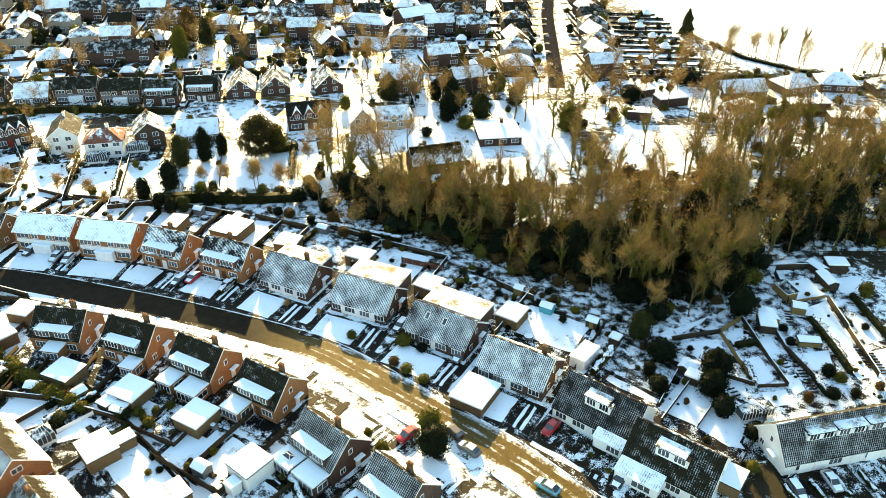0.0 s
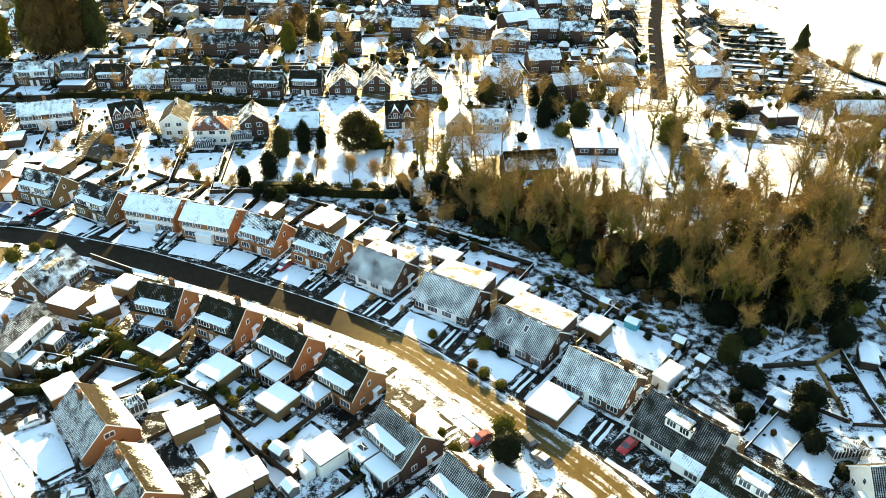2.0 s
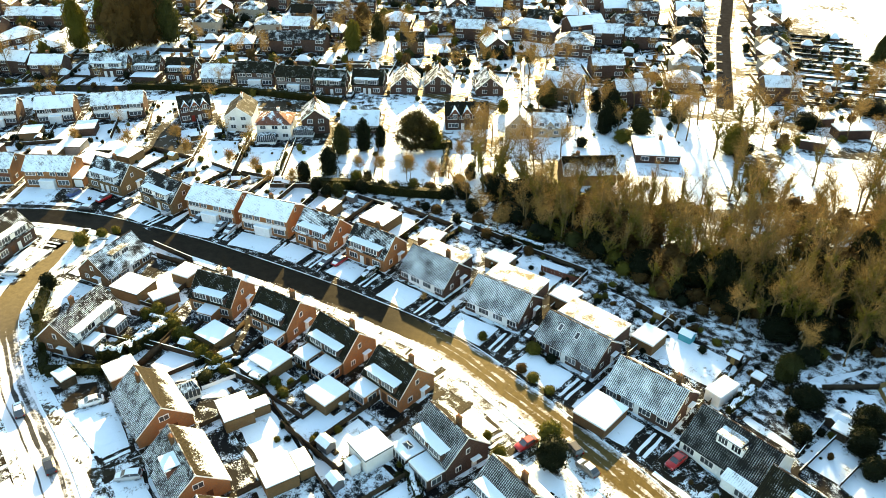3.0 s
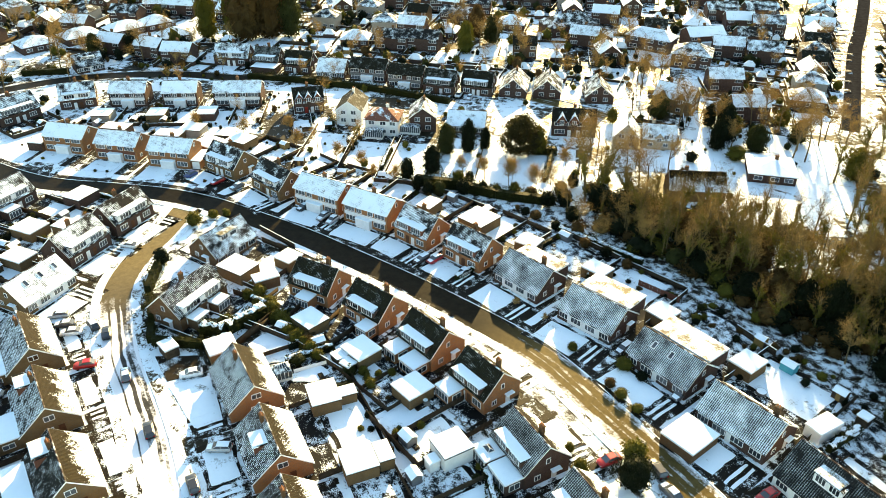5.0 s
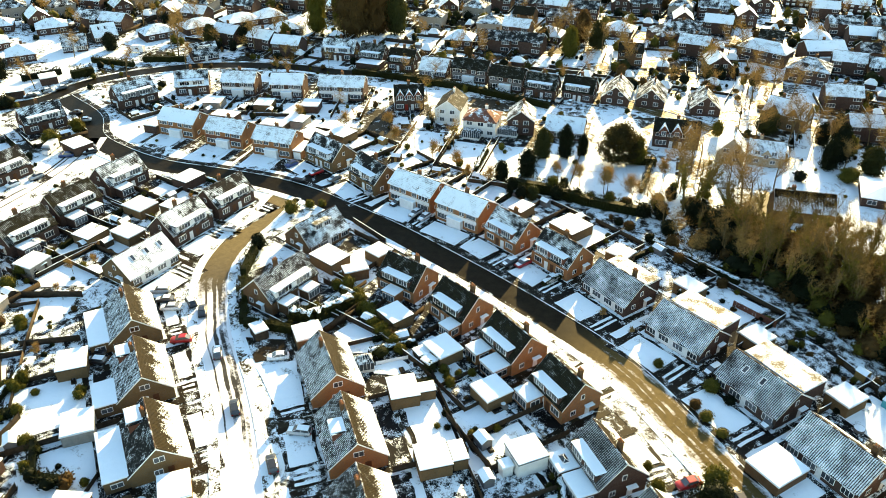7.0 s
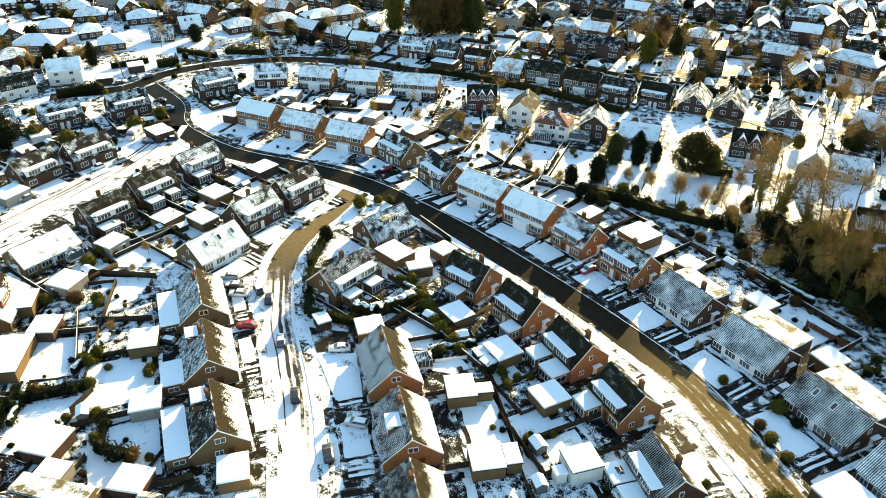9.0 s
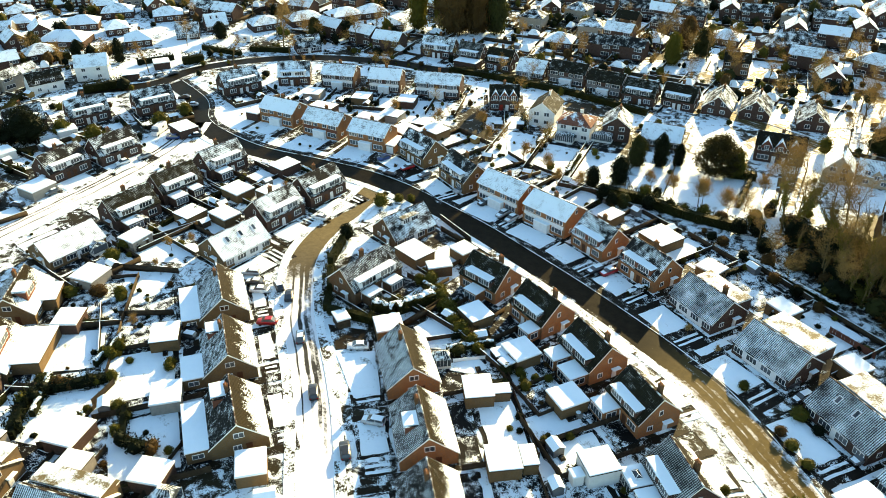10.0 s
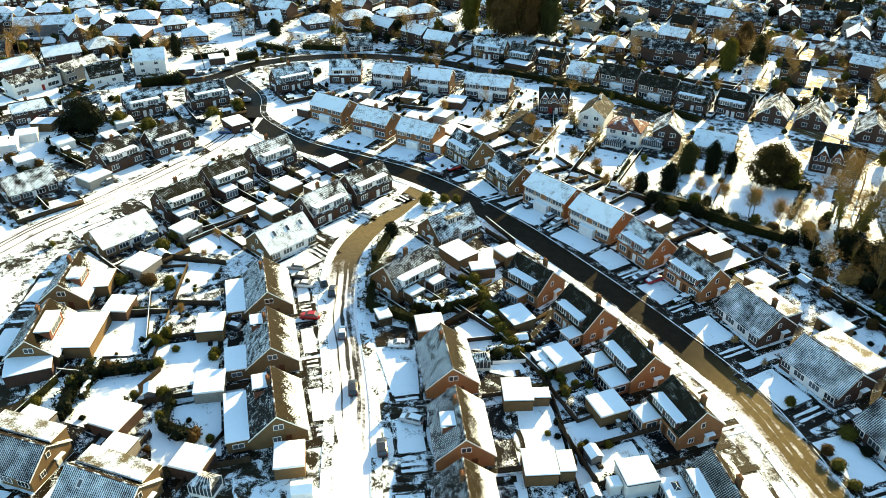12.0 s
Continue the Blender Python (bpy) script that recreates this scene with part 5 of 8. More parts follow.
# between the side road and the west road
dormer_semi(-93.7, 100.6, 83, 13.4, 8.4, brick=0, north=M_ROOF_M, ext=((-5.0, -1.5, 2.6), (1.0, 4.5, 2.6)))
bungalow(-100.2, 122.1, 77, 12.0, 8.8, 0, 6.6, dorm=5.0, group="houses by the side road")
dormer_semi(-130.7, 124.4, 85, 12.0, brick=2, north=M_ROOF_N, wall=M_RENDER)
dormer_semi(-130.8, 109.4, 87, 12.0, brick=2, north=M_ROOF_N)
bungalow(-127.1, 93.3, 86, 13.0, 9.6, 3, 6.4, rooflights=3, north=M_ROOF_W, south=M_ROOF_W, group="houses by the side road", front=M_CLAD)
dormer_semi(-163.4, 119.9, 85, 12.0, brick=2, north=M_ROOF_N, ext=((-4.8, -1.0, 3.0),))
dormer_semi(-162.1, 103.5, 86, 12.0, brick=2, north=M_ROOF_D, ext=((-4.8, -1.0, 3.4), (1.0, 4.0, 2.8)))
dormer_semi(-160.3, 88.7, 86, 12.0, brick=2, north=M_ROOF_D, ext=((-4.8, -0.6, 3.2),))
bungalow(-158.2, 70.6, 88, 13.6, 9.6, 3, 5.6, north=M_ROOF_W, group="houses by the side road")
# west of the west road
dormer_semi(-194.8, 107.5, 86, 12.3, brick=2, north=M_ROOF_N)
dormer_semi(-196.6, 92.6, 92, 12.0, brick=2, north=M_ROOF_N)
dormer_semi(-225.6, 118.9, 72, 12.0, brick=2, north=M_ROOF_N)
dormer_semi(-216.0, 136.5, 71, 12.3, brick=2, north=M_ROOF_N)
dormer_semi(-206.8, 164.8, 72, 13.0, brick=2, north=M_ROOF_N, wall=M_GREY)
# second row north of the main road
dormer_semi(-196.9, 182.0, 40, 11.0, brick=2, north=M_ROOF_N)
for hx, hy, hr, hl in ((-181.4, 189.1, 22.7, 11.7), (-165.7, 195.2, 24, 11.1), (-148.3, 202.1, 22.7, 15.4)):
    two_storey(hx, hy, hr, hl, 7.8, 2, panel=M_CLAD)
H1 = two_storey(-124.2, 205.0, 33, 9.5, 7.6, 2, north=M_ROOF_D, porch=False, name="detached_house")
cross_gables(H1, 8.6, 7.6, 4.9, 7.4, 3, M_TILEHANG, M_ROOF_W, 2.6)
gable_front(-107.6, 203.5, -75, 12.0, 8.0, wall=M_RENDER, north=M_ROOF_D, south=M_ROOF_R)
hipped_house(-94.0, 198.0, 12, 10.0, 8.5, 4.8, 7.4, M_RENDER, M_ROOF_R, 2, "white rendered house with hipped red tile roof")
gable_front(-84.2, 205.4, -70, 10.0, 8.0, wall=BRICKS[2], north=M_ROOF_N, south=M_ROOF_R, label="brick gabled house with brown tiles and melting snow")
bungalow(-70.9, 208.5, 12, 11.5, 9.5, 2, 5.6, north=M_ROOF_W, group="houses behind the long hedge")
H2 = two_storey(-39.8, 217.2, 14, 13.0, 8.0, 2, north=M_ROOF_D, porch=False, name="gabled_house", label="dark-roofed brick house with snowy trimmed gables")
cross_gables(H2, 11.0, 8.0, 4.9, 7.4, 3, M_TILEHANG, M_ROOF_W)
H3 = gable_front(-14.4, 216.6, 10, 9.6, 7.0, 3.2, 6.4, M_BUFF, M_ROOF_W, M_ROOF_W, label="lower pale wing with one small front gable and snowy roof")
cross_gables(H3, 4.0, 7.0, 3.4, 6.4, 1, M_BUFF, M_ROOF_W, 2.8)
gable_front(-23.4, 214.4, -81, 9.0, 7.4, 3.6, 7.8, M_BUFF, M_SNOW, M_SNOW, label="pale stone gabled house with steep snowy roof")
dormer_semi(-172.5, 235.6, 14, 13.0, 8.0, brick=2, north=M_ROOF_N, group="houses beyond the long hedge")
for hx, hy, hr, hl, hk in ((-157.8, 236.3, 9, 9.6, 0), (-145.1, 236.7, 9, 10.1, 0), (-131.6, 236.9, 10, 10.2, 1), (-117.5, 238.0, 8, 13.3, 2), (-102.6, 236.6, 6, 12.6, 2), (-89.7, 235.9, 5, 10.8, 0), (-77.4, 239.1, 4, 10.6, 0)):
    if hk == 0:
        dormer_semi(hx, hy, hr, hl, 8.0, brick=2, north=M_ROOF_D, group="houses beyond the long hedge", wall=M_GREY)
    elif hk == 1:
        bungalow(hx, hy, hr, hl, 9.0, 2, 6.0, north=M_ROOF_W, group="houses beyond the long hedge")
    else:
        two_storey(hx, hy, hr, hl, 8.0, 2, north=M_ROOF_D, group="houses beyond the long hedge", panel=M_GREY)
for hx, hy, hr, hl in ((-66.0, 243.9, -80, 13.0), (-55.0, 246.4, -80, 12.0), (-38.2, 247.5, -72, 11.0)):
    gable_front(hx, hy, hr, hl, 9.0, 2.6, 6.4, BRICKS[2], M_ROOF_N, M_ROOF_S, label="brick gable-fronted bungalow with half-thawed roof")
H4 = gable_front(-12.8, 247.2, -14, 12.5, 9.0, 4.8, 8.2, BRICKS[3], M_ROOF_W, M_ROOF_S, label="large pale house with front gables")
cross_gables(H4, 12.0, 9.0, 4.8, 8.2, 2, BRICKS[3], M_ROOF_W, 4.0)
hipped_house(16.8, 207.5, 6, 12.0, 12.0, 2.6, 4.4, BRICKS[2], M_SNOW, 1, "low hut with smooth snow on its roof")
hipped_house(-64.2, 318, 40, 22, 12, 4, 8, BRICKS[2], M_ROOF_N, 1, "large low public building with hipped roof")
hipped_house(-29.1, 308.1, -14, 18, 9, 5, 8, BRICKS[2], M_ROOF_W, 2, "long two-storey brick block with snowy roof")
hipped_house(-12.2, 293.5, 0, 14, 11, 5, 8.4, BRICKS[2], M_ROOF_N, 2, "square two-storey brick house with hipped roof")
two_storey(-10.6, 319.7, 30, 15, 9, 2, group="far houses", name="detached_house")
gable_front(-1.5, 188.0, 16, 14.0, 8.0, 3.4, 6.8, BRICKS[0], M_ROOF_S, M_ROOF_S, label="old brick house with brown tiled roof among trees")
# old cottages and houses beyond the west road
for hx, hy, hr, hl, hw in ((-274.0, 105.7, 92, 17.0, M_RENDER), (-274.2, 122.3, 98, 15.0, M_STONE)):
    two_storey(hx, hy, hr, hl, 7.0, 0, 6.4, 4.6, north=M_ROOF_N, wall=hw, porch=False, name="cottage_row", group="old cottages", label="row of old pale two-storey cottages with snowy roofs")
gable_front(-261.8, 125.6, 76, 11.0, 7.0, 3.4, 6.6, M_RENDER, M_ROOF_D, M_ROOF_D, label="white cottage with dark slate roof")
gable_front(-259.5, 143.1, 53, 11.0, 8.0, 5.2, 8.4, M_RENDER, M_ROOF_W)
hipped_house(-303.1, 159.0, 36, 18.0, 12.0, 2.8, 6.0, BRICKS[2])
two_storey(-335.1, 141.8, 52, 24.0, 9.0, 2, wall=M_GREY, porch=False, name="terrace", group="far houses", label="dark-clad terrace with snowy roof")
bungalow(-271.2, 194.1, 50, 9.0, 8.0, 2, 6.0, dorm=4.0, group="far houses")
bungalow(-271.3, 208.6, 62, 9.0, 8.0, 2, 6.6, north=M_ROOF_W, group="far houses", rooflights=2)
bungalow(-218.6, 210.1, 56, 9.6, 8.0, 2, 6.0, dorm=5.0, group="far houses")
for hx, hy, hr, hl in ((-246.3, 236.4, 66, 14.0), (-236.2, 250.6, 66, 14.0), (-255.0, 221.0, 66, 12.0), (-300.6, 180.4, 62, 9.0), (-341.2, 162.0, 52, 10.0)):
    hipped_house(hx, hy, hr, hl, 10.0, 2.8, 5.6, BRICKS[2])


# ---- houses, garages and yards west of the west road ----
random.seed(31)
bungalow(-199.5, 68.4, 82, 12.0, 9.0, 2, 5.8, south=M_ROOF_S, group="houses west of the road")
dormer_semi(-235.0, 103.5, 72, 11.0, brick=2, north=M_ROOF_N, group="houses west of the road")
two_storey(-247.7, 92.0, 74, 10.0, 7.0, 2, 6.2, 4.4, porch=False, group="houses west of the road")
two_storey(-252.0, 74.0, 80, 14.0, 7.5, 2, porch=False, group="houses west of the road")
bungalow(-228.0, 62.0, 85, 13.0, 9.0, 3, 5.8, north=M_ROOF_W, group="houses west of the road")
bungalow(-226.0, 44.0, 88, 13.0, 9.0, 3, 5.8, north=M_ROOF_W, group="houses west of the road")
bungalow(-200.0, 50.0, 84, 12.0, 9.0, 2, 5.8, group="houses west of the road")
two_storey(-290.0, 108.0, 84, 13.0, 8.0, 2, porch=False, group="houses west of the road")
two_storey(-292.0, 126.0, 72, 13.0, 8.0, 2, porch=False, group="houses west of the road")
for hx, hy, hr, hl in ((-279.4, 176.0, 55, 10.0), (-229.5, 262.0, 61, 11.0), (-210.7, 250.2, 60, 11.0), (-360.0, 156.0, 48, 12.0), (-371.0, 140.1, 60, 11.0), (-318.0, 176.0, 50, 13.0), (-322.0, 196.0, 50, 13.0), (-300.0, 206.0, 55, 12.0)):
    hipped_house(hx, hy, hr, hl, 9.5, 2.8, 5.8, BRICKS[2])
for gx, gy, gr, gw, gd in ((-237.2, 91.5, 40, 6.5, 5.0), (-243.0, 101.5, 74, 4.0, 4.0), (-218.8, 107.5, 72, 5.4, 5.0), (-233.1, 84.0, 60, 6.0, 5.0), (-229.8, 77.0, 60, 5.0, 6.0), (-248.1, 163.6, 60, 5.5, 5.5), (-245.8, 148.8, 55, 5.5, 5.0), (-219.0, 88.0, 84, 5.0, 6.0), (-216.0, 75.0, 84, 5.0, 6.0), (-212.0, 99.0, 84, 4.0, 5.0)):
    garage(gx, gy, gr, gw, gd, wall=random.choice((BRICKS[3], BRICKS[2], M_RENDER)))


# ---- detached garages and sheds ----
for gx, gy, gr, gw, gd in ((-54.7, 85.6, 42, 5.0, 5.7), (-53.8, 98.8, -26, 5.6, 5.2), (-67.2, 103.5, -23, 5.6, 4.9), (-42.4, 74.3, 43, 5.2, 5.4), (-40.8, 92.7, -29, 5.2, 5.4),
                           (-2.3, 130.4, -30, 4.8, 4.9), (14.2, 120.4, -32, 4.5, 5.2), (-17.6, 141.3, -25, 5.5, 4.2)):
    garage(gx, gy, gr, gw, gd)
for gx, gy, gr, gw, gd in ((-48.6, 153.2, -23, 7.4, 7.2), (-62.4, 155.5, -14, 3.8, 5.6), (-34.5, 147.0, -15, 5.1, 4.5), (-112.2, 62.9, 47, 5.2, 6.0), (-98.0, 52.4, 49, 5.1, 5.7),
                           (-131.9, 54.8, 37, 4.9, 5.4), (-142.5, 66.4, 15, 6.0, 6.0), (-73.9, 50.2, 48, 4.7, 5.4), (-85.2, 39.9, 24, 5.3, 4.9), (-103.4, 37.3, 20, 5.7, 6.3)):
    garage(gx, gy, gr, gw, gd, wall=random.choice((BRICKS[3], BRICKS[2], BRICKS[3], M_STONE)))
for gx, gy, gr, gw, gd in ((-129.2, 45.8, 41, 6.0, 11.0), (-143.1, 57.3, 45, 4.3, 6.5), (-127.6, 34.1, 60, 8.0, 5.4), (-113.4, 28.5, 20, 5.6, 3.6), (-96.6, 33.7, 22, 4.6, 4.7),
                           (-146.9, 111.6, -3, 6.6, 5.6), (-139.4, 100.9, -4, 6.4, 4.8), (-146.8, 96.3, 0, 5.5, 5.8), (-147.4, 128.8, -4, 5.6, 6.6), (-191.5, 129.4, -11, 7.6, 5.8)):
    garage(gx, gy, gr, gw, gd, wall=random.choice((BRICKS[3], BRICKS[2], BRICKS[3], M_STONE)))
for gx, gy, gr, gw, gd in ((-148.1, 81.6, 5, 5.0, 5.6), (-190.9, 82.0, 6, 6.4, 7.0), (-182.9, 151.4, 10, 4.5, 6.0), (-139.5, 115.5, 0, 4.9, 4.4), (-179.8, 173.9, 23, 5.6, 6.2), (-164.1, 180.2, 23, 5.6, 6.2),
                           (-150.3, 186.9, 23, 5.6, 6.2), (-146.4, 174.3, 11, 6.6, 5.6), (-168.4, 166.7, 10, 8.0, 4.6), (-150.3, 168.3, 10, 7.6, 4.6), (-128.0, 172.3, -9, 6.7, 6.0), (-12.0, 221.0, 10, 6.0, 5.0)):
    garage(gx, gy, gr, gw, gd, wall=random.choice((BRICKS[3], BRICKS[2], BRICKS[3], M_STONE)))
for gx, gy, gr, gw, gd, gh in ((-91.2, 114.6, -12, 7.2, 5.6, 2.6), (-83.4, 113.2, 50, 5.2, 3.0, 2.5), (-82.8, 121.8, -14, 4.6, 4.4, 2.5), (-79.0, 90.4, 50, 5.2, 5.0, 2.5), (-134.9, 167.0, -12, 8.5, 6.5, 2.5)):
    garage(gx, gy, gr, gw, gd, gh, random.choice((BRICKS[0], BRICKS[3])), opening=False)
garage(-88.6, 87.2, 62, 2.6, 3.4, 2.1, M_FENCE, opening=False, name="car_port", label="low timber car port with snow on its roof")
garage(-155.9, 230.4, 8, 9.0, 5.5, 2.4, BRICKS[2], label="brick double garage under snow")
garage(6.6, 120.0, -38, 3.4, 6.2, 2.5, BRICKS[2], opening=False, name="flat_extension", label="flat-roofed extension with glazed roof lantern and snow")
garage(-29.6, 82.0, -39, 5.0, 5.2, 3.0, M_RENDER, label="white-walled flat-roofed garage under snow")
garage(-31.6, 78.6, -39, 1.8, 1.8, 2.1, M_RENDER, opening=False, name="store", label="small white store with snowy roof")
garage(6.0, 98.5, -31, 6.2, 7.0, 2.1, BRICKS[0], label="low garage by the road, roof deep in snow")
garage(-51.2, 87.9, 42, 2.8, 2.4, 2.1, BRICKS[3], opening=False, name="store", label="lean-to store with snowy roof")
garage(-39.4, 77.2, 43, 2.4, 4.2, 2.3, BRICKS[3], opening=False, name="store", label="brick store with snowy roof")
for sx, sy, sr, sw, sd in ((-57.1, 96.3, -29, 2.4, 2.4), (-54.5, 94.8, -19, 2.2, 2.1), (45.2, 102.8, -34, 2.4, 2.2), (33.3, 113.4, -34, 1.9, 1.8), (41.5, 111.3, -16, 2.2, 1.9), (64.0, 118.4, -11, 3.0, 4.2)):
    garage(sx, sy, sr, sw, sd, 1.9, M_FENCE, opening=False, name="garden_shed", label="square timber shed with snowy flat roof")
shed(21.5, 123.5, -31, 2.6, 1.9, M_TEAL, "teal-painted garden shed with snowy roof")
shed(-68.0, 47.5, 48, 3.2, 2.4, M_CLAD, "white playhouse with snow on its roof")
garage(26.6, 108.5, -40, 3.0, 5.4, 2.3, M_CLAD, opening=False, name="summerhouse", label="pale summerhouse with snowy flat roof")
garage(66.9, 141.0, -40, 3.2, 5.0, 2.2, M_CLAD, name="garage", label="long garden building with snowy flat roof")
garage(61.0, 137.5, -35, 3.0, 4.0, 2.0, M_FENCE, opening=False, name="garden_shed", label="dark timber shed with snowy flat roof")


# ---- gardens, row by row ----
for px, py, pr, pl, ph in ((-71.4, 115.5, -9, 11.6, 8.0), (-56.8, 111.8, -19, 11.4, 7.6), (-42.6, 105.8, -27, 11.4, 7.6), (-29.7, 98.9, -31, 11.0, 7.4), (-17.7, 85.9, -40, 11.0, 7.2), (-6.2, 77.0, -41, 10.6, 7.2)):
    plot(px, py, pr, pl, 8.4, -1, 12.5 if px < -40 else 16.0, ph, True, px < -70, front=6.0, clutter=9)
for px, py, pr, pl, pw in ((-68.9, 83.4, -40.5, 12.8, 9.4), (-56.4, 71.8, -43, 12.2, 9.4), (-45.5, 60.0, -44, 12.2, 9.4)):
    plot(px, py, pr, pl, pw, 1, 13.0, 7.8, False, px < -68, front=6.5, clutter=9)
for px, py, pr, pl, pw in ((-112.6, 77.3, -35, 13.3, 9.7), (-98.1, 66.4, -36, 12.6, 9.4), (-83.7, 55.6, -35, 12.6, 9.4)):
    plot(px, py, pr, pl, pw, -1, 19.0, 8.6, False, False, front=4.5, clutter=8)
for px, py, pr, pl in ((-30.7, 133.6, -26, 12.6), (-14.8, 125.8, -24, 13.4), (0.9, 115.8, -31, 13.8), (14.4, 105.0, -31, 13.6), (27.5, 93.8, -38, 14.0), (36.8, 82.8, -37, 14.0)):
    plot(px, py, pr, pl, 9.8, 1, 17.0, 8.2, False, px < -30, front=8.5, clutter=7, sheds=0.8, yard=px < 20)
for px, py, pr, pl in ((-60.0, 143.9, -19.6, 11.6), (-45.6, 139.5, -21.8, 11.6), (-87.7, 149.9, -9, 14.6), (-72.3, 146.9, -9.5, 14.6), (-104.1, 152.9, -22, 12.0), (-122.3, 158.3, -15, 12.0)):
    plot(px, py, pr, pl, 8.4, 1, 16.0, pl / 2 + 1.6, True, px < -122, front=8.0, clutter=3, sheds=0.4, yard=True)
for px, py, pr, pl in ((-139.7, 157.0, 10, 12.4), (-156.4, 155.5, 9, 12.8), (-174.0, 154.4, 8, 12.8)):
    plot(px, py, pr, pl, 7.8, 1, 13.0, 8.2, True, px < -170, front=8.0, clutter=3)
for px, py, pr, pl, pw in ((-130.7, 124.4, 85, 12.0, 8.4), (-130.8, 109.4, 87, 12.0, 8.4), (-127.1, 93.3, 86, 13.0, 9.6)):
    plot(px, py, pr, pl, pw, 1, 12.0, 7.4, True, True, front=8.0, clutter=3)
for px, py, pr, pl, pw in ((-163.4, 119.9, 85, 12.0, 8.4), (-162.1, 103.5, 86, 12.0, 8.4), (-160.3, 88.7, 86, 12.0, 8.4), (-158.2, 70.6, 88, 13.6, 9.6)):
    plot(px, py, pr, pl, pw, -1, 12.0, 7.8, True, True, front=8.0, clutter=4)
plot(-93.7, 100.6, 83, 13.4, 8.4, -1, 12.0, 8.0, True, True, front=5.0, clutter=4)
plot(-100.2, 122.1, 77, 12.0, 8.8, -1, 14.0, 7.5, False, True, front=5.0, clutter=6)
for px, py, pr, pl in ((-194.8, 107.5, 86, 12.3), (-196.6, 92.6, 92, 12.0)):
    plot(px, py, pr, pl, 8.4, 1, 16.0, 7.6, True, True, front=7.0)
for px, py, pr, pl in ((-225.6, 118.9, 72, 12.0), (-216.0, 136.5, 71, 12.3), (-206.8, 164.8, 72, 13.0)):
    plot(px, py, pr, pl, 8.4, -1, 11.0, 8.0, True, True, front=5.0)
for px, py, pr, pl in ((-181.4, 189.1, 22.7, 11.7), (-165.7, 195.2, 24, 11.1), (-148.3, 202.1, 22.7, 15.4), (-124.2, 205.0, 33, 9.5)):
    plot(px, py, pr, pl, 7.8, -1, 16.0, pl / 2 + 2.0, True, True, front=6.0, clutter=3)
for px, py, pr, pl in ((-109.5, 200.0, 14, 10.0), (-94.0, 198.0, 12, 10.0), (-83.0, 200.0, 12, 10.0), (-70.9, 208.5, 12, 11.5)):
    plot(px, py, pr, pl, 8.5, -1, 30.0, 6.6, False, True, front=6.0, clutter=8)
for px, py, pr, pl, pw in ((-146.1, 52.6, -47, 12.5, 9.6), (-133.7, 39.8, -45, 13.1, 9.6)):
    plot(px, py, pr, pl, pw, 1, 17.0, 8.4, False, True, front=6.0, clutter=7)
for px, py, pr, pl, pw in ((-89.8, 27.9, 20, 13.0, 8.8), (-108.0, 22.9, 22, 13.0, 8.8)):
    plot(px, py, pr, pl, pw, 1, 17.0, 8.6, False, True, front=6.0, clutter=7)
for k in range(7):
    hx = -172.0 + 14.0 * k
    plot(hx, 236.5, 9 - 0.5 * k, 11.0, 8.0, 1, 22.0, 6.8, False, k == 0, front=6.0, clutter=3, sheds=0.6)

# dark earth and slush round the sunny verges of the main road
for px, py, pr, q0, q1 in ((-33.0, 109.5, -27, -7, 8), (-16.0, 98.0, -38, -8, 7), (-2.0, 85.0, -41, -7, 7), (12.0, 74.0, -44, -8, 8)):
    patch("verge", px, py, pr, q0, q1, -1.6, 2.4, M_PAVE, "brown thawed verge by the road", "verge", 0.034, 0.8)
cedar(-50.6, 196.0, 1.0)
# hedges
for hx0, hy0, hx1, hy1, hw, hh in ((-158, 222, -142, 225, 2.6, 2.6), (-142, 225, -113, 227, 2.8, 2.8), (-113, 227, -83, 225, 2.8, 2.6), (-70, 168, -60, 169.5, 3.0, 3.6), (-60, 169.5, -49, 168.6, 3.2, 3.2), (-49, 168.6, -37, 169.6, 3.0, 3.0), (-46, 197.4, -40.8, 200.0, 2.8, 2.8),
                                   (-41.8, 200, -39.5, 181, 1.6, 2.0), (-109.4, 110.5, -105.2, 101.7, 2.4, 2.8), (-103.4, 99.8, -98.0, 94.0, 2.4, 2.6), (-97.0, 92.6, -94.0, 88.4, 2.2, 2.4), (-93.4, 88.4, -83.6, 91.0, 2.2, 2.4)):
    hedge(hx0, hy0, hx1, hy1, hw, hh)
for hx0, hy0, hx1, hy1, hw, hh in ((-86.6, 94.6, -81.8, 96.0, 3.0, 2.6), (-81.8, 96.2, -78.2, 104.4, 3.4, 3.0), (-46, 129.5, -43, 136.0, 1.4, 1.4), (-66.5, 92.5, -60.0, 99.5, 1.6, 1.5), (27.5, 104.5, 32.5, 111.0, 1.6, 1.7),
                                   (-25, 84.0, -20, 75.0, 1.5, 1.6), (-120, 58.5, -117.0, 50.5, 1.6, 1.6), (-121, 44, -114, 36.5, 1.8, 1.6), (-9, 150, -30, 158, 1.6, 1.6)):
    hedge(hx0, hy0, hx1, hy1, hw, hh, M_HEDGE_SNOW)
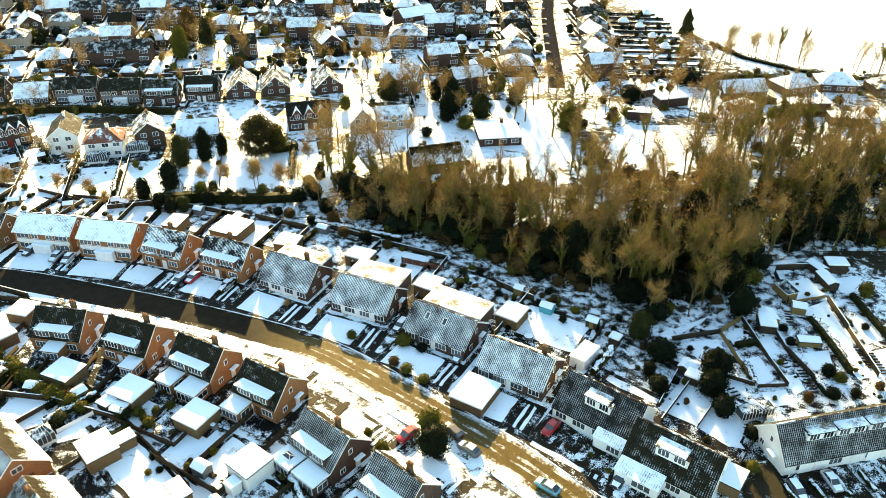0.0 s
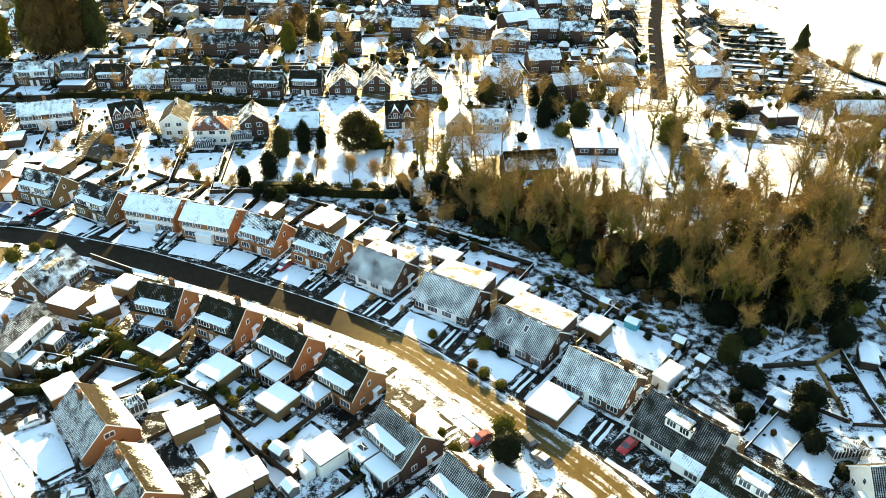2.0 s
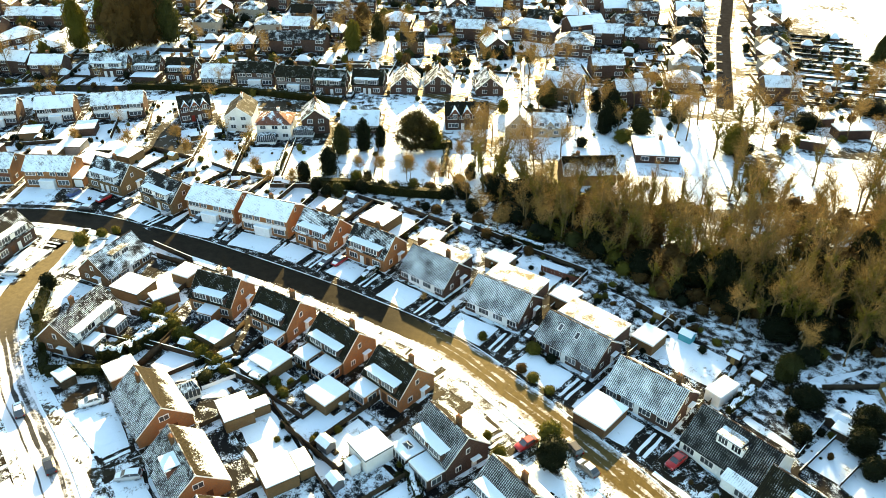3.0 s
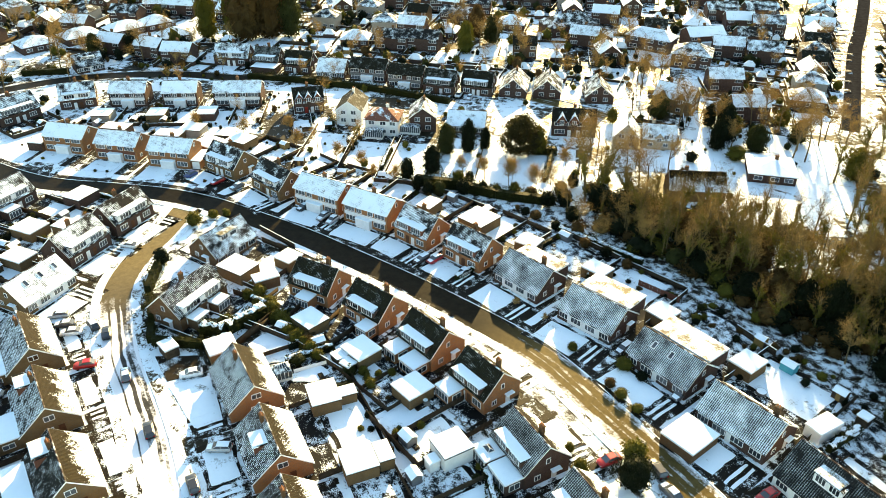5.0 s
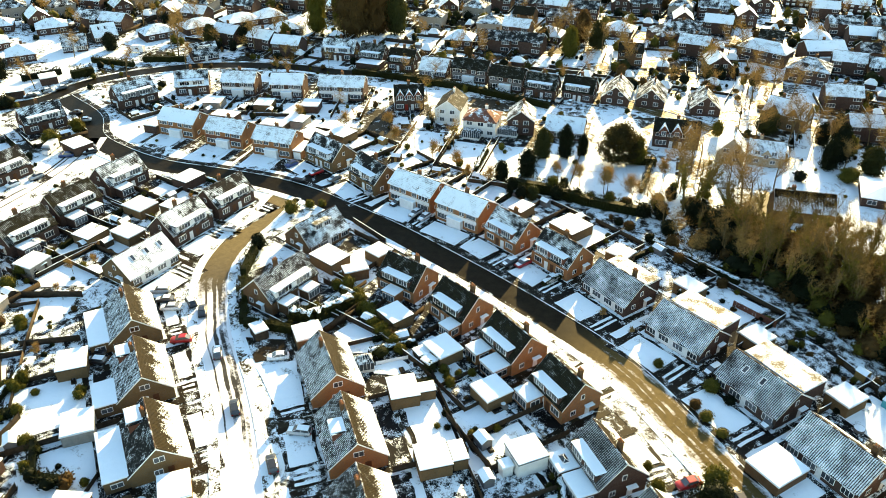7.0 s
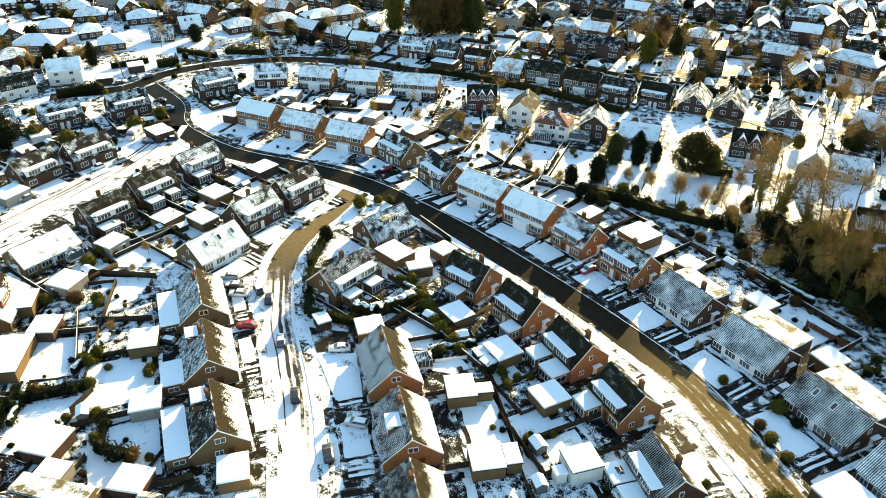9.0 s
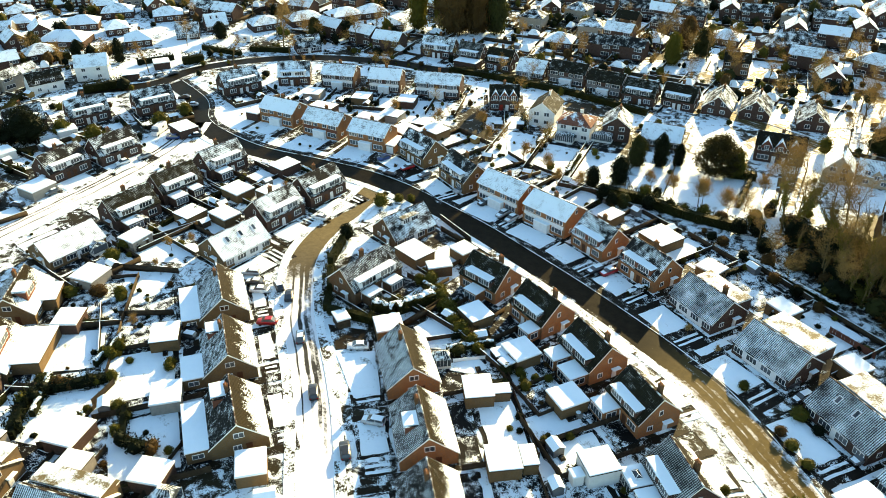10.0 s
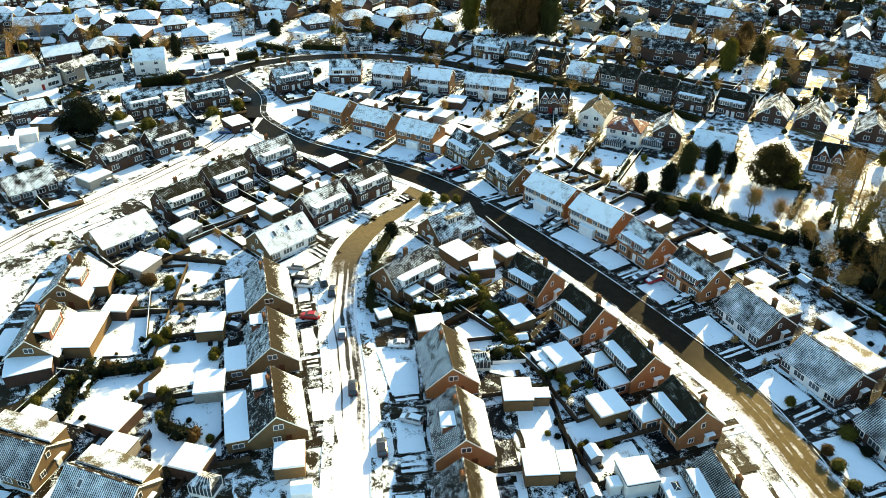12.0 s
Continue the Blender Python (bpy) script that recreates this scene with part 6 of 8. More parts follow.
# shrubs and evergreens that stand out
for lx, ly, lw, lh, lt, lf in ((-1.9, 91.2, 4.2, 4.4, "olive", "round"), (-1.2, 86.4, 5.2, 5.4, "dark", "round"), (-17.1, 115.3, 1.9, 1.9, "olive", "round"), (-7.1, 113.6, 3.0, 2.2, "olive", "round"), (-8.6, 107.6, 2.2, 1.9, "rust", "round"),
                               (-6.2, 105.6, 2.4, 1.9, "olive", "round"), (-3.0, 103.0, 2.0, 1.6, "olive", "round"), (-3.5, 111.5, 2.0, 1.8, "dark", "round"), (-9.5, 86.5, 2.2, 2.4, "olive", "round"), (-12.0, 90.0, 1.6, 1.8, "olive", "round"),
                               (-109.5, 112.1, 3.2, 4.2, "dark", "round"), (-90.3, 99.8, 1.6, 2.2, "olive", "round")):
    leafy(lx, ly, lw, lh, lt, lf, "shrubs beside the road")
for lx, ly, lw, lh, lt, lf in ((49.9, 104.6, 5.0, 5.2, "dark", "round"), (47.6, 99.4, 4.6, 5.6, "dark", "tall"), (40.8, 108.9, 5.2, 4.6, "dark", "round"), (37.8, 104.7, 2.6, 3.2, "dark", "round"), (38.4, 115.5, 4.5, 6.0, "evergreen", "tall"), (60.0, 122.0, 5.0, 7.0, "dark", "round"),
                               (-69.7, 176.0, 5.0, 8.0, "dark", "tall"), (-64.9, 192.0, 4.2, 10.0, "dark", "tall"), (-70.5, 189.0, 4.6, 9.0, "evergreen", "tall"), (-61.0, 196.0, 3.0, 6.5, "dark", "tall"), (-46.2, 198.6, 5.0, 8.0, "olive", "tall"), (-60.3, 171.0, 3.4, 4.6, "olive", "round")):
    leafy(lx, ly, lw, lh, lt, lf, "evergreens in the large gardens")
for lx, ly, lw, lh, lt, lf in ((-184.1, 262.0, 12.0, 26.0, "rust", "tall"), (-191.0, 266.0, 10.0, 24.0, "olive", "tall"), (-177.8, 268.0, 12.0, 27.0, "rust", "tall"), (-200.3, 258.0, 8.0, 20.0, "olive", "tall"), (-170.0, 272.0, 9.0, 22.0, "evergreen", "tall"),
                               (-95.3, 277.0, 6.0, 12.0, "olive", "tall"), (-97.6, 297.0, 7.0, 13.0, "rust", "tall"), (-89.4, 292.0, 7.0, 11.0, "evergreen", "tall"),
                               (99.0, 306.0, 6.0, 10.0, "evergreen", "cone"), (4.0, 226.0, 6.0, 11.0, "dark", "tall")):
    leafy(lx, ly, lw, lh, lt, lf, "tall conifers")
for lx, ly, lw, lh, lt, lf in ((-223.5, 98.0, 9.0, 11.0, "dark", "round"), (-220.7, 107.0, 5.0, 5.0, "olive", "round"), (-132.3, 66.8, 2.2, 3.0, "olive", "round"), (-141.7, 60.7, 3.0, 2.4, "olive", "round"), (-117.2, 56.0, 1.8, 3.4, "olive", "round"),
                               (-105.9, 59.0, 2.2, 2.0, "olive", "round"), (-121.1, 42.4, 2.8, 2.0, "evergreen", "round"), (-146.9, 98.5, 4.5, 3.0, "dark", "round"), (-113.9, 129.6, 4.0, 3.4, "olive", "round"), (-111.5, 134.0, 2.4, 2.2, "olive", "round"), (-109.0, 136.0, 2.2, 2.0, "olive", "round")):
    leafy(lx, ly, lw, lh, lt, lf, "garden evergreens")
for lx, ly, lw, lh, lt, lf in ((2.0, 219.5, 5.0, 9.0, "dark", "tall"), (7.5, 214.0, 5.0, 4.0, "olive", "round"), (12.5, 222.0, 6.0, 8.0, "evergreen", "tall"), (38.0, 212.0, 6.0, 9.0, "olive", "tall"), (-17.0, 236.0, 6.0, 8.0, "evergreen", "round"), (-4.0, 208.0, 4.0, 3.5, "dark", "round"),
                               (-30.0, 228.0, 4.0, 5.0, "olive", "round"), (62.0, 236.0, 7.0, 5.0, "dark", "round"), (84.0, 252.0, 8.0, 5.0, "dark", "round"), (94.0, 249.0, 7.0, 4.0, "dark", "round"), (-53.9, 94.0, 2.6, 2.4, "evergreen", "round"), (-65.5, 99.0, 3.4, 2.4, "rust", "round")):
    leafy(lx, ly, lw, lh, lt, lf, "garden evergreens")
random.seed(57)
for px, py, pr, pl in ((-199.5, 68.4, 82, 12.0), (-235.0, 103.5, 72, 11.0), (-247.7, 92.0, 74, 10.0), (-228.0, 62.0, 85, 13.0), (-226.0, 44.0, 88, 13.0), (-200.0, 50.0, 84, 12.0), (-290.0, 108.0, 84, 13.0), (-292.0, 126.0, 72, 13.0), (-274.0, 105.7, 92, 17.0), (-274.2, 122.3, 98, 15.0)):
    plot(px, py, pr, pl, 8.8, random.choice((-1, 1)), 12.0, 8.0, True, True, front=6.0, clutter=4)
for k in range(120):
    x, y = random.uniform(-330, -205), random.uniform(40, 250)
    if all((x - a) ** 2 + (y - b) ** 2 > 90 for a, b, *_ in HOUSES):
        q = random.uniform(1.2, 4.5)
        leafy(x, y, q, q * random.uniform(0.7, 1.2), random.choice(("dark", "olive", "rust", "evergreen")), "round", "", True)


# ---- the eastern gardens below the wood ----
random.seed(91)


def lawn(pts, material=None, label="smooth snow-covered lawn in the shade", name="lawn", category="lawn", low=None):
    """A flat piece of garden with the given corners, its edge a little uneven."""
    LAYER[0] = (LAYER[0] + 1) % 14
    z = low or 0.05 + 0.0045 * LAYER[0]
    ring = []
    for (ax, ay), (bx, by) in zip(pts, pts[1:] + pts[:1]):
        for k in range(4):
            ring.append((ax + (bx - ax) * k / 4 + random.uniform(-0.12, 0.12), ay + (by - ay) * k / 4 + random.uniform(-0.12, 0.12), z))
    s = Shape()
    s.face(ring)
    for p, q in zip(ring, ring[1:] + ring[:1]):
        s.face([(p[0], p[1], 0), (q[0], q[1], 0), q, p])
    tagged(new(name, s.mesh(name, material or M_LAWN)), label, category, kind="structure")


def steps(x0, y0, x1, y1, w=1.3):
    """A flight of garden steps, each tread a slab with snow on its top and a dark riser."""
    L = math.hypot(x1 - x0, y1 - y0)
    t = thing("garden_steps", x0, y0, math.degrees(math.atan2(y1 - y0, x1 - x0)), 0, "dark sleeper garden steps with snow on the treads", "steps", "garden steps")
    n = max(3, int(L / 0.75))
    for i in range(n):
        put("step", shared("step_r", lambda: Shape().box(-0.1, 0.1, -0.7, 0.7, 0, 0.22).mesh("step", M_FENCE)), t, pose(L * i / n, 0, 0.03))


lawn([(38, 90), (50, 84), (92, 96), (92, 130), (84, 142), (70, 140), (52, 120), (40, 112)], M_TERRACE, "dark wet garden paths and beds under thin snow", "garden_ground", "ground", 0.022)
for pts in ([(73.5, 124.0), (79.4, 127.0), (79.1, 116.4), (78.1, 103.8), (75.4, 103.3), (75.2, 114.7)], [(74.4, 133.9), (79.1, 135.2), (80.0, 129.0), (73.9, 127.5)], [(55.5, 116.1), (58.9, 118.2), (60.1, 115.1), (56.0, 112.8)],
            [(46.5, 113.5), (53.4, 114.8), (54.6, 106.7), (49.5, 105.1)], [(61.7, 115.1), (64.1, 115.6), (63.9, 110.6), (61.4, 109.8)], [(68.1, 110.6), (73.3, 111.4), (72.5, 105.8), (68.3, 105.8)], [(56.9, 109.0), (59.7, 109.5), (60.2, 103.6), (56.9, 101.4)],
            [(56.9, 100.0), (61.2, 100.7), (61.3, 97.1), (56.6, 96.2)], [(62.1, 104.3), (64.8, 104.8), (64.7, 100.7), (62.6, 99.2)], [(39.1, 98.6), (43.6, 100.7), (47.6, 97.2), (42.4, 92.5)], [(43.4, 91.2), (47.5, 93.8), (49.5, 86.9), (47.0, 87.5)],
            [(81.8, 120.8), (86.8, 121.7), (85.9, 114.7), (81.5, 113.0)], [(50.5, 103.0), (54.5, 104.0), (54.0, 99.0), (50.6, 99.6)], [(81.6, 111.0), (86.0, 112.5), (86.0, 104.0), (81.2, 103.0)], [(84.2, 135.0), (90.0, 136.0), (90.0, 129.0), (84.0, 130.0)]):
    lawn(pts)
for x0, y0, x1, y1, tone, hh in ((41.7, 113.6, 54.5, 116.5, 0, 0.8), (54.5, 116.5, 60.0, 120.7, 1, 0.9), (54.4, 116.1, 55.9, 101.8, 1, 0.7), (60.0, 120.7, 61.0, 109.2, 0, 0.75), (61.0, 109.2, 62.0, 101.5, 0, 0.7), (65.2, 116.5, 65.3, 111.4, 0, 0.7), (65.3, 111.4, 67.3, 103.3, 0, 0.8),
                                 (79.8, 127.1, 79.7, 117.3, 0, 0.95), (79.7, 117.3, 79.3, 104.0, 0, 0.8), (73.2, 138.2, 81.1, 138.6, 0, 1.0), (72.4, 136.7, 71.5, 126.5, 0, 0.8), (45.1, 108.3, 37.6, 96.5, 0, 0.7), (33.2, 91.9, 44.3, 86.3, 0, 0.7), (50.4, 104.6, 55.9, 101.8, 0, 0.6), (71.4, 126.1, 79.8, 128.0, 1, 0.45),
                                 (48.4, 98.4, 43.0, 91.6, 0, 0.7), (56.4, 101.3, 61.8, 101.6, 0, 0.5)):
    fence(x0, y0, x1, y1, tone, hh)
for x0, y0, x1, y1, w, h in ((73.6, 120.9, 74.4, 113.5, 1.5, 1.3), (74.4, 113.5, 74.6, 104.8, 1.5, 1.4), (85.4, 128.4, 86.4, 113.0, 1.6, 1.5), (56.2, 112.4, 60.2, 113.4, 1.8, 1.4), (86.4, 113.0, 87.0, 103.0, 1.4, 1.4), (67.3, 103.3, 68.0, 99.0, 1.2, 1.2), (56.1, 107.0, 55.9, 101.8, 1.1, 1.2)):
    hedge(x0, y0, x1, y1, w, h, M_HEDGE if w > 1.45 else M_HEDGE_SNOW)
shed(82.1, 133.0, -82, 5.0, 2.4, M_FENCE, "long dark garden shed under snow")
shed(81.9, 137.8, -68, 4.0, 2.2, M_FENCE)
garage(86.2, 138.4, -4, 4.2, 3.0, 2.2, M_FENCE, name="garden_room", label="low dark garden room with flat snowy roof", opening=False)
garage(71.8, 129.4, -75, 4.6, 2.6, 1.8, M_FENCE_LIGHT, M_PATIO, name="garden_room", label="ochre timber store with dark wet roof", opening=False)
shed(64.9, 120.2, -84, 3.6, 3.0, M_FENCE_LIGHT, "ochre timber summer house under snow")
shed(72.3, 123.4, -18, 2.6, 2.2, M_FENCE_LIGHT)
garage(70.3, 113.2, -6, 4.0, 1.8, 1.1, M_FENCE_LIGHT, name="garden_store", label="low timber store with snow on its lid", opening=False)
shed(42.3, 113.1, 8, 2.6, 1.8, M_RENDER)
shed(45.7, 105.6, -28, 2.6, 2.4, M_RENDER)
garage(44.7, 79.4, -37, 3.2, 4.4, 2.3, BRICKS[3])
for a in ((79.2, 112.2, 79.4, 105.8), (63.4, 108.5, 64.2, 105.7), (66.0, 105.7, 66.2, 99.2), (51.6, 100.9, 52.4, 98.4), (70.2, 123.3, 69.2, 119.1), (80.9, 110.4, 81.0, 104.0), (62.5, 118.0, 62.8, 115.8)):
    steps(*a)
def conservatory(x, y, rot, w=3.6, d=2.6, h=2.2, peak=0.7):
    """Dwarf wall, glazed sides in white bars and a ribbed glass roof that rises to a ridge."""
    t = thing("conservatory", x, y, rot, 0, "white framed glass conservatory with snow-dusted roof", "conservatory", "conservatories")
    part("base_wall", Shape().box(-w / 2, w / 2, -d / 2, d / 2, 0, 0.6), M_RENDER, t)
    part("glazing", Shape().box(-w / 2 + 0.05, w / 2 - 0.05, -d / 2 + 0.05, d / 2 - 0.05, 0.602, h), M_GLASS, t)
    s = Shape()
    s.v = [(-w / 2, -d / 2, h), (w / 2, -d / 2, h), (w / 2, d / 2, h), (-w / 2, d / 2, h), (-w / 4, 0, h + peak), (w / 4, 0, h + peak)]
    s.f = [(0, 1, 5, 4), (1, 2, 5), (2, 3, 4, 5), (3, 0, 4), (3, 2, 1, 0)]
    part("roof", s, M_FROST, t, "frosted glass roof")
    n = max(4, int(w / 0.6))
    for i in range(n + 1):
        u = -w / 2 + w * i / n
        bar = Shape()
        for sy in (-1, 1):
            bar.tube((u, sy * d / 2, 0.6), (u, sy * d / 2, h), 0.05, 0.05, 4).tube((u, sy * d / 2, h + 0.03), (u * 0.5, 0, h + peak + 0.03), 0.045, 0.045, 4)
        part("bar", bar, M_UPVC, t)
    return t


M_MOSS = mat_snow("mossy_felt", (0.14, 0.11, 0.05), 0.56, 0.4)
M_FROST = mat_snow("frosted_glass", (0.03, 0.04, 0.045), 0.48, 1.2)
conservatory(53.4, 94.4, 14, 6.0, 2.2, 2.1, 0.2)
conservatory(-65.2, 89.0, 42, 3.4, 3.0, 2.1, 1.0)
conservatory(-154.6, 87.0, -4, 3.0, 4.0)
conservatory(-152.6, 74.4, -2, 2.8, 3.6)
conservatory(-94.6, 192.0, 12, 5.4, 3.0, 2.3, 0.9)
conservatory(-85.8, 199.0, 12, 6.0, 3.0, 2.3, 0.6)
fence(-63.6, 90.6, -57.8, 96.3, 2, 0.6)
fence(-77.8, 94.0, -75.8, 101.8)
fence(-97.0, 132.5, -85.0, 128.1)
fence(11.8, 132.6, 19.2, 126.9)


def red_fence(x0, y0, x1, y1):
    """A run of red-stained boards on posts, each board by itself."""
    L = math.hypot(x1 - x0, y1 - y0)
    t = thing("garden_fence", x0, y0, math.degrees(math.atan2(y1 - y0, x1 - x0)), 0, "red-brown stained board fence behind a snowy garden", "fence", "garden fences")
    n = int(L / 0.6)
    for i in range(n):
        put("board", shared("red_board", lambda: Shape().box(-0.29, 0.29, -0.03, 0.03, 0.02, 1.5).mesh("board", M_TILEHANG)), t, pose(L * (i + 0.5) / n, 0, 0))
    for i in range(n // 3 + 1):
        put("post", shared("red_post", lambda: Shape().box(-0.06, 0.06, 0.032, 0.14, 0, 1.6).mesh("post", M_FENCE)), t, pose(L * i / (n // 3), 0, 0))


def bird_bath(x, y):
    """A stone pedestal with a snow-filled bowl on a round base."""
    t = thing("bird_bath", x, y, 0, 0, "grey stone bird bath filled with snow", "bird bath")
    part("base", Shape().tube((0, 0, 0), (0, 0, 0.2), 0.9, 0.8, 14, True), M_STONE, t)
    part("pedestal", Shape().tube((0, 0, 0.2), (0, 0, 0.9), 0.28, 0.18, 10), M_STONE, t)
    part("bowl", Shape().tube((0, 0, 0.88), (0, 0, 1.06), 0.25, 0.5, 14), M_STONE, t)
    part("snow", Shape().tube((0, 0, 1.0), (0, 0, 1.14), 0.46, 0.3, 14, True), M_SNOW, t)


def roof_lantern(x, y, rot, z, w=1.8, d=1.2):
    """A glazed lantern with white bars on a flat roof."""
    t = thing("roof_lantern", x, y, rot, z, "white framed glass lantern on a flat snowy roof", "roof lantern", "roof lanterns")
    part("kerb", Shape().box(-w / 2, w / 2, -d / 2, d / 2, 0, 0.2), M_UPVC, t)
    g = Shape()
    g.v = [(-w / 2, -d / 2, 0.202), (w / 2, -d / 2, 0.202), (w / 2, d / 2, 0.202), (-w / 2, d / 2, 0.202), (-w / 5, 0, 0.6), (w / 5, 0, 0.6)]
    g.f = [(0, 1, 5, 4), (1, 2, 5), (2, 3, 4, 5), (3, 0, 4)]
    part("glazing", g, M_GLASS, t)
    bars = Shape()
    for a, b in ((0, 4), (1, 5), (2, 5), (3, 4), (4, 5), (0, 1), (1, 2), (2, 3), (3, 0)):
        bars.tube(g.v[a], g.v[b], 0.05, 0.05, 4)
    part("frame", bars, M_UPVC, t)


def hot_tub(x, y):
    """A round tub with a snowy lid."""
    t = thing("hot_tub", x, y, 0, 0, "round dark garden tub with a snow-covered lid", "tub")
    part("tub", Shape().tube((0, 0, 0), (0, 0, 0.7), 0.9, 0.95, 16, True), M_GREY, t)
    part("lid", Shape().tube((0, 0, 0.702), (0, 0, 0.82), 0.9, 0.7, 16, True), M_SNOW, t)


red_fence(-8.6, 141.4, 0.3, 138.0)
bird_bath(-38.0, 91.7)
hot_tub(-86.7, 99.4)
hot_tub(17.0, 115.2)
roof_lantern(6.6, 120.0, -38, 2.81, 1.2, 3.6)
for lx, ly, lr, lu, lv in ((-17.7, 85.9, -40.5, -2.8, -6.0), (-6.2, 77.0, -41.6, -2.8, -6.0)):
    roof_lantern(*local(lx, ly, lr, lu, lv), lr, 2.76)
# olive shrubs along the back boundary between the two rows
for x, y, q in ((-84.5, 107.8, 2.6), (-80.6, 106.4, 2.2), (-75.2, 103.8, 2.4), (-72.1, 102.4, 2.6), (-70.2, 100.2, 2.8), (-67.5, 98.9, 3.2), (-65.6, 98.2, 2.6), (-63.6, 97.2, 2.8), (-61.6, 95.8, 2.4), (-73.6, 103.2, 3.0), (-77.4, 105.6, 2.8), (-82.6, 109.2, 3.2), (-79.0, 107.2, 2.6), (-51.5, 94.9, 2.0), (-48.8, 92.2, 2.2), (-50.2, 93.6, 1.6), (-146.9, 74.4, 3.2), (-148.6, 78.6, 3.0), (-133.2, 66.9, 2.6)):
    leafy(x, y, q, q * 0.95, "olive", "round", "olive shrubs along the boundary")
# wet paved fronts with broken snow before the two houses with porches
for px, py, pr in ((27.5, 93.8, -38), (36.8, 82.8, -37)):
    patch("driveway", px, py, pr, -7.4, 7.6, -11.6, -5.2, M_DRIVE, "wet paved front yard with broken snow", "driveway", 0.18, 0.3)
    for u in (-5.4, -2.6, 0.4, 3.6):
        patch("flower_bed", px, py, pr, u, u + 1.5, -10.6, -7.4, M_TERRACE, "soil bed with clumps of snow", "flower bed", 0.245, 0.25)
    for u, v in ((-6.4, -8.2), (-1.6, -9.4), (2.4, -8.6), (6.2, -9.8)):
        cx, cy = local(px, py, pr, u, v)
        leafy(cx, cy, 1.0, 0.8, random.choice(("olive", "rust", "dark")), "round", "low shrubs in front yards")
# wet drives in front of the long house
for k in range(6):
    patch("driveway", 55.0 + 4.2 * k, 79.2 + 0.9 * k, 12, -1.5, 1.5, -4.5, 4.6, M_DRIVE if k % 3 else M_PATIO, "wet driveway with strips of snow", "driveway", 0.03, 0.15)
for k in range(5):
    hedge(53.0 + 4.2 * k + 0.9, 75.5 + 0.9 * k, 53.0 + 4.2 * k, 79.5 + 0.9 * k, 0.7, 0.8, M_HEDGE_SNOW)
for x, y, w, h, tone, form in ((49.3, 103.9, 4.4, 6.4, "dark", "tall"), (48.0, 94.5, 3.8, 4.4, "dark", "round"), (38.6, 100.7, 3.4, 3.4, "dark", "round"), (88.2, 128.4, 3.0, 3.6, "olive", "round"), (70.5, 104.8, 2.6, 2.2, "dark", "round"), (72.0, 103.0, 2.0, 2.0, "olive", "round"), (66.8, 113.2, 1.8, 1.8, "dark", "round"),
                               (67.0, 117.5, 1.8, 1.4, "dark", "round"), (62.8, 107.5, 1.3, 1.2, "olive", "round"), (58.4, 98.3, 0.9, 0.9, "olive", "round"), (76.5, 129.0, 1.0, 0.9, "olive", "round"), (83.3, 117.8, 1.6, 1.4, "dark", "round"), (52.8, 107.8, 1.2, 1.2, "dark", "round"), (68.6, 98.6, 2.2, 2.4, "dark", "round"),
                               (64.0, 97.8, 2.0, 2.4, "rust", "round"), (72.8, 99.0, 1.8, 2.0, "dark", "round"), (78.0, 100.8, 1.6, 1.8, "rust", "round"), (47.2, 111.5, 1.2, 1.2, "dark", "round"), (42.6, 97.2, 1.0, 1.6, "rust", "round"), (51.6, 89.6, 3.2, 2.6, "dark", "round"), (49.0, 82.5, 2.2, 2.0, "olive", "round")):
    leafy(x, y, w, h, tone, form, "shrubs in the eastern gardens")
for k in range(60):
    x, y = random.uniform(40, 90), random.uniform(97, 134)
    q = random.uniform(0.4, 1.1)
    if not 52 < x < 54 and random.random() < 0.85:
        leafy(x, y, q, q * 0.8, random.choice(("dark", "olive", "rust", "evergreen")), "round", "", True)


# ---- hedges, trees and clutter in the western gardens ----
random.seed(303)
for x0, y0, x1, y1, w, h in ((-111.8, 31.4, -117.4, 36.5, 2.6, 2.6), (-117.4, 36.5, -118.5, 40.8, 3.0, 2.8), (-118.5, 40.8, -111.7, 49.6, 2.4, 2.2), (-102.7, 47.1, -96.2, 41.7, 1.8, 1.8), (-97.0, 41.5, -90.6, 43.9, 2.2, 2.0), (-247.9, 131.4, -242.2, 143.7, 3.0, 3.4), (-244.5, 170.4, -241.3, 177.4, 4.0, 3.6),
                             (-252.7, 186.4, -234.7, 190.1, 2.4, 2.4), (-286.0, 99.6, -307.0, 122.0, 2.2, 2.2), (-289.0, 142.1, -285.4, 149.7, 3.6, 3.6), (-252.0, 103.7, -262.0, 117.5, 3.0, 1.6), (-214.0, 84.5, -206.0, 86.5, 1.6, 1.8), (-226.0, 90.0, -214.0, 93.5, 2.0, 2.2), (-207.5, 115.0, -205.5, 103.0, 1.6, 1.6),
                             (-205.0, 76.0, -214.0, 72.0, 1.6, 2.0), (-172.0, 176.0, -158.0, 181.5, 1.6, 1.8), (-236.0, 196.0, -222.0, 204.0, 2.4, 2.6), (-258.0, 160.0, -252.0, 172.0, 2.4, 2.6), (-152.0, 118.0, -151.0, 106.0, 1.4, 1.6), (-150.5, 100.0, -150.0, 90.0, 1.4, 1.6)):
    hedge(x0, y0, x1, y1, w, h, M_YEW if x0 > -125 else random.choice((M_HEDGE, M_YEW, M_HEDGE)))
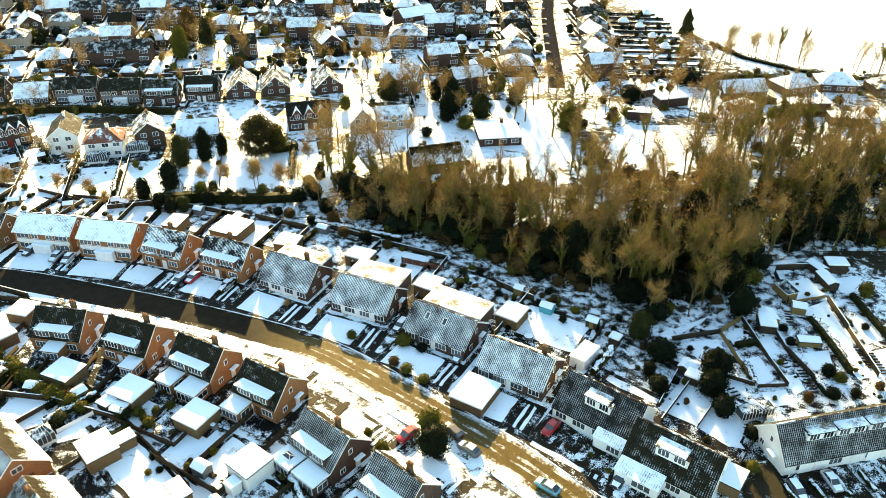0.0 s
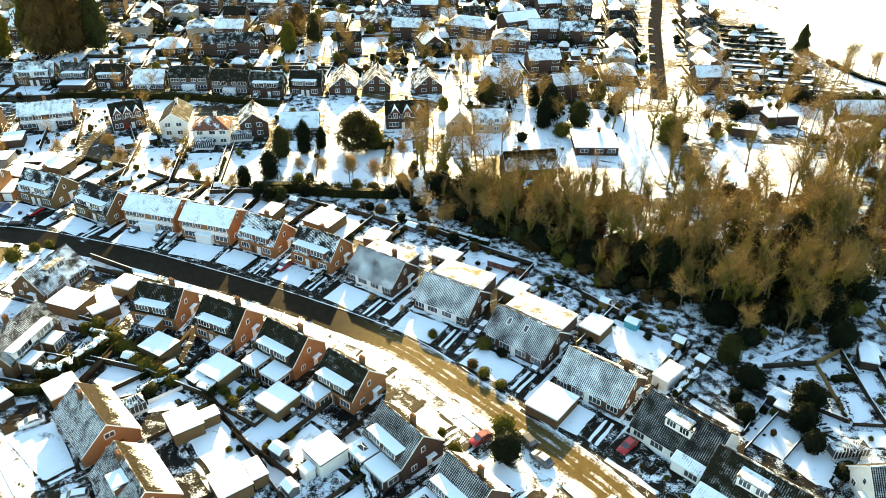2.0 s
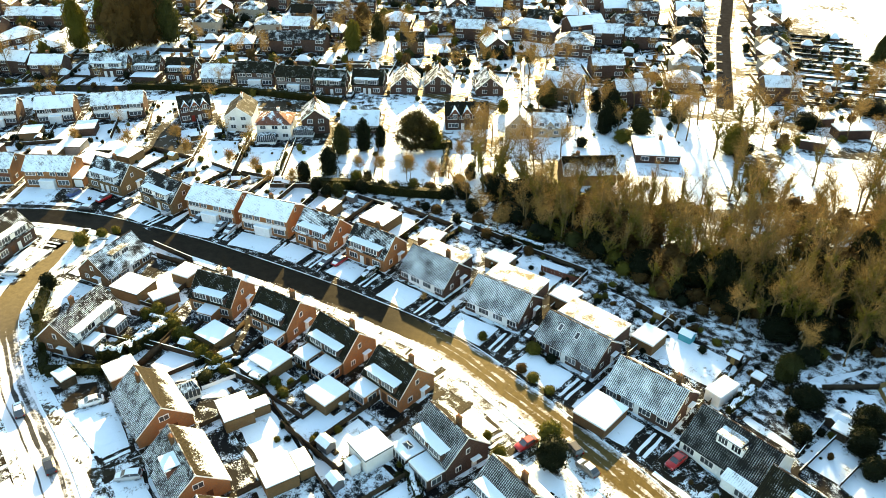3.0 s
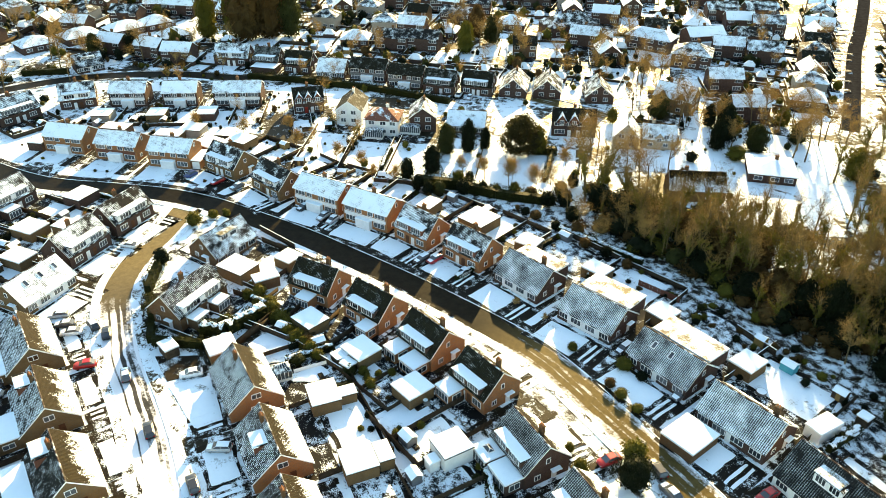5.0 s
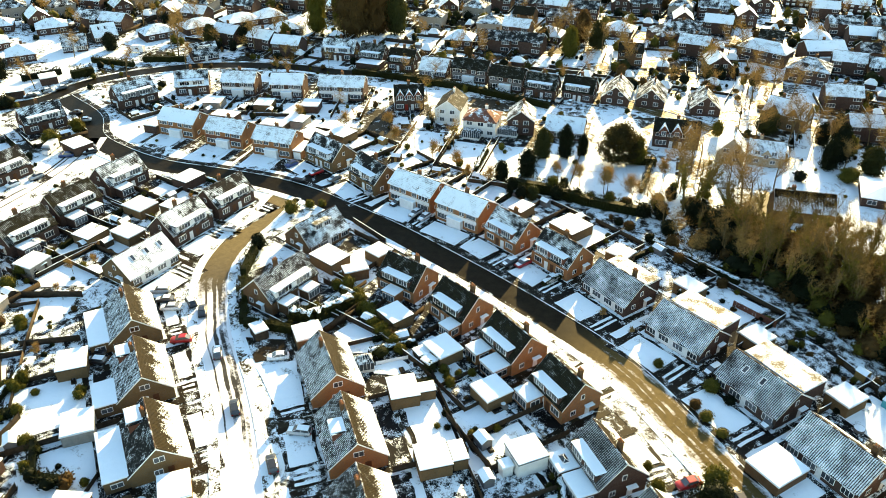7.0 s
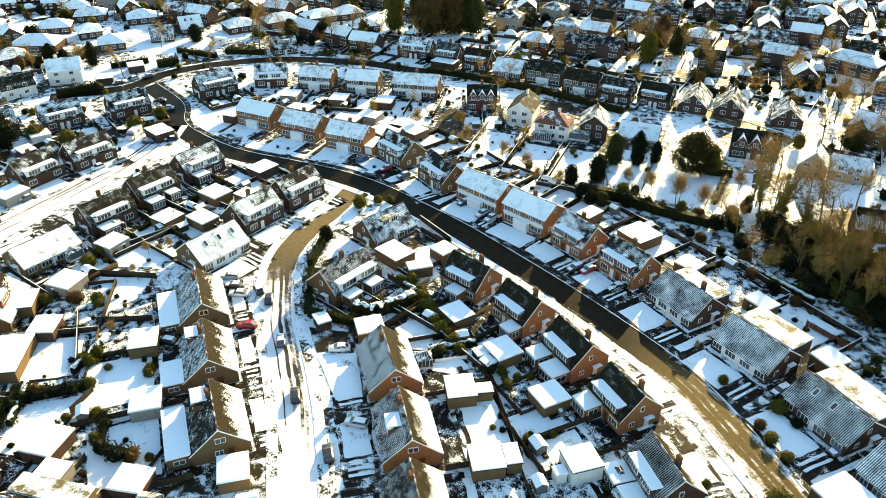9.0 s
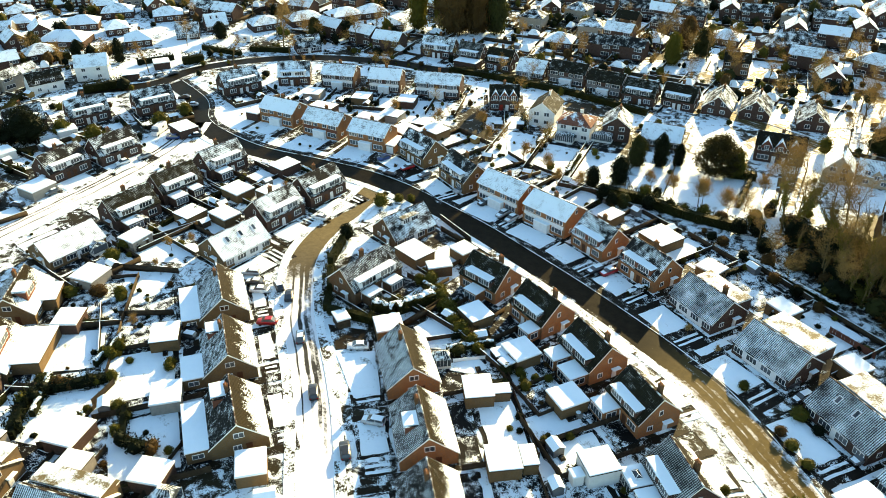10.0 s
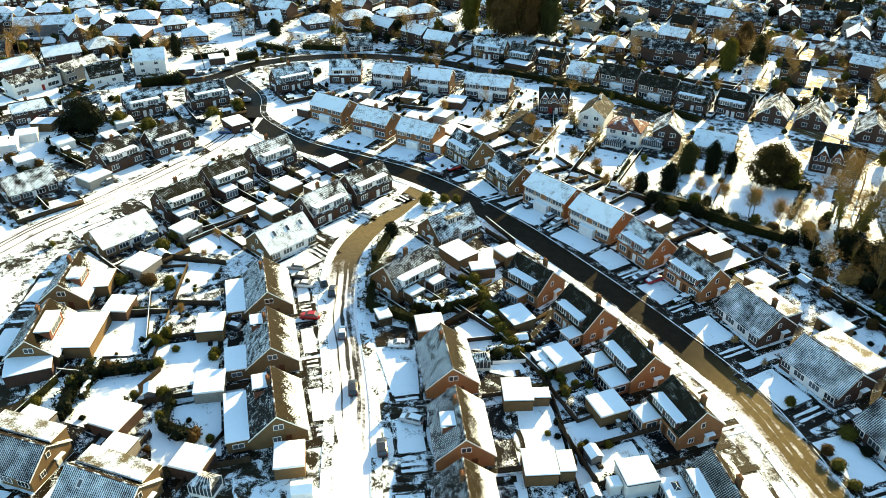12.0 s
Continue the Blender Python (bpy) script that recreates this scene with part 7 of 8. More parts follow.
for k in range(26):
    ax, ay, bx, by = ((-111.8, 31.4, -117.4, 36.5), (-117.4, 36.5, -118.5, 40.8), (-118.5, 40.8, -111.7, 49.6), (-97.0, 41.5, -90.6, 43.9))[k % 4]
    f, q = random.random(), random.uniform(1.4, 2.8)
    leafy(ax + (bx - ax) * f + random.uniform(-0.8, 0.8), ay + (by - ay) * f + random.uniform(-0.8, 0.8), q, q * random.uniform(0.9, 1.4), random.choice(("dark", "dark", "rust", "olive")), "round", "", True)
for x, y, w, h, tone in ((-116.8, 53.8, 2.2, 3.0, "olive"), (-111.1, 50.2, 2.0, 2.6, "olive"), (-103.9, 46.3, 2.2, 2.0, "olive"), (-98.9, 42.6, 2.2, 2.2, "olive"), (-88.2, 45.1, 1.6, 1.6, "olive"), (-105.3, 58.2, 2.2, 1.8, "olive"), (-119.2, 30.8, 2.2, 1.6, "olive"), (-208.8, 110.0, 5.0, 5.0, "olive"),
                         (-222.3, 90.6, 3.6, 3.2, "rust"), (-211.9, 77.0, 3.0, 2.8, "rust"), (-208.7, 84.0, 2.4, 2.4, "dark"), (-201.2, 128.0, 5.0, 5.0, "olive"), (-202.7, 138.6, 4.6, 4.2, "olive"), (-199.5, 119.0, 2.6, 2.2, "dark"), (-231.3, 78.0, 3.4, 3.2, "dark"), (-227.0, 94.0, 6.0, 6.0, "dark"), (-218.0, 84.0, 3.0, 2.6, "dark")):
    leafy(x, y, w, h, tone, "round", "shrubs in the western gardens")
for x, y, k, q in ((-247.0, 157.0, 0, 0.75), (-288.6, 114.0, 2, 0.6), (-307.6, 113.4, 0, 0.8), (-264.0, 151.5, 4, 0.7), (-226.1, 179.0, 0, 0.8), (-284.1, 143.0, 2, 0.6), (-262.0, 186.0, 4, 0.8), (-240.0, 214.0, 0, 0.8), (-216.0, 198.0, 2, 0.7), (-147.5, 178.0, -1, 0.7), (-131.0, 178.0, -1, 0.8), (-112.0, 176.0, -1, 0.7), (-119.0, 185.0, -1, 0.8),
                   (-174.0, 205.0, 4, 0.6), (-139.0, 84.5, -1, 0.45), (-135.5, 78.0, -1, 0.35), (-205.0, 235.0, 0, 0.9), (-193.0, 238.0, 2, 0.8), (-252.0, 240.0, 4, 0.9), (-270.0, 228.0, 0, 0.9)):
    bare_tree(x, y, k, q, group="single bare trees")
for x, y, w, h, tone, form in ((-266.0, 158.0, 4.0, 9.0, "dark", "tall"), (-280.0, 150.0, 5.0, 8.0, "dark", "tall"), (-226.0, 222.0, 5.0, 9.0, "evergreen", "tall"), (-214.0, 230.0, 6.0, 9.0, "dark", "tall"), (-304.0, 146.0, 5.0, 8.0, "evergreen", "tall"), (-258.0, 200.0, 5.0, 7.0, "dark", "tall")):
    leafy(x, y, w, h, tone, form, "tall conifers")
for x, y, r, c, s in ((-241.2, 150.7, 70, "black", True), (-240.7, 156.7, 70, "silver", True), (-238.4, 161.1, 70, "grey", True), (-215.2, 148.0, 40, "black", False), (-207.8, 145.2, 40, "silver", True), (-186.8, 129.6, 60, "black", True)):
    car(x, y, r, c, s)
conservatory(-80.2, 38.6, 24, 4.0, 3.2, 2.2, 0.8)
garage(-88.6, 32.6, 20, 5.6, 4.2, 3.2, BRICKS[3], M_MOSS, opening=False, name="flat_extension", label="mossy flat-roofed rear extension of a bungalow")
for x0, y0, x1, y1 in ((-108.3, 44.3, -109.9, 49.8), (-106.5, 33.1, -104.0, 37.5), (-95.2, 35.2, -96.9, 39.5), (-124.0, 37.2, -118.8, 40.4), (-146.6, 84.4, -143.2, 96.5)):
    fence(x0, y0, x1, y1, 0, 0.9)
for pts in ([(-146.0, 83.0), (-142.0, 94.0), (-134.0, 90.0), (-134.5, 82.0), (-142.5, 76.6)], [(-140.5, 72.5), (-131.5, 79.5), (-128.0, 74.0), (-136.0, 67.5)], [(-119.0, 30.0), (-123.5, 36.0), (-119.4, 40.0), (-118.4, 36.0), (-113.4, 31.0)], [(-116.5, 41.0), (-110.6, 48.6), (-105.0, 44.0), (-104.6, 38.5), (-111.0, 34.5)]):
    lawn(pts, None, "smooth snow-covered lawn")
for pts in ([(-76, 172), (-60, 172.5), (-49, 172), (-37, 173), (-33, 190), (-36, 204), (-50, 204), (-62, 200), (-76, 186)],):
    lawn(pts, None, "large snow-covered lawn among evergreens")
for k in range(260):
    x, y = random.uniform(-200, -120), random.uniform(25, 240)
    if all((x - a) ** 2 + (y - b) ** 2 > 60 for a, b, *_ in HOUSES) and all((Vector((x, y, 0)) - p).length > 5.5 for q in (ROAD_MAIN, ROAD_SIDE, ROAD_WEST) for p in q):
        q = random.uniform(0.5, 1.6)
        leafy(x, y, q, q * random.uniform(0.7, 1.1), random.choice(("dark", "olive", "rust", "evergreen")), "round", "", True)
lawn([(-78, 161), (-36, 157), (-22, 147), (-14, 143), (-4, 152), (-22, 172), (-36, 176), (-46, 169), (-70, 167)], M_LITTER, "leaf litter and scrub under patchy snow", "scrub_ground", "ground", 0.016)
# rough hedgerow and scrub between the large gardens and the wood
for x, y, w, h, tone in ((-69.1, 164.5, 3.4, 5.0, "dark"), (-66.0, 163.6, 3.0, 4.2, "dark"), (-63.2, 164.0, 3.2, 4.6, "evergreen"), (-57.6, 167.0, 3.4, 4.4, "dark"), (-58.4, 174.1, 2.6, 3.4, "dark"), (-74.3, 169.3, 3.6, 6.5, "dark"), (-45.0, 171.6, 3.0, 3.6, "olive"), (-40.8, 172.0, 3.2, 3.0, "rust"), (-53.0, 169.6, 2.8, 3.4, "dark"), (-49.6, 170.2, 2.4, 3.0, "olive"),
                         (-35.4, 168.5, 4.0, 4.2, "dark"), (-31.5, 170.0, 4.0, 4.6, "dark"), (-36.7, 161.5, 2.6, 2.4, "rust"), (-39.7, 162.6, 2.6, 2.2, "dark"), (-28.0, 163.5, 3.6, 4.0, "dark"), (-22.6, 152.6, 2.8, 2.6, "rust"), (-31.0, 158.6, 2.4, 2.2, "dark"), (-33.8, 175.0, 3.4, 4.2, "olive"), (-31.8, 181.0, 3.0, 4.0, "dark"), (-25.4, 157.6, 3.4, 3.6, "rust"), (-17.4, 150.6, 2.8, 2.8, "dark"), (-12.0, 147.4, 2.6, 2.4, "rust")):
    leafy(x, y, w, h, tone, "round", "scrub along the large gardens")
for x, y, k, q in ((-34.0, 172.0, 0, 0.6), (-30.0, 166.0, 2, 0.7), (-26.0, 160.0, 4, 0.7), (-37.5, 180.0, 2, 0.55), (-30.5, 186.0, 0, 0.65), (-20.0, 153.5, 4, 0.6), (-45.7, 272.9, 0, 0.8), (-44.7, 287.0, 2, 0.8), (-40.9, 299.7, 4, 0.9), (-38.0, 312.6, 0, 0.9), (-37.2, 196.1, 2, 0.55), (-33.3, 196.1, 4, 0.8), (-29.6, 203.0, 2, 0.95), (-27.2, 175.0, 3, 1.0), (-25.0, 172.6, 5, 0.95), (-23.6, 176.6, 1, 0.9), (-15.0, 184.5, 0, 1.0), (-13.0, 181.5, 2, 1.05), (-20.0, 193.0, 2, 0.85), (-26.0, 186.0, 4, 0.85), (-32.0, 189.5, 0, 0.8), (-18.0, 199.0, 4, 0.9), (-9.0, 196.0, 2, 0.9), (-8.0, 236.0, 0, 1.0), (-19.0, 230.0, 2, 0.9), (-25.0, 236.0, 4, 0.9), (1.0, 228.0, 2, 0.9), (-31.0, 201.0, 0, 0.85), (-20.3, 253.0, 2, 0.7),
                   (-12.4, 240.0, 4, 0.7), (-4.2, 240.7, 0, 0.6), (6.0, 221.6, 2, 0.7), (10.8, 241.2, 0, 0.8), (15.1, 250.3, 4, 0.8), (-47.6, 178.0, -1, 0.8), (-61.4, 177.0, -1, 0.7), (-76.4, 166.0, -1, 0.7), (-59.0, 272.9, 2, 0.7), (-73.7, 279.6, 0, 0.7)):
    bare_tree(x, y, k, q, group="single bare trees")
for x, y, w, h, tone in ((-1.5, 236.0, 4.0, 7.0, "dark"), (6.0, 232.0, 4.5, 6.0, "olive"), (2.0, 243.0, 4.0, 8.0, "dark"), (19.6, 244.0, 5.0, 6.0, "olive"), (24.0, 232.0, 5.0, 7.0, "evergreen")):
    leafy(x, y, w, h, tone, "tall", "evergreens in the large gardens")
# far gardens: low shrubs, small trees and hedges between the houses
random.seed(411)
for k in range(330):
    x, y = random.uniform(-240, 25), random.uniform(160, 300)
    if all((x - a) ** 2 + (y - b) ** 2 > 55 for a, b, *_ in HOUSES) and all((Vector((x, y, 0)) - p).length > 6 for p in ROAD_MAIN) and not (-78 < x < -33 and 168 < y < 206):
        q = random.uniform(0.7, 2.6)
        leafy(x, y, q, q * random.uniform(0.7, 1.3), random.choice(("dark", "olive", "rust", "evergreen", "olive")), "round", "", True)
        if k % 6 == 0:
            bare_tree(x + 2, y + 1, random.choice((0, 2, 4)), random.uniform(0.3, 0.6), stuff=True, plain=True)
for k in range(26):
    x, y = random.uniform(-200, 15), random.uniform(212, 300)
    if all((x - a) ** 2 + (y - b) ** 2 > 90 for a, b, *_ in HOUSES):
        r = random.choice((8, 98)) + random.uniform(-6, 6)
        far_fence(x, y, x + 12 * math.cos(radians(r)), y + 12 * math.sin(radians(r)), 0.9)
# yard, drive and lawn beside the side road
lawn([(-90.6, 85.3), (-83.0, 88.6), (-78.4, 85.9), (-84.0, 80.4)], M_DRIVE, "wide wet driveway with tyre marks in thin snow", "driveway", "driveway")
lawn([(-83.0, 79.4), (-77.8, 84.5), (-69.0, 75.9), (-72.5, 72.4)], None, "smooth snow-covered front lawn")
lawn([(-89.2, 93.6), (-84.6, 92.6), (-78.6, 100.6), (-80.6, 107.0), (-87.2, 109.0), (-88.6, 102.0)], M_PATCHY, "dark wet yard under broken snow", "yard", "yard")
lawn([(-106.0, 99.6), (-98.6, 92.6), (-95.4, 90.4), (-98.6, 107.0), (-103.6, 108.6)], M_PATCHY, "dark wet yard under broken snow", "yard", "yard")
lawn([(-76.1, 94.7), (-74.4, 101.2), (-66.7, 97.8), (-64.8, 94.0), (-70.4, 90.8)], None, "large smooth snowy lawn behind a hedge", low=0.19)
lawn([(-63.9, 90.0), (-60.0, 94.2), (-57.4, 92.8), (-58.7, 90.0), (-62.7, 88.4)], None, "small snowy lawn behind a white fence", low=0.2)
lawn([(-141.0, 72.8), (-133.7, 77.2), (-127.2, 72.3), (-128.4, 65.6)], None, "smooth snow-covered lawn between fences", low=0.19)
for x0, y0, x1, y1 in ((-127.0, 62.4, -118.2, 69.3), (-142.4, 72.8, -130.0, 79.6)):
    fence(x0, y0, x1, y1, 0, 0.95)
for x, y, w, h, tone in ((-64.2, 93.4, 3.0, 2.2, "evergreen"), (-131.6, 66.2, 2.4, 2.2, "olive"), (-137.0, 64.4, 4.0, 2.4, "rust")):
    leafy(x, y, w, h, tone, "round", "garden shrubs")
lawn([(-84.0, 94.6), (-80.4, 98.6), (-80.8, 103.6), (-84.4, 103.0)], None, "small snowy lawn inside a hedge")
lawn([(-14, 143), (8, 131.5), (24, 122), (39, 113.5), (46, 119), (26, 131), (11, 141), (-6, 152)], M_LITTER, "leaf litter and scrub under patchy snow", "scrub_ground", "ground", 0.019)
for k in range(45):
    f, q = random.random(), random.uniform(0.7, 2.2)
    leafy(-14 + 54 * f + random.uniform(-2, 4), 145 - 31 * f + random.uniform(-3, 4), q, q * random.uniform(0.7, 1.1), random.choice(("dark", "rust", "olive", "dark")), "round", "", True)


# ---- the wood on the right and trees beyond ----
def inside(x, y, poly):
    hit = False
    for (ax, ay), (bx, by) in zip(poly, poly[1:] + poly[:1]):
        if (ay > y) != (by > y) and x < (bx - ax) * (y - ay) / (by - ay) + ax:
            hit = not hit
    return hit


WOOD = [(-29, 176), (-24, 164), (-8, 151), (11, 140), (26, 130), (46, 118), (54, 122), (62, 128), (70, 139), (84, 146), (106, 146), (150, 160), (200, 200), (165, 206), (130, 202), (104, 199), (94, 214), (80, 220), (52, 226), (40, 214), (36, 186), (16, 177), (-8, 178), (-28, 181)]
CLEAR = [(-10, 199), (2, 209), (16, 203), (31, 194), (36, 177), (20, 174), (4, 176), (-8, 183)]
CLEAR_EAST = [(42, 208), (60, 224), (74, 219), (84, 206), (72, 187), (56, 178), (44, 190)]
rng = random.Random(77)
floor = Shape()
floor.face([(x, y, 0.012) for x, y in WOOD[:11]] + [(x, y, 0.012) for x, y in ((190, 175), (200, 205), (130, 205), (90, 200), (60, 172), (36, 172), (4, 172), (-14, 184))])
tagged(new("woodland_floor", floor.mesh("woodland_floor", M_LITTER)), "brown leaf litter under broken snow", "ground", kind="structure")
stems = []
tries = 0
while len(stems) < 290 and tries < 9000:
    tries += 1
    x, y = rng.uniform(-30, 190), rng.uniform(118, 250)
    if x > 1.25 * y * 0.62 + 20 or not inside(x, y, WOOD):
        continue
    if math.hypot(x + 1.5, y - 184) < 9 or (inside(x, y, CLEAR) or inside(x, y, CLEAR_EAST)) and rng.random() < 0.93:
        continue
    near = 2.4 if y < 170 else 3.4
    if any((x - a) ** 2 + (y - b) ** 2 < near * near for a, b in stems):
        continue
    stems.append((x, y))
EDGE = [(-24, 164), (-16, 157), (-8, 151), (2, 145), (11, 140), (18, 135), (26, 130), (36, 124), (46, 118), (54, 122), (62, 128), (72, 138), (84, 146), (95, 146), (106, 146)]


def grown(x, y):
    """The canopy is low along the lower edge of the wood and rises behind it."""
    return 0.5 + 0.55 * min(1.0, min(math.hypot(x - a, y - b) for a, b in EDGE) / 26)


stems.sort(key=lambda q: math.hypot(*q))
for n, (x, y) in enumerate(stems):
    bare_tree(x, y, rng.choice((0, 1, 2, 3, 5, 4, 6, 7, 8, 6, 7, 8, 6)), rng.uniform(0.82, 1.12) * grown(x, y) * (0.66 if y > 160 and x < 62 else 1.0), stuff=n > 215)
for n in range(44):
    # a close belt of ivy-clad trees behind the lower edge
    f = (n + rng.random()) / 44
    a, b = EDGE[int(f * 10)], EDGE[int(f * 10) + 1]
    g, back = f * 10 % 1, rng.uniform(7, 20)
    bare_tree(a[0] + (b[0] - a[0]) * g + back * 0.45, a[1] + (b[1] - a[1]) * g + back * 0.9, rng.choice((1, 3, 5, 8, 3)), rng.uniform(0.72, 0.9), stuff=True)
for n in range(20):
    x, y = rng.uniform(56, 140), rng.uniform(146, 192)
    if inside(x, y, WOOD) and not inside(x, y, CLEAR_EAST):
        bare_tree(x, y, rng.choice((1, 3, 5, 8, 0)), rng.uniform(0.95, 1.2), stuff=True)
# undergrowth: holly, laurel and bramble
count = 0
while count < 230:
    x, y = rng.uniform(-30, 170), rng.uniform(118, 245)
    if x > 0.78 * y + 20 or not inside(x, y, WOOD) or inside(x, y, CLEAR) or inside(x, y, CLEAR_EAST):
        continue
    count += 1
    q = rng.uniform(1.6, 4.6)
    leafy(x, y, q * 1.3, q, rng.choice(("dark", "rust", "olive", "rust", "rust", "olive")), "round", "undergrowth in the wood", True)
for x, y in ((-18, 168), (-24, 171), (-10, 158), (2, 150), (14, 143), (30, 133), (40, 127), (52, 127), (60, 133)):
    leafy(x + rng.uniform(-2, 2), y + rng.uniform(0, 3), rng.uniform(5, 8), rng.uniform(4, 7), "dark", "round", "undergrowth in the wood")
# most are unseen inside the wood, added to keep sun off the eastern gardens
for x, y, q in ((60, 131, 5), (66, 138, 6), (82, 149, 6), (91, 151, 7), (70, 150, 6), (92, 160, 7), (64, 146, 5), (56, 132, 5), (52, 140, 6), (44, 136, 5), (28.5, 137.5, 6), (32, 139, 5.5), (38, 138, 6), (24, 142, 5), (44.5, 126, 4), (34, 146, 6), (48, 147, 6), (58, 151, 6)):
    leafy(x, y, q, q * rng.uniform(1.6, 2.1), "dark", "tall", "dark evergreens behind the eastern gardens")
for n in range(22):
    # ivy-clad and evergreen masses just inside the wood's lower edge
    f = n / 21
    ex, ey = (-24 + 50 * f / 0.6, 166 - 37 * f / 0.6) if f < 0.6 else (26 + (f - 0.6) * 95, 130 + (f - 0.6) * 26)
    q = rng.uniform(4.5, 7.5)
    if n > 1:
        leafy(ex + rng.uniform(1, 6), ey + rng.uniform(4, 15), q, q * rng.uniform(0.95, 1.35), rng.choice(("dark", "rust", "rust", "olive", "olive", "evergreen")), "tall", "ivy-clad trees at the edge of the wood")
for n in range(120):
    # bramble and holly along the wood's lower edge
    f = rng.random()
    ex, ey = (-26 + 52 * f / 0.6, 167 - 38 * f / 0.6) if f < 0.6 else (26 + (f - 0.6) * 100, 130 + (f - 0.6) * 28)
    q = rng.uniform(2.0, 4.4)
    leafy(ex + rng.uniform(0, 4), ey + rng.uniform(0.5, 9), q * 1.2, q, rng.choice(("rust", "dark", "olive", "rust")), "round", "", True)
for n in range(150):
    # holly and laurel in the eastern half
    x, y = rng.uniform(46, 120), rng.uniform(124, 180)
    if inside(x, y, WOOD) and not inside(x, y, CLEAR_EAST):
        q = rng.uniform(2.0, 4.4)
        leafy(x, y, q * 1.2, q, rng.choice(("dark", "dark", "rust", "olive")), "round", "", True)
for n in range(46):
    x, y = rng.uniform(-16, 18), rng.uniform(154, 172)
    bare_tree(x, y, rng.choice((0, 2, 4, 1, 6, 7)), rng.uniform(0.5, 0.8), stuff=True)
    leafy(x + rng.uniform(-3, 3), y + rng.uniform(-3, 3), 4.0, rng.uniform(2.0, 4.0), rng.choice(("rust", "dark", "olive")), "round", "", True)
for n in range(44):
    x, y = rng.uniform(-27, 4), rng.uniform(152, 182)
    if inside(x, y, WOOD):
        q = rng.uniform(2.4, 4.6)
        leafy(x, y, q * 1.2, q, rng.choice(("dark", "rust", "dark", "evergreen")), "round", "", True)
# single bare trees
for x, y, k, s in ((-10, 232, 0, 0.8), (22, 214, 0, 1.0), (26, 219, 2, 1.05), (33, 208, 3, 1.0), (14, 228, 4, 0.9), (-25, 255, 2, 0.9), (-20, 262, 0, 1.1), (-28, 268, 2, 1.0), (-14, 268, 4, 1.0), (-32, 206, 2, 0.8), (-48, 176, -1, 0.9), (-40, 173, -1, 1.0), (-36, 190, -1, 0.8),
                   (-55, 177, -1, 0.8), (-88, 170, -1, 0.7), (-83, 166, -1, 0.6), (-97, 172, -1, 0.7), (-228, 206, 0, 1.0), (-222, 214, 2, 0.9), (-207, 226, 4, 1.0), (-250, 226, 0, 0.9), (-140, 122, -1, 0.3), (-31, 124.5, -1, 0.32), (-24.5, 122, -1, 0.25), (-121, 62, -1, 0.4), (-137, 89, -1, 0.4), (60, 255, 2, 0.8), (75, 262, 0, 0.8), (88, 266, 4, 0.9), (-315, 120, 0, 0.9), (-322, 132, 2, 0.9), (-298, 140, 4, 0.8)):
    bare_tree(x, y, k, s, group="single bare trees")

for x, y, k, q in ((14.5, 245, 0, 0.85), (19, 240, 2, 0.9), (23, 247, 4, 0.9), (28, 243, 0, 0.95), (32, 238, 2, 0.9), (36, 243, 4, 0.85), (30, 232, 0, 0.9), (37, 231, 2, 0.8), (43, 236, 0, 0.85), (46, 229, 3, 0.8), (50, 238, 4, 0.85), (24, 226, 2, 0.85), (41, 223, 1, 0.8), (54, 231, 0, 0.8), (60, 243, 2, 0.8),
                   (64, 233, 4, 0.8), (68, 247, 0, 0.8), (72, 228, 2, 0.85), (79, 251, 0, 0.8), (84, 258, 2, 0.9), (90, 254, 4, 0.8), (97, 260, 0, 0.9), (102, 267, 2, 0.8), (106, 272, 0, 0.75)):
    bare_tree(x, y, k, q, stuff=True)
for n in range(34):
    f = n / 33
    x, y = 108 + 62 * f + rng.uniform(-2, 2), 286 - 32 * f ** 0.8 + rng.uniform(-3, 4)
    if f < 0.42 or f > 0.6:
        bare_tree(x, y, rng.choice((0, 2, 4, 5)), rng.uniform(0.55, 0.8), stuff=True)
for x0, y0, x1, y1, w, h in ((105, 293, 112, 277, 2.4, 1.5), (112, 277, 127, 263, 2.2, 1.2), (127, 263, 145, 255, 2.0, 1.2), (145, 255, 176, 247, 2.0, 1.2), (10.3, 318, 14.5, 372, 2.4, 3.0)):
    hedge(x0, y0, x1, y1, w, h, M_YEW, "rough dark hedge along a field")
for x, y, k, q in ((-82, 296, 0, 0.9), (-104, 286, 2, 0.85), (-92, 284, 4, 0.9), (-100, 292, 0, 0.95), (-86, 288, 2, 0.9), (-78, 284, 4, 0.8), (-110, 280, 0, 0.8)):
    bare_tree(x, y, k, q, stuff=True)
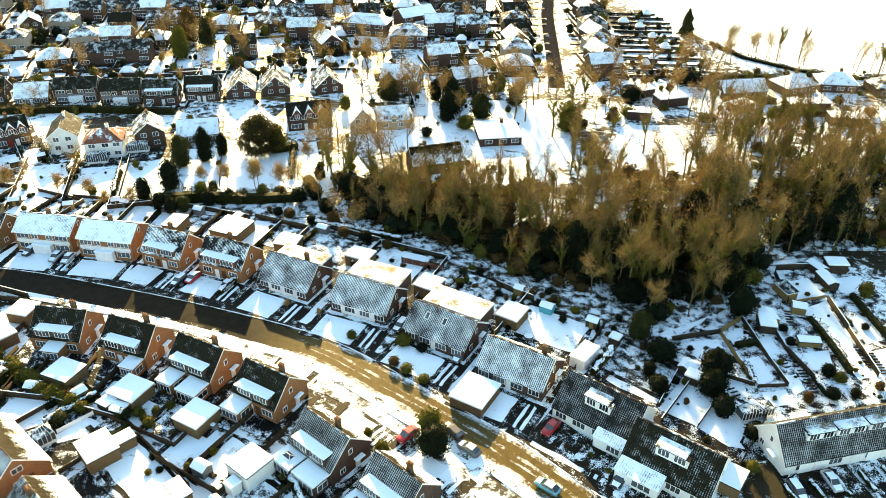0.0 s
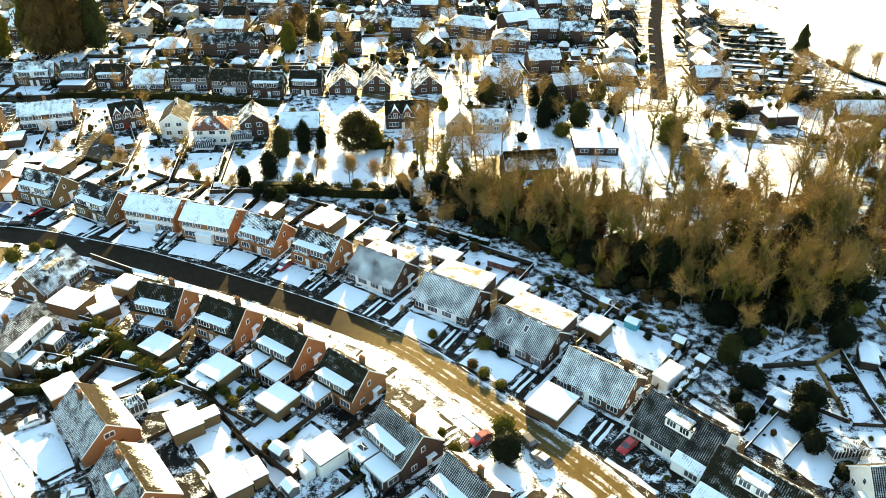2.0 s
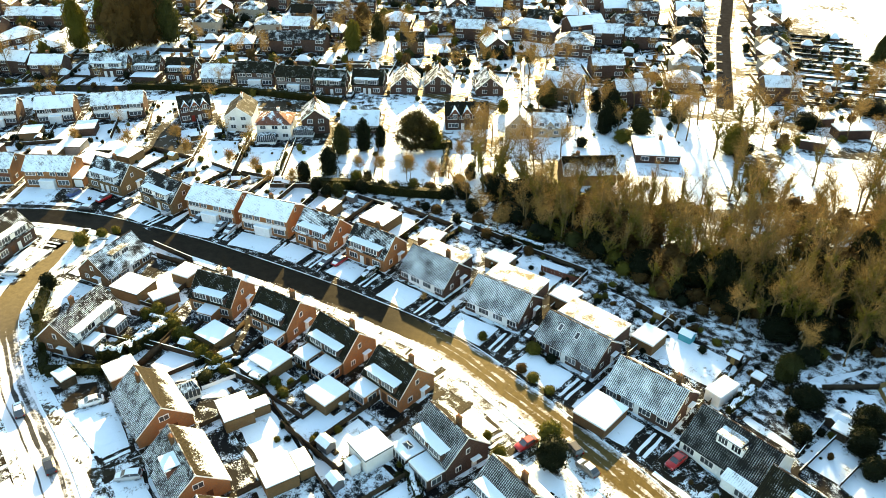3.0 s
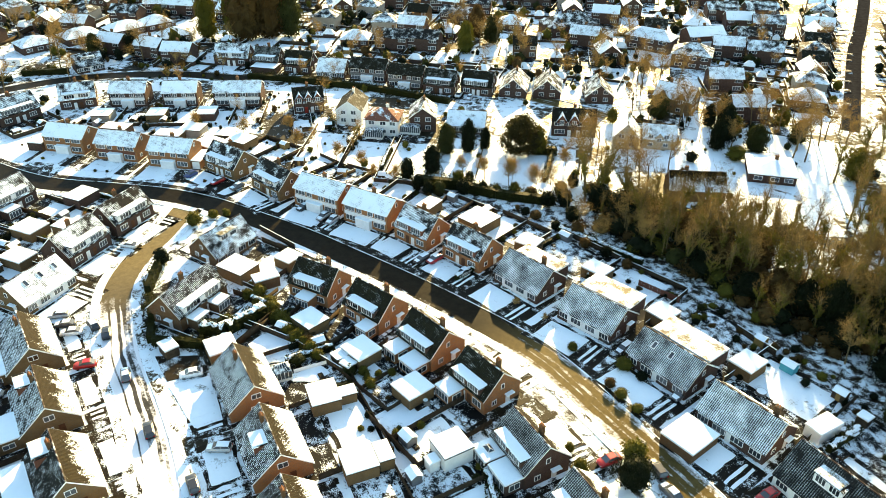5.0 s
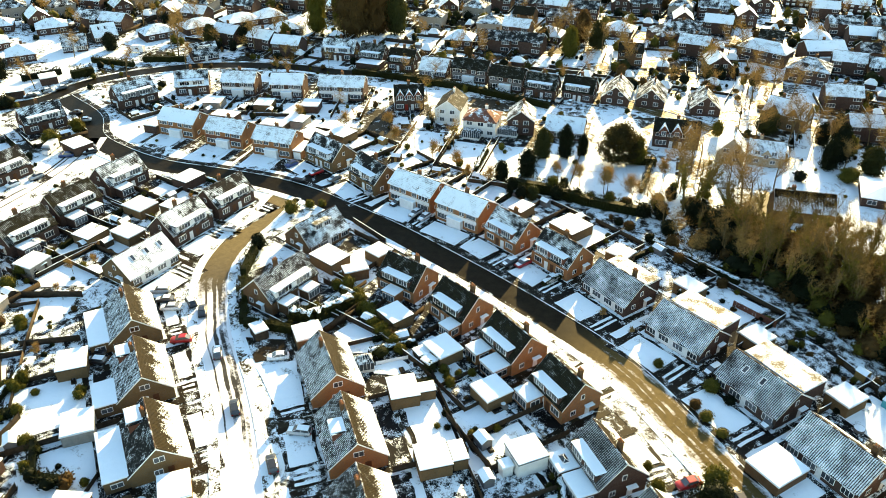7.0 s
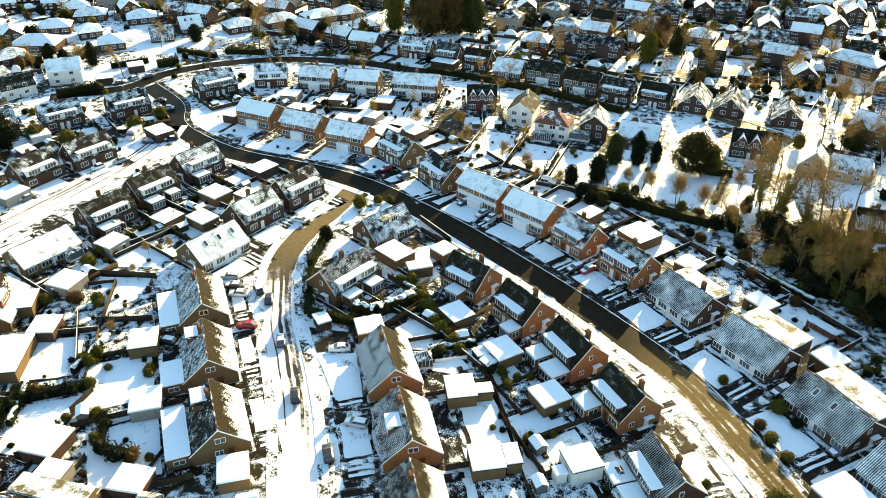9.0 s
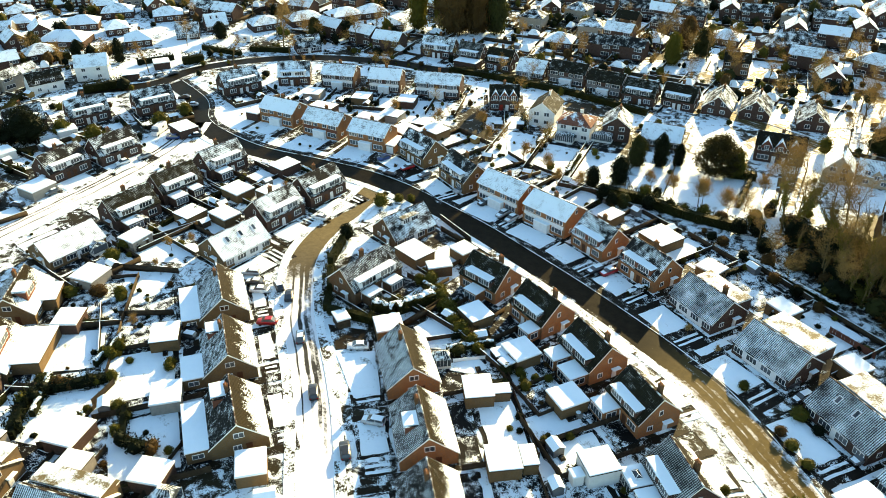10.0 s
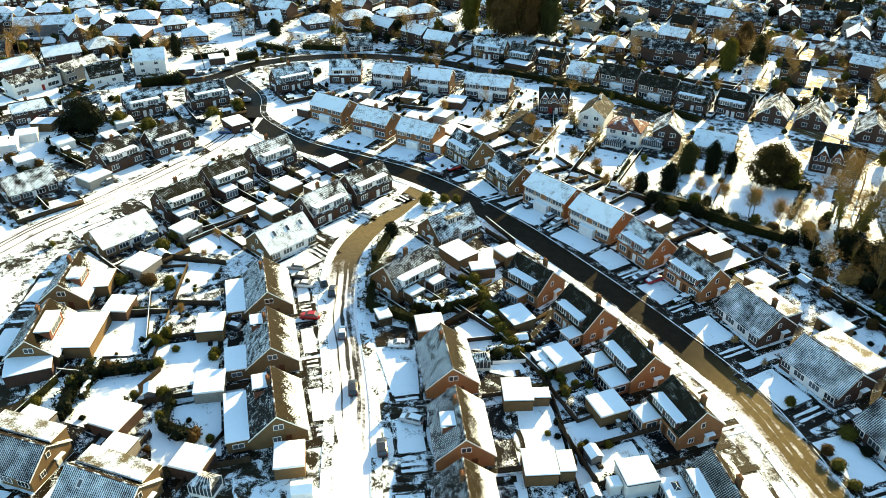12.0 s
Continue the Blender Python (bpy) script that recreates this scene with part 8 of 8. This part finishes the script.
# low houses and gardens between the wood and the field
random.seed(67)
bungalow(99.0, 241.0, 8, 15.0, 8.0, 2, 5.4, north=M_ROOF_W, south=M_SNOW, group="houses beyond the wood")
hipped_house(118.0, 245.0, 20, 12.0, 9.0, 2.8, 5.8, BRICKS[3], M_ROOF_W)
hipped_house(133.0, 247.0, -8, 12.0, 9.0, 2.8, 5.8, BRICKS[2], M_ROOF_W)
hipped_house(149.0, 243.0, 4, 12.0, 9.0, 2.8, 5.8, BRICKS[3], M_ROOF_N)
for gx, gy, gr, gw, gd, gh in ((116.5, 229.0, 3, 13.0, 4.6, 2.6), (124.0, 217.5, -6, 11.0, 5.0, 2.6), (95.0, 228.0, 30, 7.0, 5.0, 2.5), (66.0, 240.5, 20, 8.0, 5.0, 2.6), (61.5, 222.0, -10, 7.0, 4.6, 2.5), (74.0, 233.0, 15, 10.0, 5.0, 2.8)):
    garage(gx, gy, gr, gw, gd, gh, BRICKS[2], opening=False, name="outbuilding", label="long low outbuilding with smooth snowy roof")
for x0, y0, x1, y1 in ((96, 255, 114, 255), (112, 251, 124, 253), (92, 236, 108, 233), (104, 224, 122, 223)):
    hedge(x0, y0, x1, y1, 2.6, 2.4)
for k in range(70):
    x, y = random.uniform(52, 165), random.uniform(206, 262)
    if not inside(x, y, WOOD):
        q = random.uniform(1.2, 3.6)
        leafy(x, y, q, q * random.uniform(0.8, 1.2), random.choice(("dark", "olive", "rust", "olive", "rust")), "round", "", True)
for x, y, k, q in ((84, 232, 0, 0.8), (88, 246, 2, 0.9), (92, 262, 0, 1.0), (78, 240, 4, 0.8), (97, 268, 2, 0.8), (127, 262, 2, 0.6), (104, 234, 4, 0.6), (142, 232, 0, 0.7), (154, 226, 2, 0.8), (162, 238, 4, 0.7), (86, 222, 5, 0.8), (110, 212, 3, 0.7), (139, 214, 0, 0.7)):
    bare_tree(x, y, k, q, group="single bare trees")
lawn([(-8, 196), (2, 206), (14, 200), (30, 196), (38, 206), (44, 216), (40, 236), (16, 236), (-8, 230), (-12, 206)], M_LAWN, "snow-covered clearing between the trees", "clearing")
lawn([(46, 196), (60, 182), (72, 190), (82, 204), (72, 216), (56, 216)], M_LAWN, "snow-covered clearing between the trees", "clearing")
lawn([(-8, 184), (4, 177), (20, 175), (35, 179), (30, 193), (16, 199), (2, 204), (-7, 195)], M_LAWN, "snow-covered clearing between the trees", "clearing")
field = Shape()
field.face([(x, y, 0.05) for x, y in ((102, 306), (108, 290), (126, 270), (170, 256), (420, 250), (420, 900), (115, 900), (104, 352))])
tagged(new("field", field.mesh("field", M_SNOW)), "wide open field under unbroken white snow", "field", kind="structure")


# ---- far streets ----
rng = random.Random(5)
random.seed(11)


def far_pattern():
    """A handful of houses, each built once and then copied along the far streets."""
    made = []
    for i in range(6):
        z = -400 - 30 * i
        if i == 0:
            made.append(two_storey(0, z, 8, 11.5, 7.6, 2, porch=False, group="far houses"))
        elif i == 1:
            made.append(two_storey(0, z, 8, 13, 8.0, 2, porch=False, north=M_ROOF_N, group="far houses"))
        elif i == 2:
            made.append(hipped_house(0, z, 8, 11, 9, 2.7, 5.8, BRICKS[2]))
        elif i == 3:
            made.append(two_storey(0, z, 8, 9, 8.0, 0, porch=False, north=M_ROOF_D, name="detached_house", group="far houses"))
        elif i == 4:
            made.append(gable_front(0, z, -72, 11, 8, 4.4, 7.4, BRICKS[2], M_ROOF_W, M_ROOF_W, label="brick gable-fronted house with snowy roof"))
        else:
            made.append(hipped_house(0, z, 8, 10, 9, 4.8, 7.6, M_STONE, M_ROOF_N, 1, "two-storey house with hipped frosted roof"))
    return made


near_houses = list(HOUSES)
KINDS = far_pattern()
spots = []
for row in range(15):
    for col in range(46):
        x = -480 + 13.6 * col + rng.uniform(-2.5, 2.5) + 4 * (row % 2)
        y = 250 + 19 * row + rng.uniform(-3, 3) + 0.10 * x
        if x > 20:
            continue
        if abs(x + 185) < 26 and abs(y - 265) < 14 or abs(x + 92) < 18 and abs(y - 288) < 20 or abs(x + 22) < 12 and abs(y - 262) < 14:
            continue
        spots.append((x, y, 10 + rng.uniform(-10, 10)))
for row in range(10):
    for col in range(18):
        x = -450 + 19 * row + rng.uniform(-3, 3)
        y = 30 + 14 * col + rng.uniform(-2, 2)
        if x > -240 or y > 262 or (x > -262 and y < 90):
            continue
        spots.append((x, y, 60 + rng.uniform(-14, 14)))
for k in range(11):
    spots.append((27.0 + 0.8 * k, 266 + 12 * k, 6 + rng.uniform(-4, 4)))
    spots.append((57.5 + 0.9 * k, 262 + 11.5 * k, 6 + rng.uniform(-4, 4)))
spots.sort(key=lambda q: math.hypot(q[0], q[1]))
YARD = Shape().box(-6.5, 6.5, -8.5, -3.5, 0, 0.03).mesh("yard", M_PATIO)
DRIVE = Shape().box(-1, 1, -1, 1, 0, 0.03).mesh("drive", M_DRIVE)
LOW_WALL = Shape().box(-1, 1, -1, 1, 0, 1).mesh("wall", BRICKS[2])
LOW_STACK = Shape().box(0.2, 0.36, -0.1, 0.1, 1.2, 1.95).mesh("chimney", BRICKS[2])
gable = Shape()
for side in (-1, 1):
    p = [(-1.05, side * 1.1, 0.96), (1.05, side * 1.1, 0.96), (1.05, 0, 1.75), (-1.05, 0, 1.75)]
    gable.face(p if side < 0 else p[::-1], [(0, 0), (2, 0), (2, 1.3), (0, 1.3)] if side < 0 else [(0, 1.3), (2, 1.3), (2, 0), (0, 0)])
for sx in (-1.0, 1.0):
    gable.face([(sx, -1, 1), (sx, 1, 1), (sx, 0, 1.72)][:: int(sx)], [(0, 0), (1, 0), (0.5, 1)])
LOW_GABLE = gable.mesh("roof", M_ROOF_W)
LOW_WINDOWS = Shape()
for u in (-0.75, -0.3, 0.3, 0.75):
    LOW_WINDOWS.box(u - 0.13, u + 0.13, -1.02, -1.0, 0.22, 0.45).box(u - 0.13, u + 0.13, -1.02, -1.0, 0.65, 0.88)
LOW_WINDOWS = LOW_WINDOWS.mesh("windows", M_UPVC)
LOW_ROOF = hip_roof(2, 2, 1, 1.8, 0.06).mesh("roof", M_ROOF_W)
placed, thin_spots = 0, []
for x, y, r in spots:
    if math.hypot(x, y) > 600 or any((x - a) ** 2 + (y - b) ** 2 < 130 for a, b, *_ in near_houses) or not -28 < math.degrees(math.atan2(-x, y)) < 74:
        continue
    gardens = -178 < x < -18 and y < 276 + 0.06 * x
    if rng.random() < (0.88 if gardens else 0.24 if x < 20 else 0.0):
        thin_spots.append((x, y, r))
        continue
    near_houses.append((x, y, 0, 0, 0))
    placed += 1
    k = rng.choice(range(6))
    if placed < 116:
        copy_thing(KINDS[k], pose(x, y, 0, 0, 0, r + (-72 if k == 4 else 8) - 8))
    else:
        m = scaled(x, y, 0, r, 5.5, 4, rng.uniform(2.6, 4.6))
        into_stuff("far_house_walls", LOW_WALL, m)
        into_stuff("far_house_roofs", rng.choice((LOW_ROOF, LOW_GABLE, LOW_GABLE)), m)
        into_stuff("far_house_windows", LOW_WINDOWS, m)
        into_stuff("far_house_walls", LOW_STACK, m)
    for _ in range(2):
        q = rng.uniform(1.5, 5.0)
        leafy(x + rng.uniform(-9, 9), y + rng.choice((-9, 9)) + rng.uniform(-3, 3), q, q * rng.uniform(0.8, 1.4), rng.choice(("dark", "evergreen", "olive", "rust", "dark")), "round", "far shrubs", True)
    if rng.random() < 0.42 and placed < 230:
        bare_tree(x + rng.uniform(-6, 6), y - 9, rng.choice((0, 2, 4)), rng.uniform(0.4, 0.8), stuff=True, plain=True)
    if rng.random() < 0.16:
        q = rng.uniform(3, 6)
        leafy(x + rng.uniform(-6, 6), y + 9, q, q * rng.uniform(1.2, 2.2), rng.choice(("dark", "evergreen", "olive")), "round", "", True)
    a = radians(r)
    for sgn in (-1, 1):
        if rng.random() < 0.75:
            cx, cy = x + math.cos(a) * 6.6 * sgn, y + math.sin(a) * 6.6 * sgn
            far_fence(cx + math.sin(a) * 9, cy - math.cos(a) * 9, cx - math.sin(a) * 9, cy + math.cos(a) * 9)
    into_stuff("far_yards", YARD, pose(x, y, 0, 0, 0, r))
for x, y, r in thin_spots:
    # an open garden in place of a house: hedge, small trees and shrubs
    a = radians(r)
    far_fence(x + math.cos(a) * 7, y + math.sin(a) * 7, x - math.cos(a) * 7, y - math.sin(a) * 7, 0.6)
    far_fence(x + 6 - math.sin(a) * 9, y + math.cos(a) * 9, x + 6 + math.sin(a) * 9, y - math.cos(a) * 9, 0.7)
    if rng.random() < 0.7:
        m = scaled(x + rng.uniform(-5, 5), y + rng.uniform(-6, 6), 0, r, rng.uniform(1.2, 2.6), rng.uniform(1.2, 2.2), 2.0)
        into_stuff("far_house_walls", LOW_WALL, m)
        into_stuff("far_house_roofs", LOW_ROOF, m)
    for _ in range(4):
        q = rng.uniform(1.5, 4.5)
        leafy(x + rng.uniform(-8, 8), y + rng.uniform(-9, 9), q, q * rng.uniform(0.8, 1.5), rng.choice(("olive", "rust", "dark", "evergreen")), "round", "", True)
    if rng.random() < 0.5:
        bare_tree(x + rng.uniform(-5, 5), y + rng.uniform(-5, 5), rng.choice((0, 2, 4)), rng.uniform(0.45, 0.8), stuff=True, plain=True)
for k in KINDS:
    for o in [k] + list(k.children_recursive):
        bpy.data.objects.remove(o)
# long strip gardens beside the far straight road
def strip_garden(x0, x1, y, d):
    """A narrow garden between two fences: a dark border, a hedge end, shrubs and a snowy shed."""
    tilt = -5.0
    far_fence(x0, y, x1, y - 0.09 * (x1 - x0), rng.uniform(0.3, 0.55))
    into_stuff("surface_" + M_PATCHY.name, BORDER, scaled((x0 + x1) / 2, y - 0.045 * (x1 - x0) - 1.2, 0.02, tilt, (x1 - x0) / 2, rng.uniform(0.2, 0.8), 1))
    u = x0 + rng.uniform(0, 6)
    while u < x1:
        q = rng.uniform(0.8, 2.6)
        leafy(u, y - 0.09 * (u - x0) - rng.uniform(0.6, d - 0.5), q, q * rng.uniform(0.8, 1.3), rng.choice(("dark", "dark", "olive", "rust", "evergreen")), "round", "", True)
        u += rng.uniform(1.5, 6.5)
    if rng.random() < 0.75:
        u = rng.uniform(x0 + 4, x1 - 4)
        m = scaled(u, y - 0.09 * (u - x0) - d / 2, 0, tilt, rng.uniform(1.2, 2.2), rng.uniform(1.0, 1.6), 1.9)
        into_stuff("far_house_walls", LOW_WALL, m)
        into_stuff("far_house_roofs", LOW_ROOF, m)


BORDER = Shape().box(-1, 1, -1, 1, 0, 0.03).mesh("border", M_PATCHY)
for k in range(13):
    strip_garden(66.0 + 0.55 * k, 97.0 - 0.2 * k + rng.uniform(-2, 2), 258.0 + 6.4 * k, 6.4)
for k in range(9):
    strip_garden(2.0 + 0.5 * k, 21.0 + 0.7 * k, 262.0 + 9.5 * k, 9.0)
for k in range(10):
    # drives and cars' standing places along the far road
    for sx in (-1, 1):
        into_stuff("surface_" + M_DRIVE.name, DRIVE, scaled(44.0 + 0.85 * k + sx * 7.2, 260 + 11.5 * k + rng.uniform(-2, 2), 0.02, 4, 3.4, rng.uniform(1.2, 2.4), 1))


# ---- cars ----
random.seed(21)
for cx, cy, cr, cc, cs, ce in ((-103.7, 87.4, -48, "black", False, False), (-91.8, 78.8, -46, "grey", True, False), (-78.8, 69.0, -43, "black", False, True), (-64.9, 62.0, -42, "black", False, True), (-100.8, 78.5, 35, "red", False, False), (-116.8, 88.7, 30, "silver", True, True),
                               (-113.3, 86.7, 28, "black", True, False), (-110.4, 85.2, 30, "white", True, False), (-108.0, 88.6, -30, "black", True, False), (-80.9, 83.4, 38, "white", False, False), (-65.5, 69.9, 20, "silver", True, True)):
    car(cx, cy, cr, cc, cs, ce)
for cx, cy, cr, cc, cs, ce in ((-5.5, 89.7, 46, "red", False, False), (2.0, 90.6, -52, "black", False, True), (4.6, 86.6, -40, "grey", True, False), (16.4, 79.0, -40, "teal", True, False), (18.4, 91.2, 52, "red", False, False), (27.8, 80.4, 52, "black", True, False), (-10.6, 121.1, 62, "black", True, False),
                               (-7.9, 118.6, 62, "black", True, True), (3.6, 109.4, 58, "grey", True, True), (-45.2, 132.2, 66, "silver", True, False), (60.4, 79.9, 100, "silver", True, False), (54.4, 78.1, 100, "black", True, True)):
    car(cx, cy, cr, cc, cs, ce)
for cx, cy, cr, cc, cs, ce in ((-85.8, 143.3, 80, "silver", True, False), (-82.8, 142.6, 80, "silver", True, False), (-92.6, 145.7, 72, "black", True, False), (-101.5, 147.5, 70, "silver", False, False), (-114.6, 149.3, 70, "grey", True, False), (-121.2, 150.0, 72, "red", True, False), (-130.3, 150.9, 76, "blue", False, False),
                               (-123.0, 144.3, 6, "black", True, True), (-53.0, 135.0, 66, "red", True, False), (-55.8, 134.0, 66, "black", True, True), (-66.0, 104.5, -66, "black", True, False), (-49.5, 103.0, -62, "black", True, False)):
    car(cx, cy, cr, cc, cs, ce)
for cx, cy, cr, cc, cs, ce in ((-82.2, 232.3, 92, "white", False, False), (-78.0, 231.3, 92, "silver", True, False), (-92.8, 230.0, 92, "white", False, True), (-103.9, 229.1, 96, "silver", True, False), (-188.3, 105.7, 80, "white", True, False), (-186.7, 111.7, 84, "silver", False, False), (-121.5, 115.4, 10, "white", True, False),
                               (-187.8, 84.0, 90, "grey", True, False), (-188.9, 75.1, 20, "black", True, True), (-191.0, 124.8, 40, "blue", False, False), (-189.5, 131.7, 40, "grey", True, False), (-112.5, 67.9, 20, "black", True, False), (-110.3, 66.2, 20, "black", True, True)):
    car(cx, cy, cr, cc, cs, ce)


def camper(x, y, rot, label):
    """A white motorhome: box body, cab, windows and wheels."""
    t = thing("motorhome", x, y, rot, 0.035, label, "motorhome", "motorhomes")
    part("body", Shape().slab(-1.8, 3.2, -1.1, 1.1, 0.5, 2.9, 0.25), shared(("paint", "white"), lambda: mat_paint("white_paint", (0.75, 0.75, 0.75))), t)
    part("cab", Shape().slab(-3.2, -1.802, -1.0, 1.0, 0.5, 1.5, 0.2), shared(("paint", "white"), lambda: None), t)
    part("windscreen", Shape().slab(-2.5, -1.803, -0.95, 0.95, 1.502, 2.2, 0.3), M_GLASS, t)
    for sy in (-1.12, 1.12):
        part("side_window", Shape().box(0.2, 1.4, sy - 0.02, sy + 0.02, 1.6, 2.2), M_GLASS, t)
    for wx in (-2.4, 2.0):
        for wy in (-0.95, 0.95):
            put("wheel", WHEEL, t, pose(wx, wy, 0.31))


camper(-198.0, 125.1, 115, "white motorhome parked on a snowy drive")
camper(-246.8, 202.7, 20, "white motorhome in a far garden")


# ---- what nobody could count, joined into one object of each sort ----
WORDS = {"wood_trunks": ("wood_trunks", "trunks of the farther trees", "trees"), "wood_twigs": ("wood_twigs", "pale brown twigs of the farther trees", "trees"), "wood_dark_twigs": ("wood_twigs", "olive-brown twigs of the farther trees", "trees"), "wood_ivy": ("wood_ivy", "ivy on the farther trees", "ivy"),
         "shrubbery_dark": ("undergrowth", "dark evergreen undergrowth and far garden shrubs", "undergrowth"), "shrubbery_evergreen": ("undergrowth", "green garden shrubs far off in snow", "undergrowth"),
         "shrubbery_olive": ("undergrowth", "olive-green undergrowth and far shrubs", "undergrowth"), "shrubbery_rust": ("undergrowth", "rusty brown bramble undergrowth and far shrubs", "undergrowth"),
         "fences": ("far_fences", "dark wooden fences between the farther gardens", "fence"), "fence_snow": ("fence_snow", "thin lines of snow on the fence tops", "snow"),
         "far_yards": ("far_yards", "wet paved yards with slush behind far houses", "paving"), "far_house_walls": ("far_houses", "brick walls of houses near the horizon", "houses"),
         "far_house_windows": ("far_windows", "white framed windows of houses near the horizon", "windows"),
         "far_house_roofs": ("far_roofs", "snow-covered roofs of houses near the horizon", "roofs")}
for mt, label in ((M_LAWN, "snow-covered lawns of the farther gardens"), (M_PATIO, "wet paving behind the farther houses"), (M_YARD, "dark wet front yards with scraps of snow"), (M_DRIVE, "wet driveways of the farther houses"), (M_PATCHY, "dark soil beds in the farther gardens"), (M_PAVE, "thawed verges"), (M_TERRACE, "thinly snowed lawns of the farther gardens")):
    WORDS["surface_" + mt.name] = ("garden_ground", label, "ground")
for key, items in STUFF.items():
    vs, fs, sizes, uvs, base = [], [], [], [], 0
    for me, m in items:
        n = len(me.vertices)
        co = np.empty(n * 3, dtype=np.float32)
        me.vertices.foreach_get("co", co)
        mat = np.array(m, dtype=np.float32)
        vs.append(co.reshape(n, 3) @ mat[:3, :3].T + mat[:3, 3])
        li = np.empty(len(me.loops), dtype=np.int32)
        me.loops.foreach_get("vertex_index", li)
        fs.append(li + base)
        lt = np.empty(len(me.polygons), dtype=np.int32)
        me.polygons.foreach_get("loop_total", lt)
        sizes.append(lt)
        if me.uv_layers:
            uv = np.empty(len(me.loops) * 2, dtype=np.float32)
            me.uv_layers[0].data.foreach_get("uv", uv)
            uvs.append(uv * 4.5)
        base += n
    v, f, s = np.concatenate(vs), np.concatenate(fs), np.concatenate(sizes)
    name, label, cat = WORDS[key]
    me = bpy.data.meshes.new(name)
    me.vertices.add(len(v))
    me.vertices.foreach_set("co", v.ravel())
    me.loops.add(len(f))
    me.loops.foreach_set("vertex_index", f)
    me.polygons.add(len(s))
    me.polygons.foreach_set("loop_start", np.concatenate(([0], np.cumsum(s)[:-1])).astype(np.int32))
    me.polygons.foreach_set("loop_total", s)
    if uvs:
        me.uv_layers.new(name="flat").data.foreach_set("uv", np.concatenate(uvs))
    me.update(calc_edges=True)
    me.materials.append(items[0][0].materials[0])
    tagged(new(name, me), label, cat, kind="stuff")
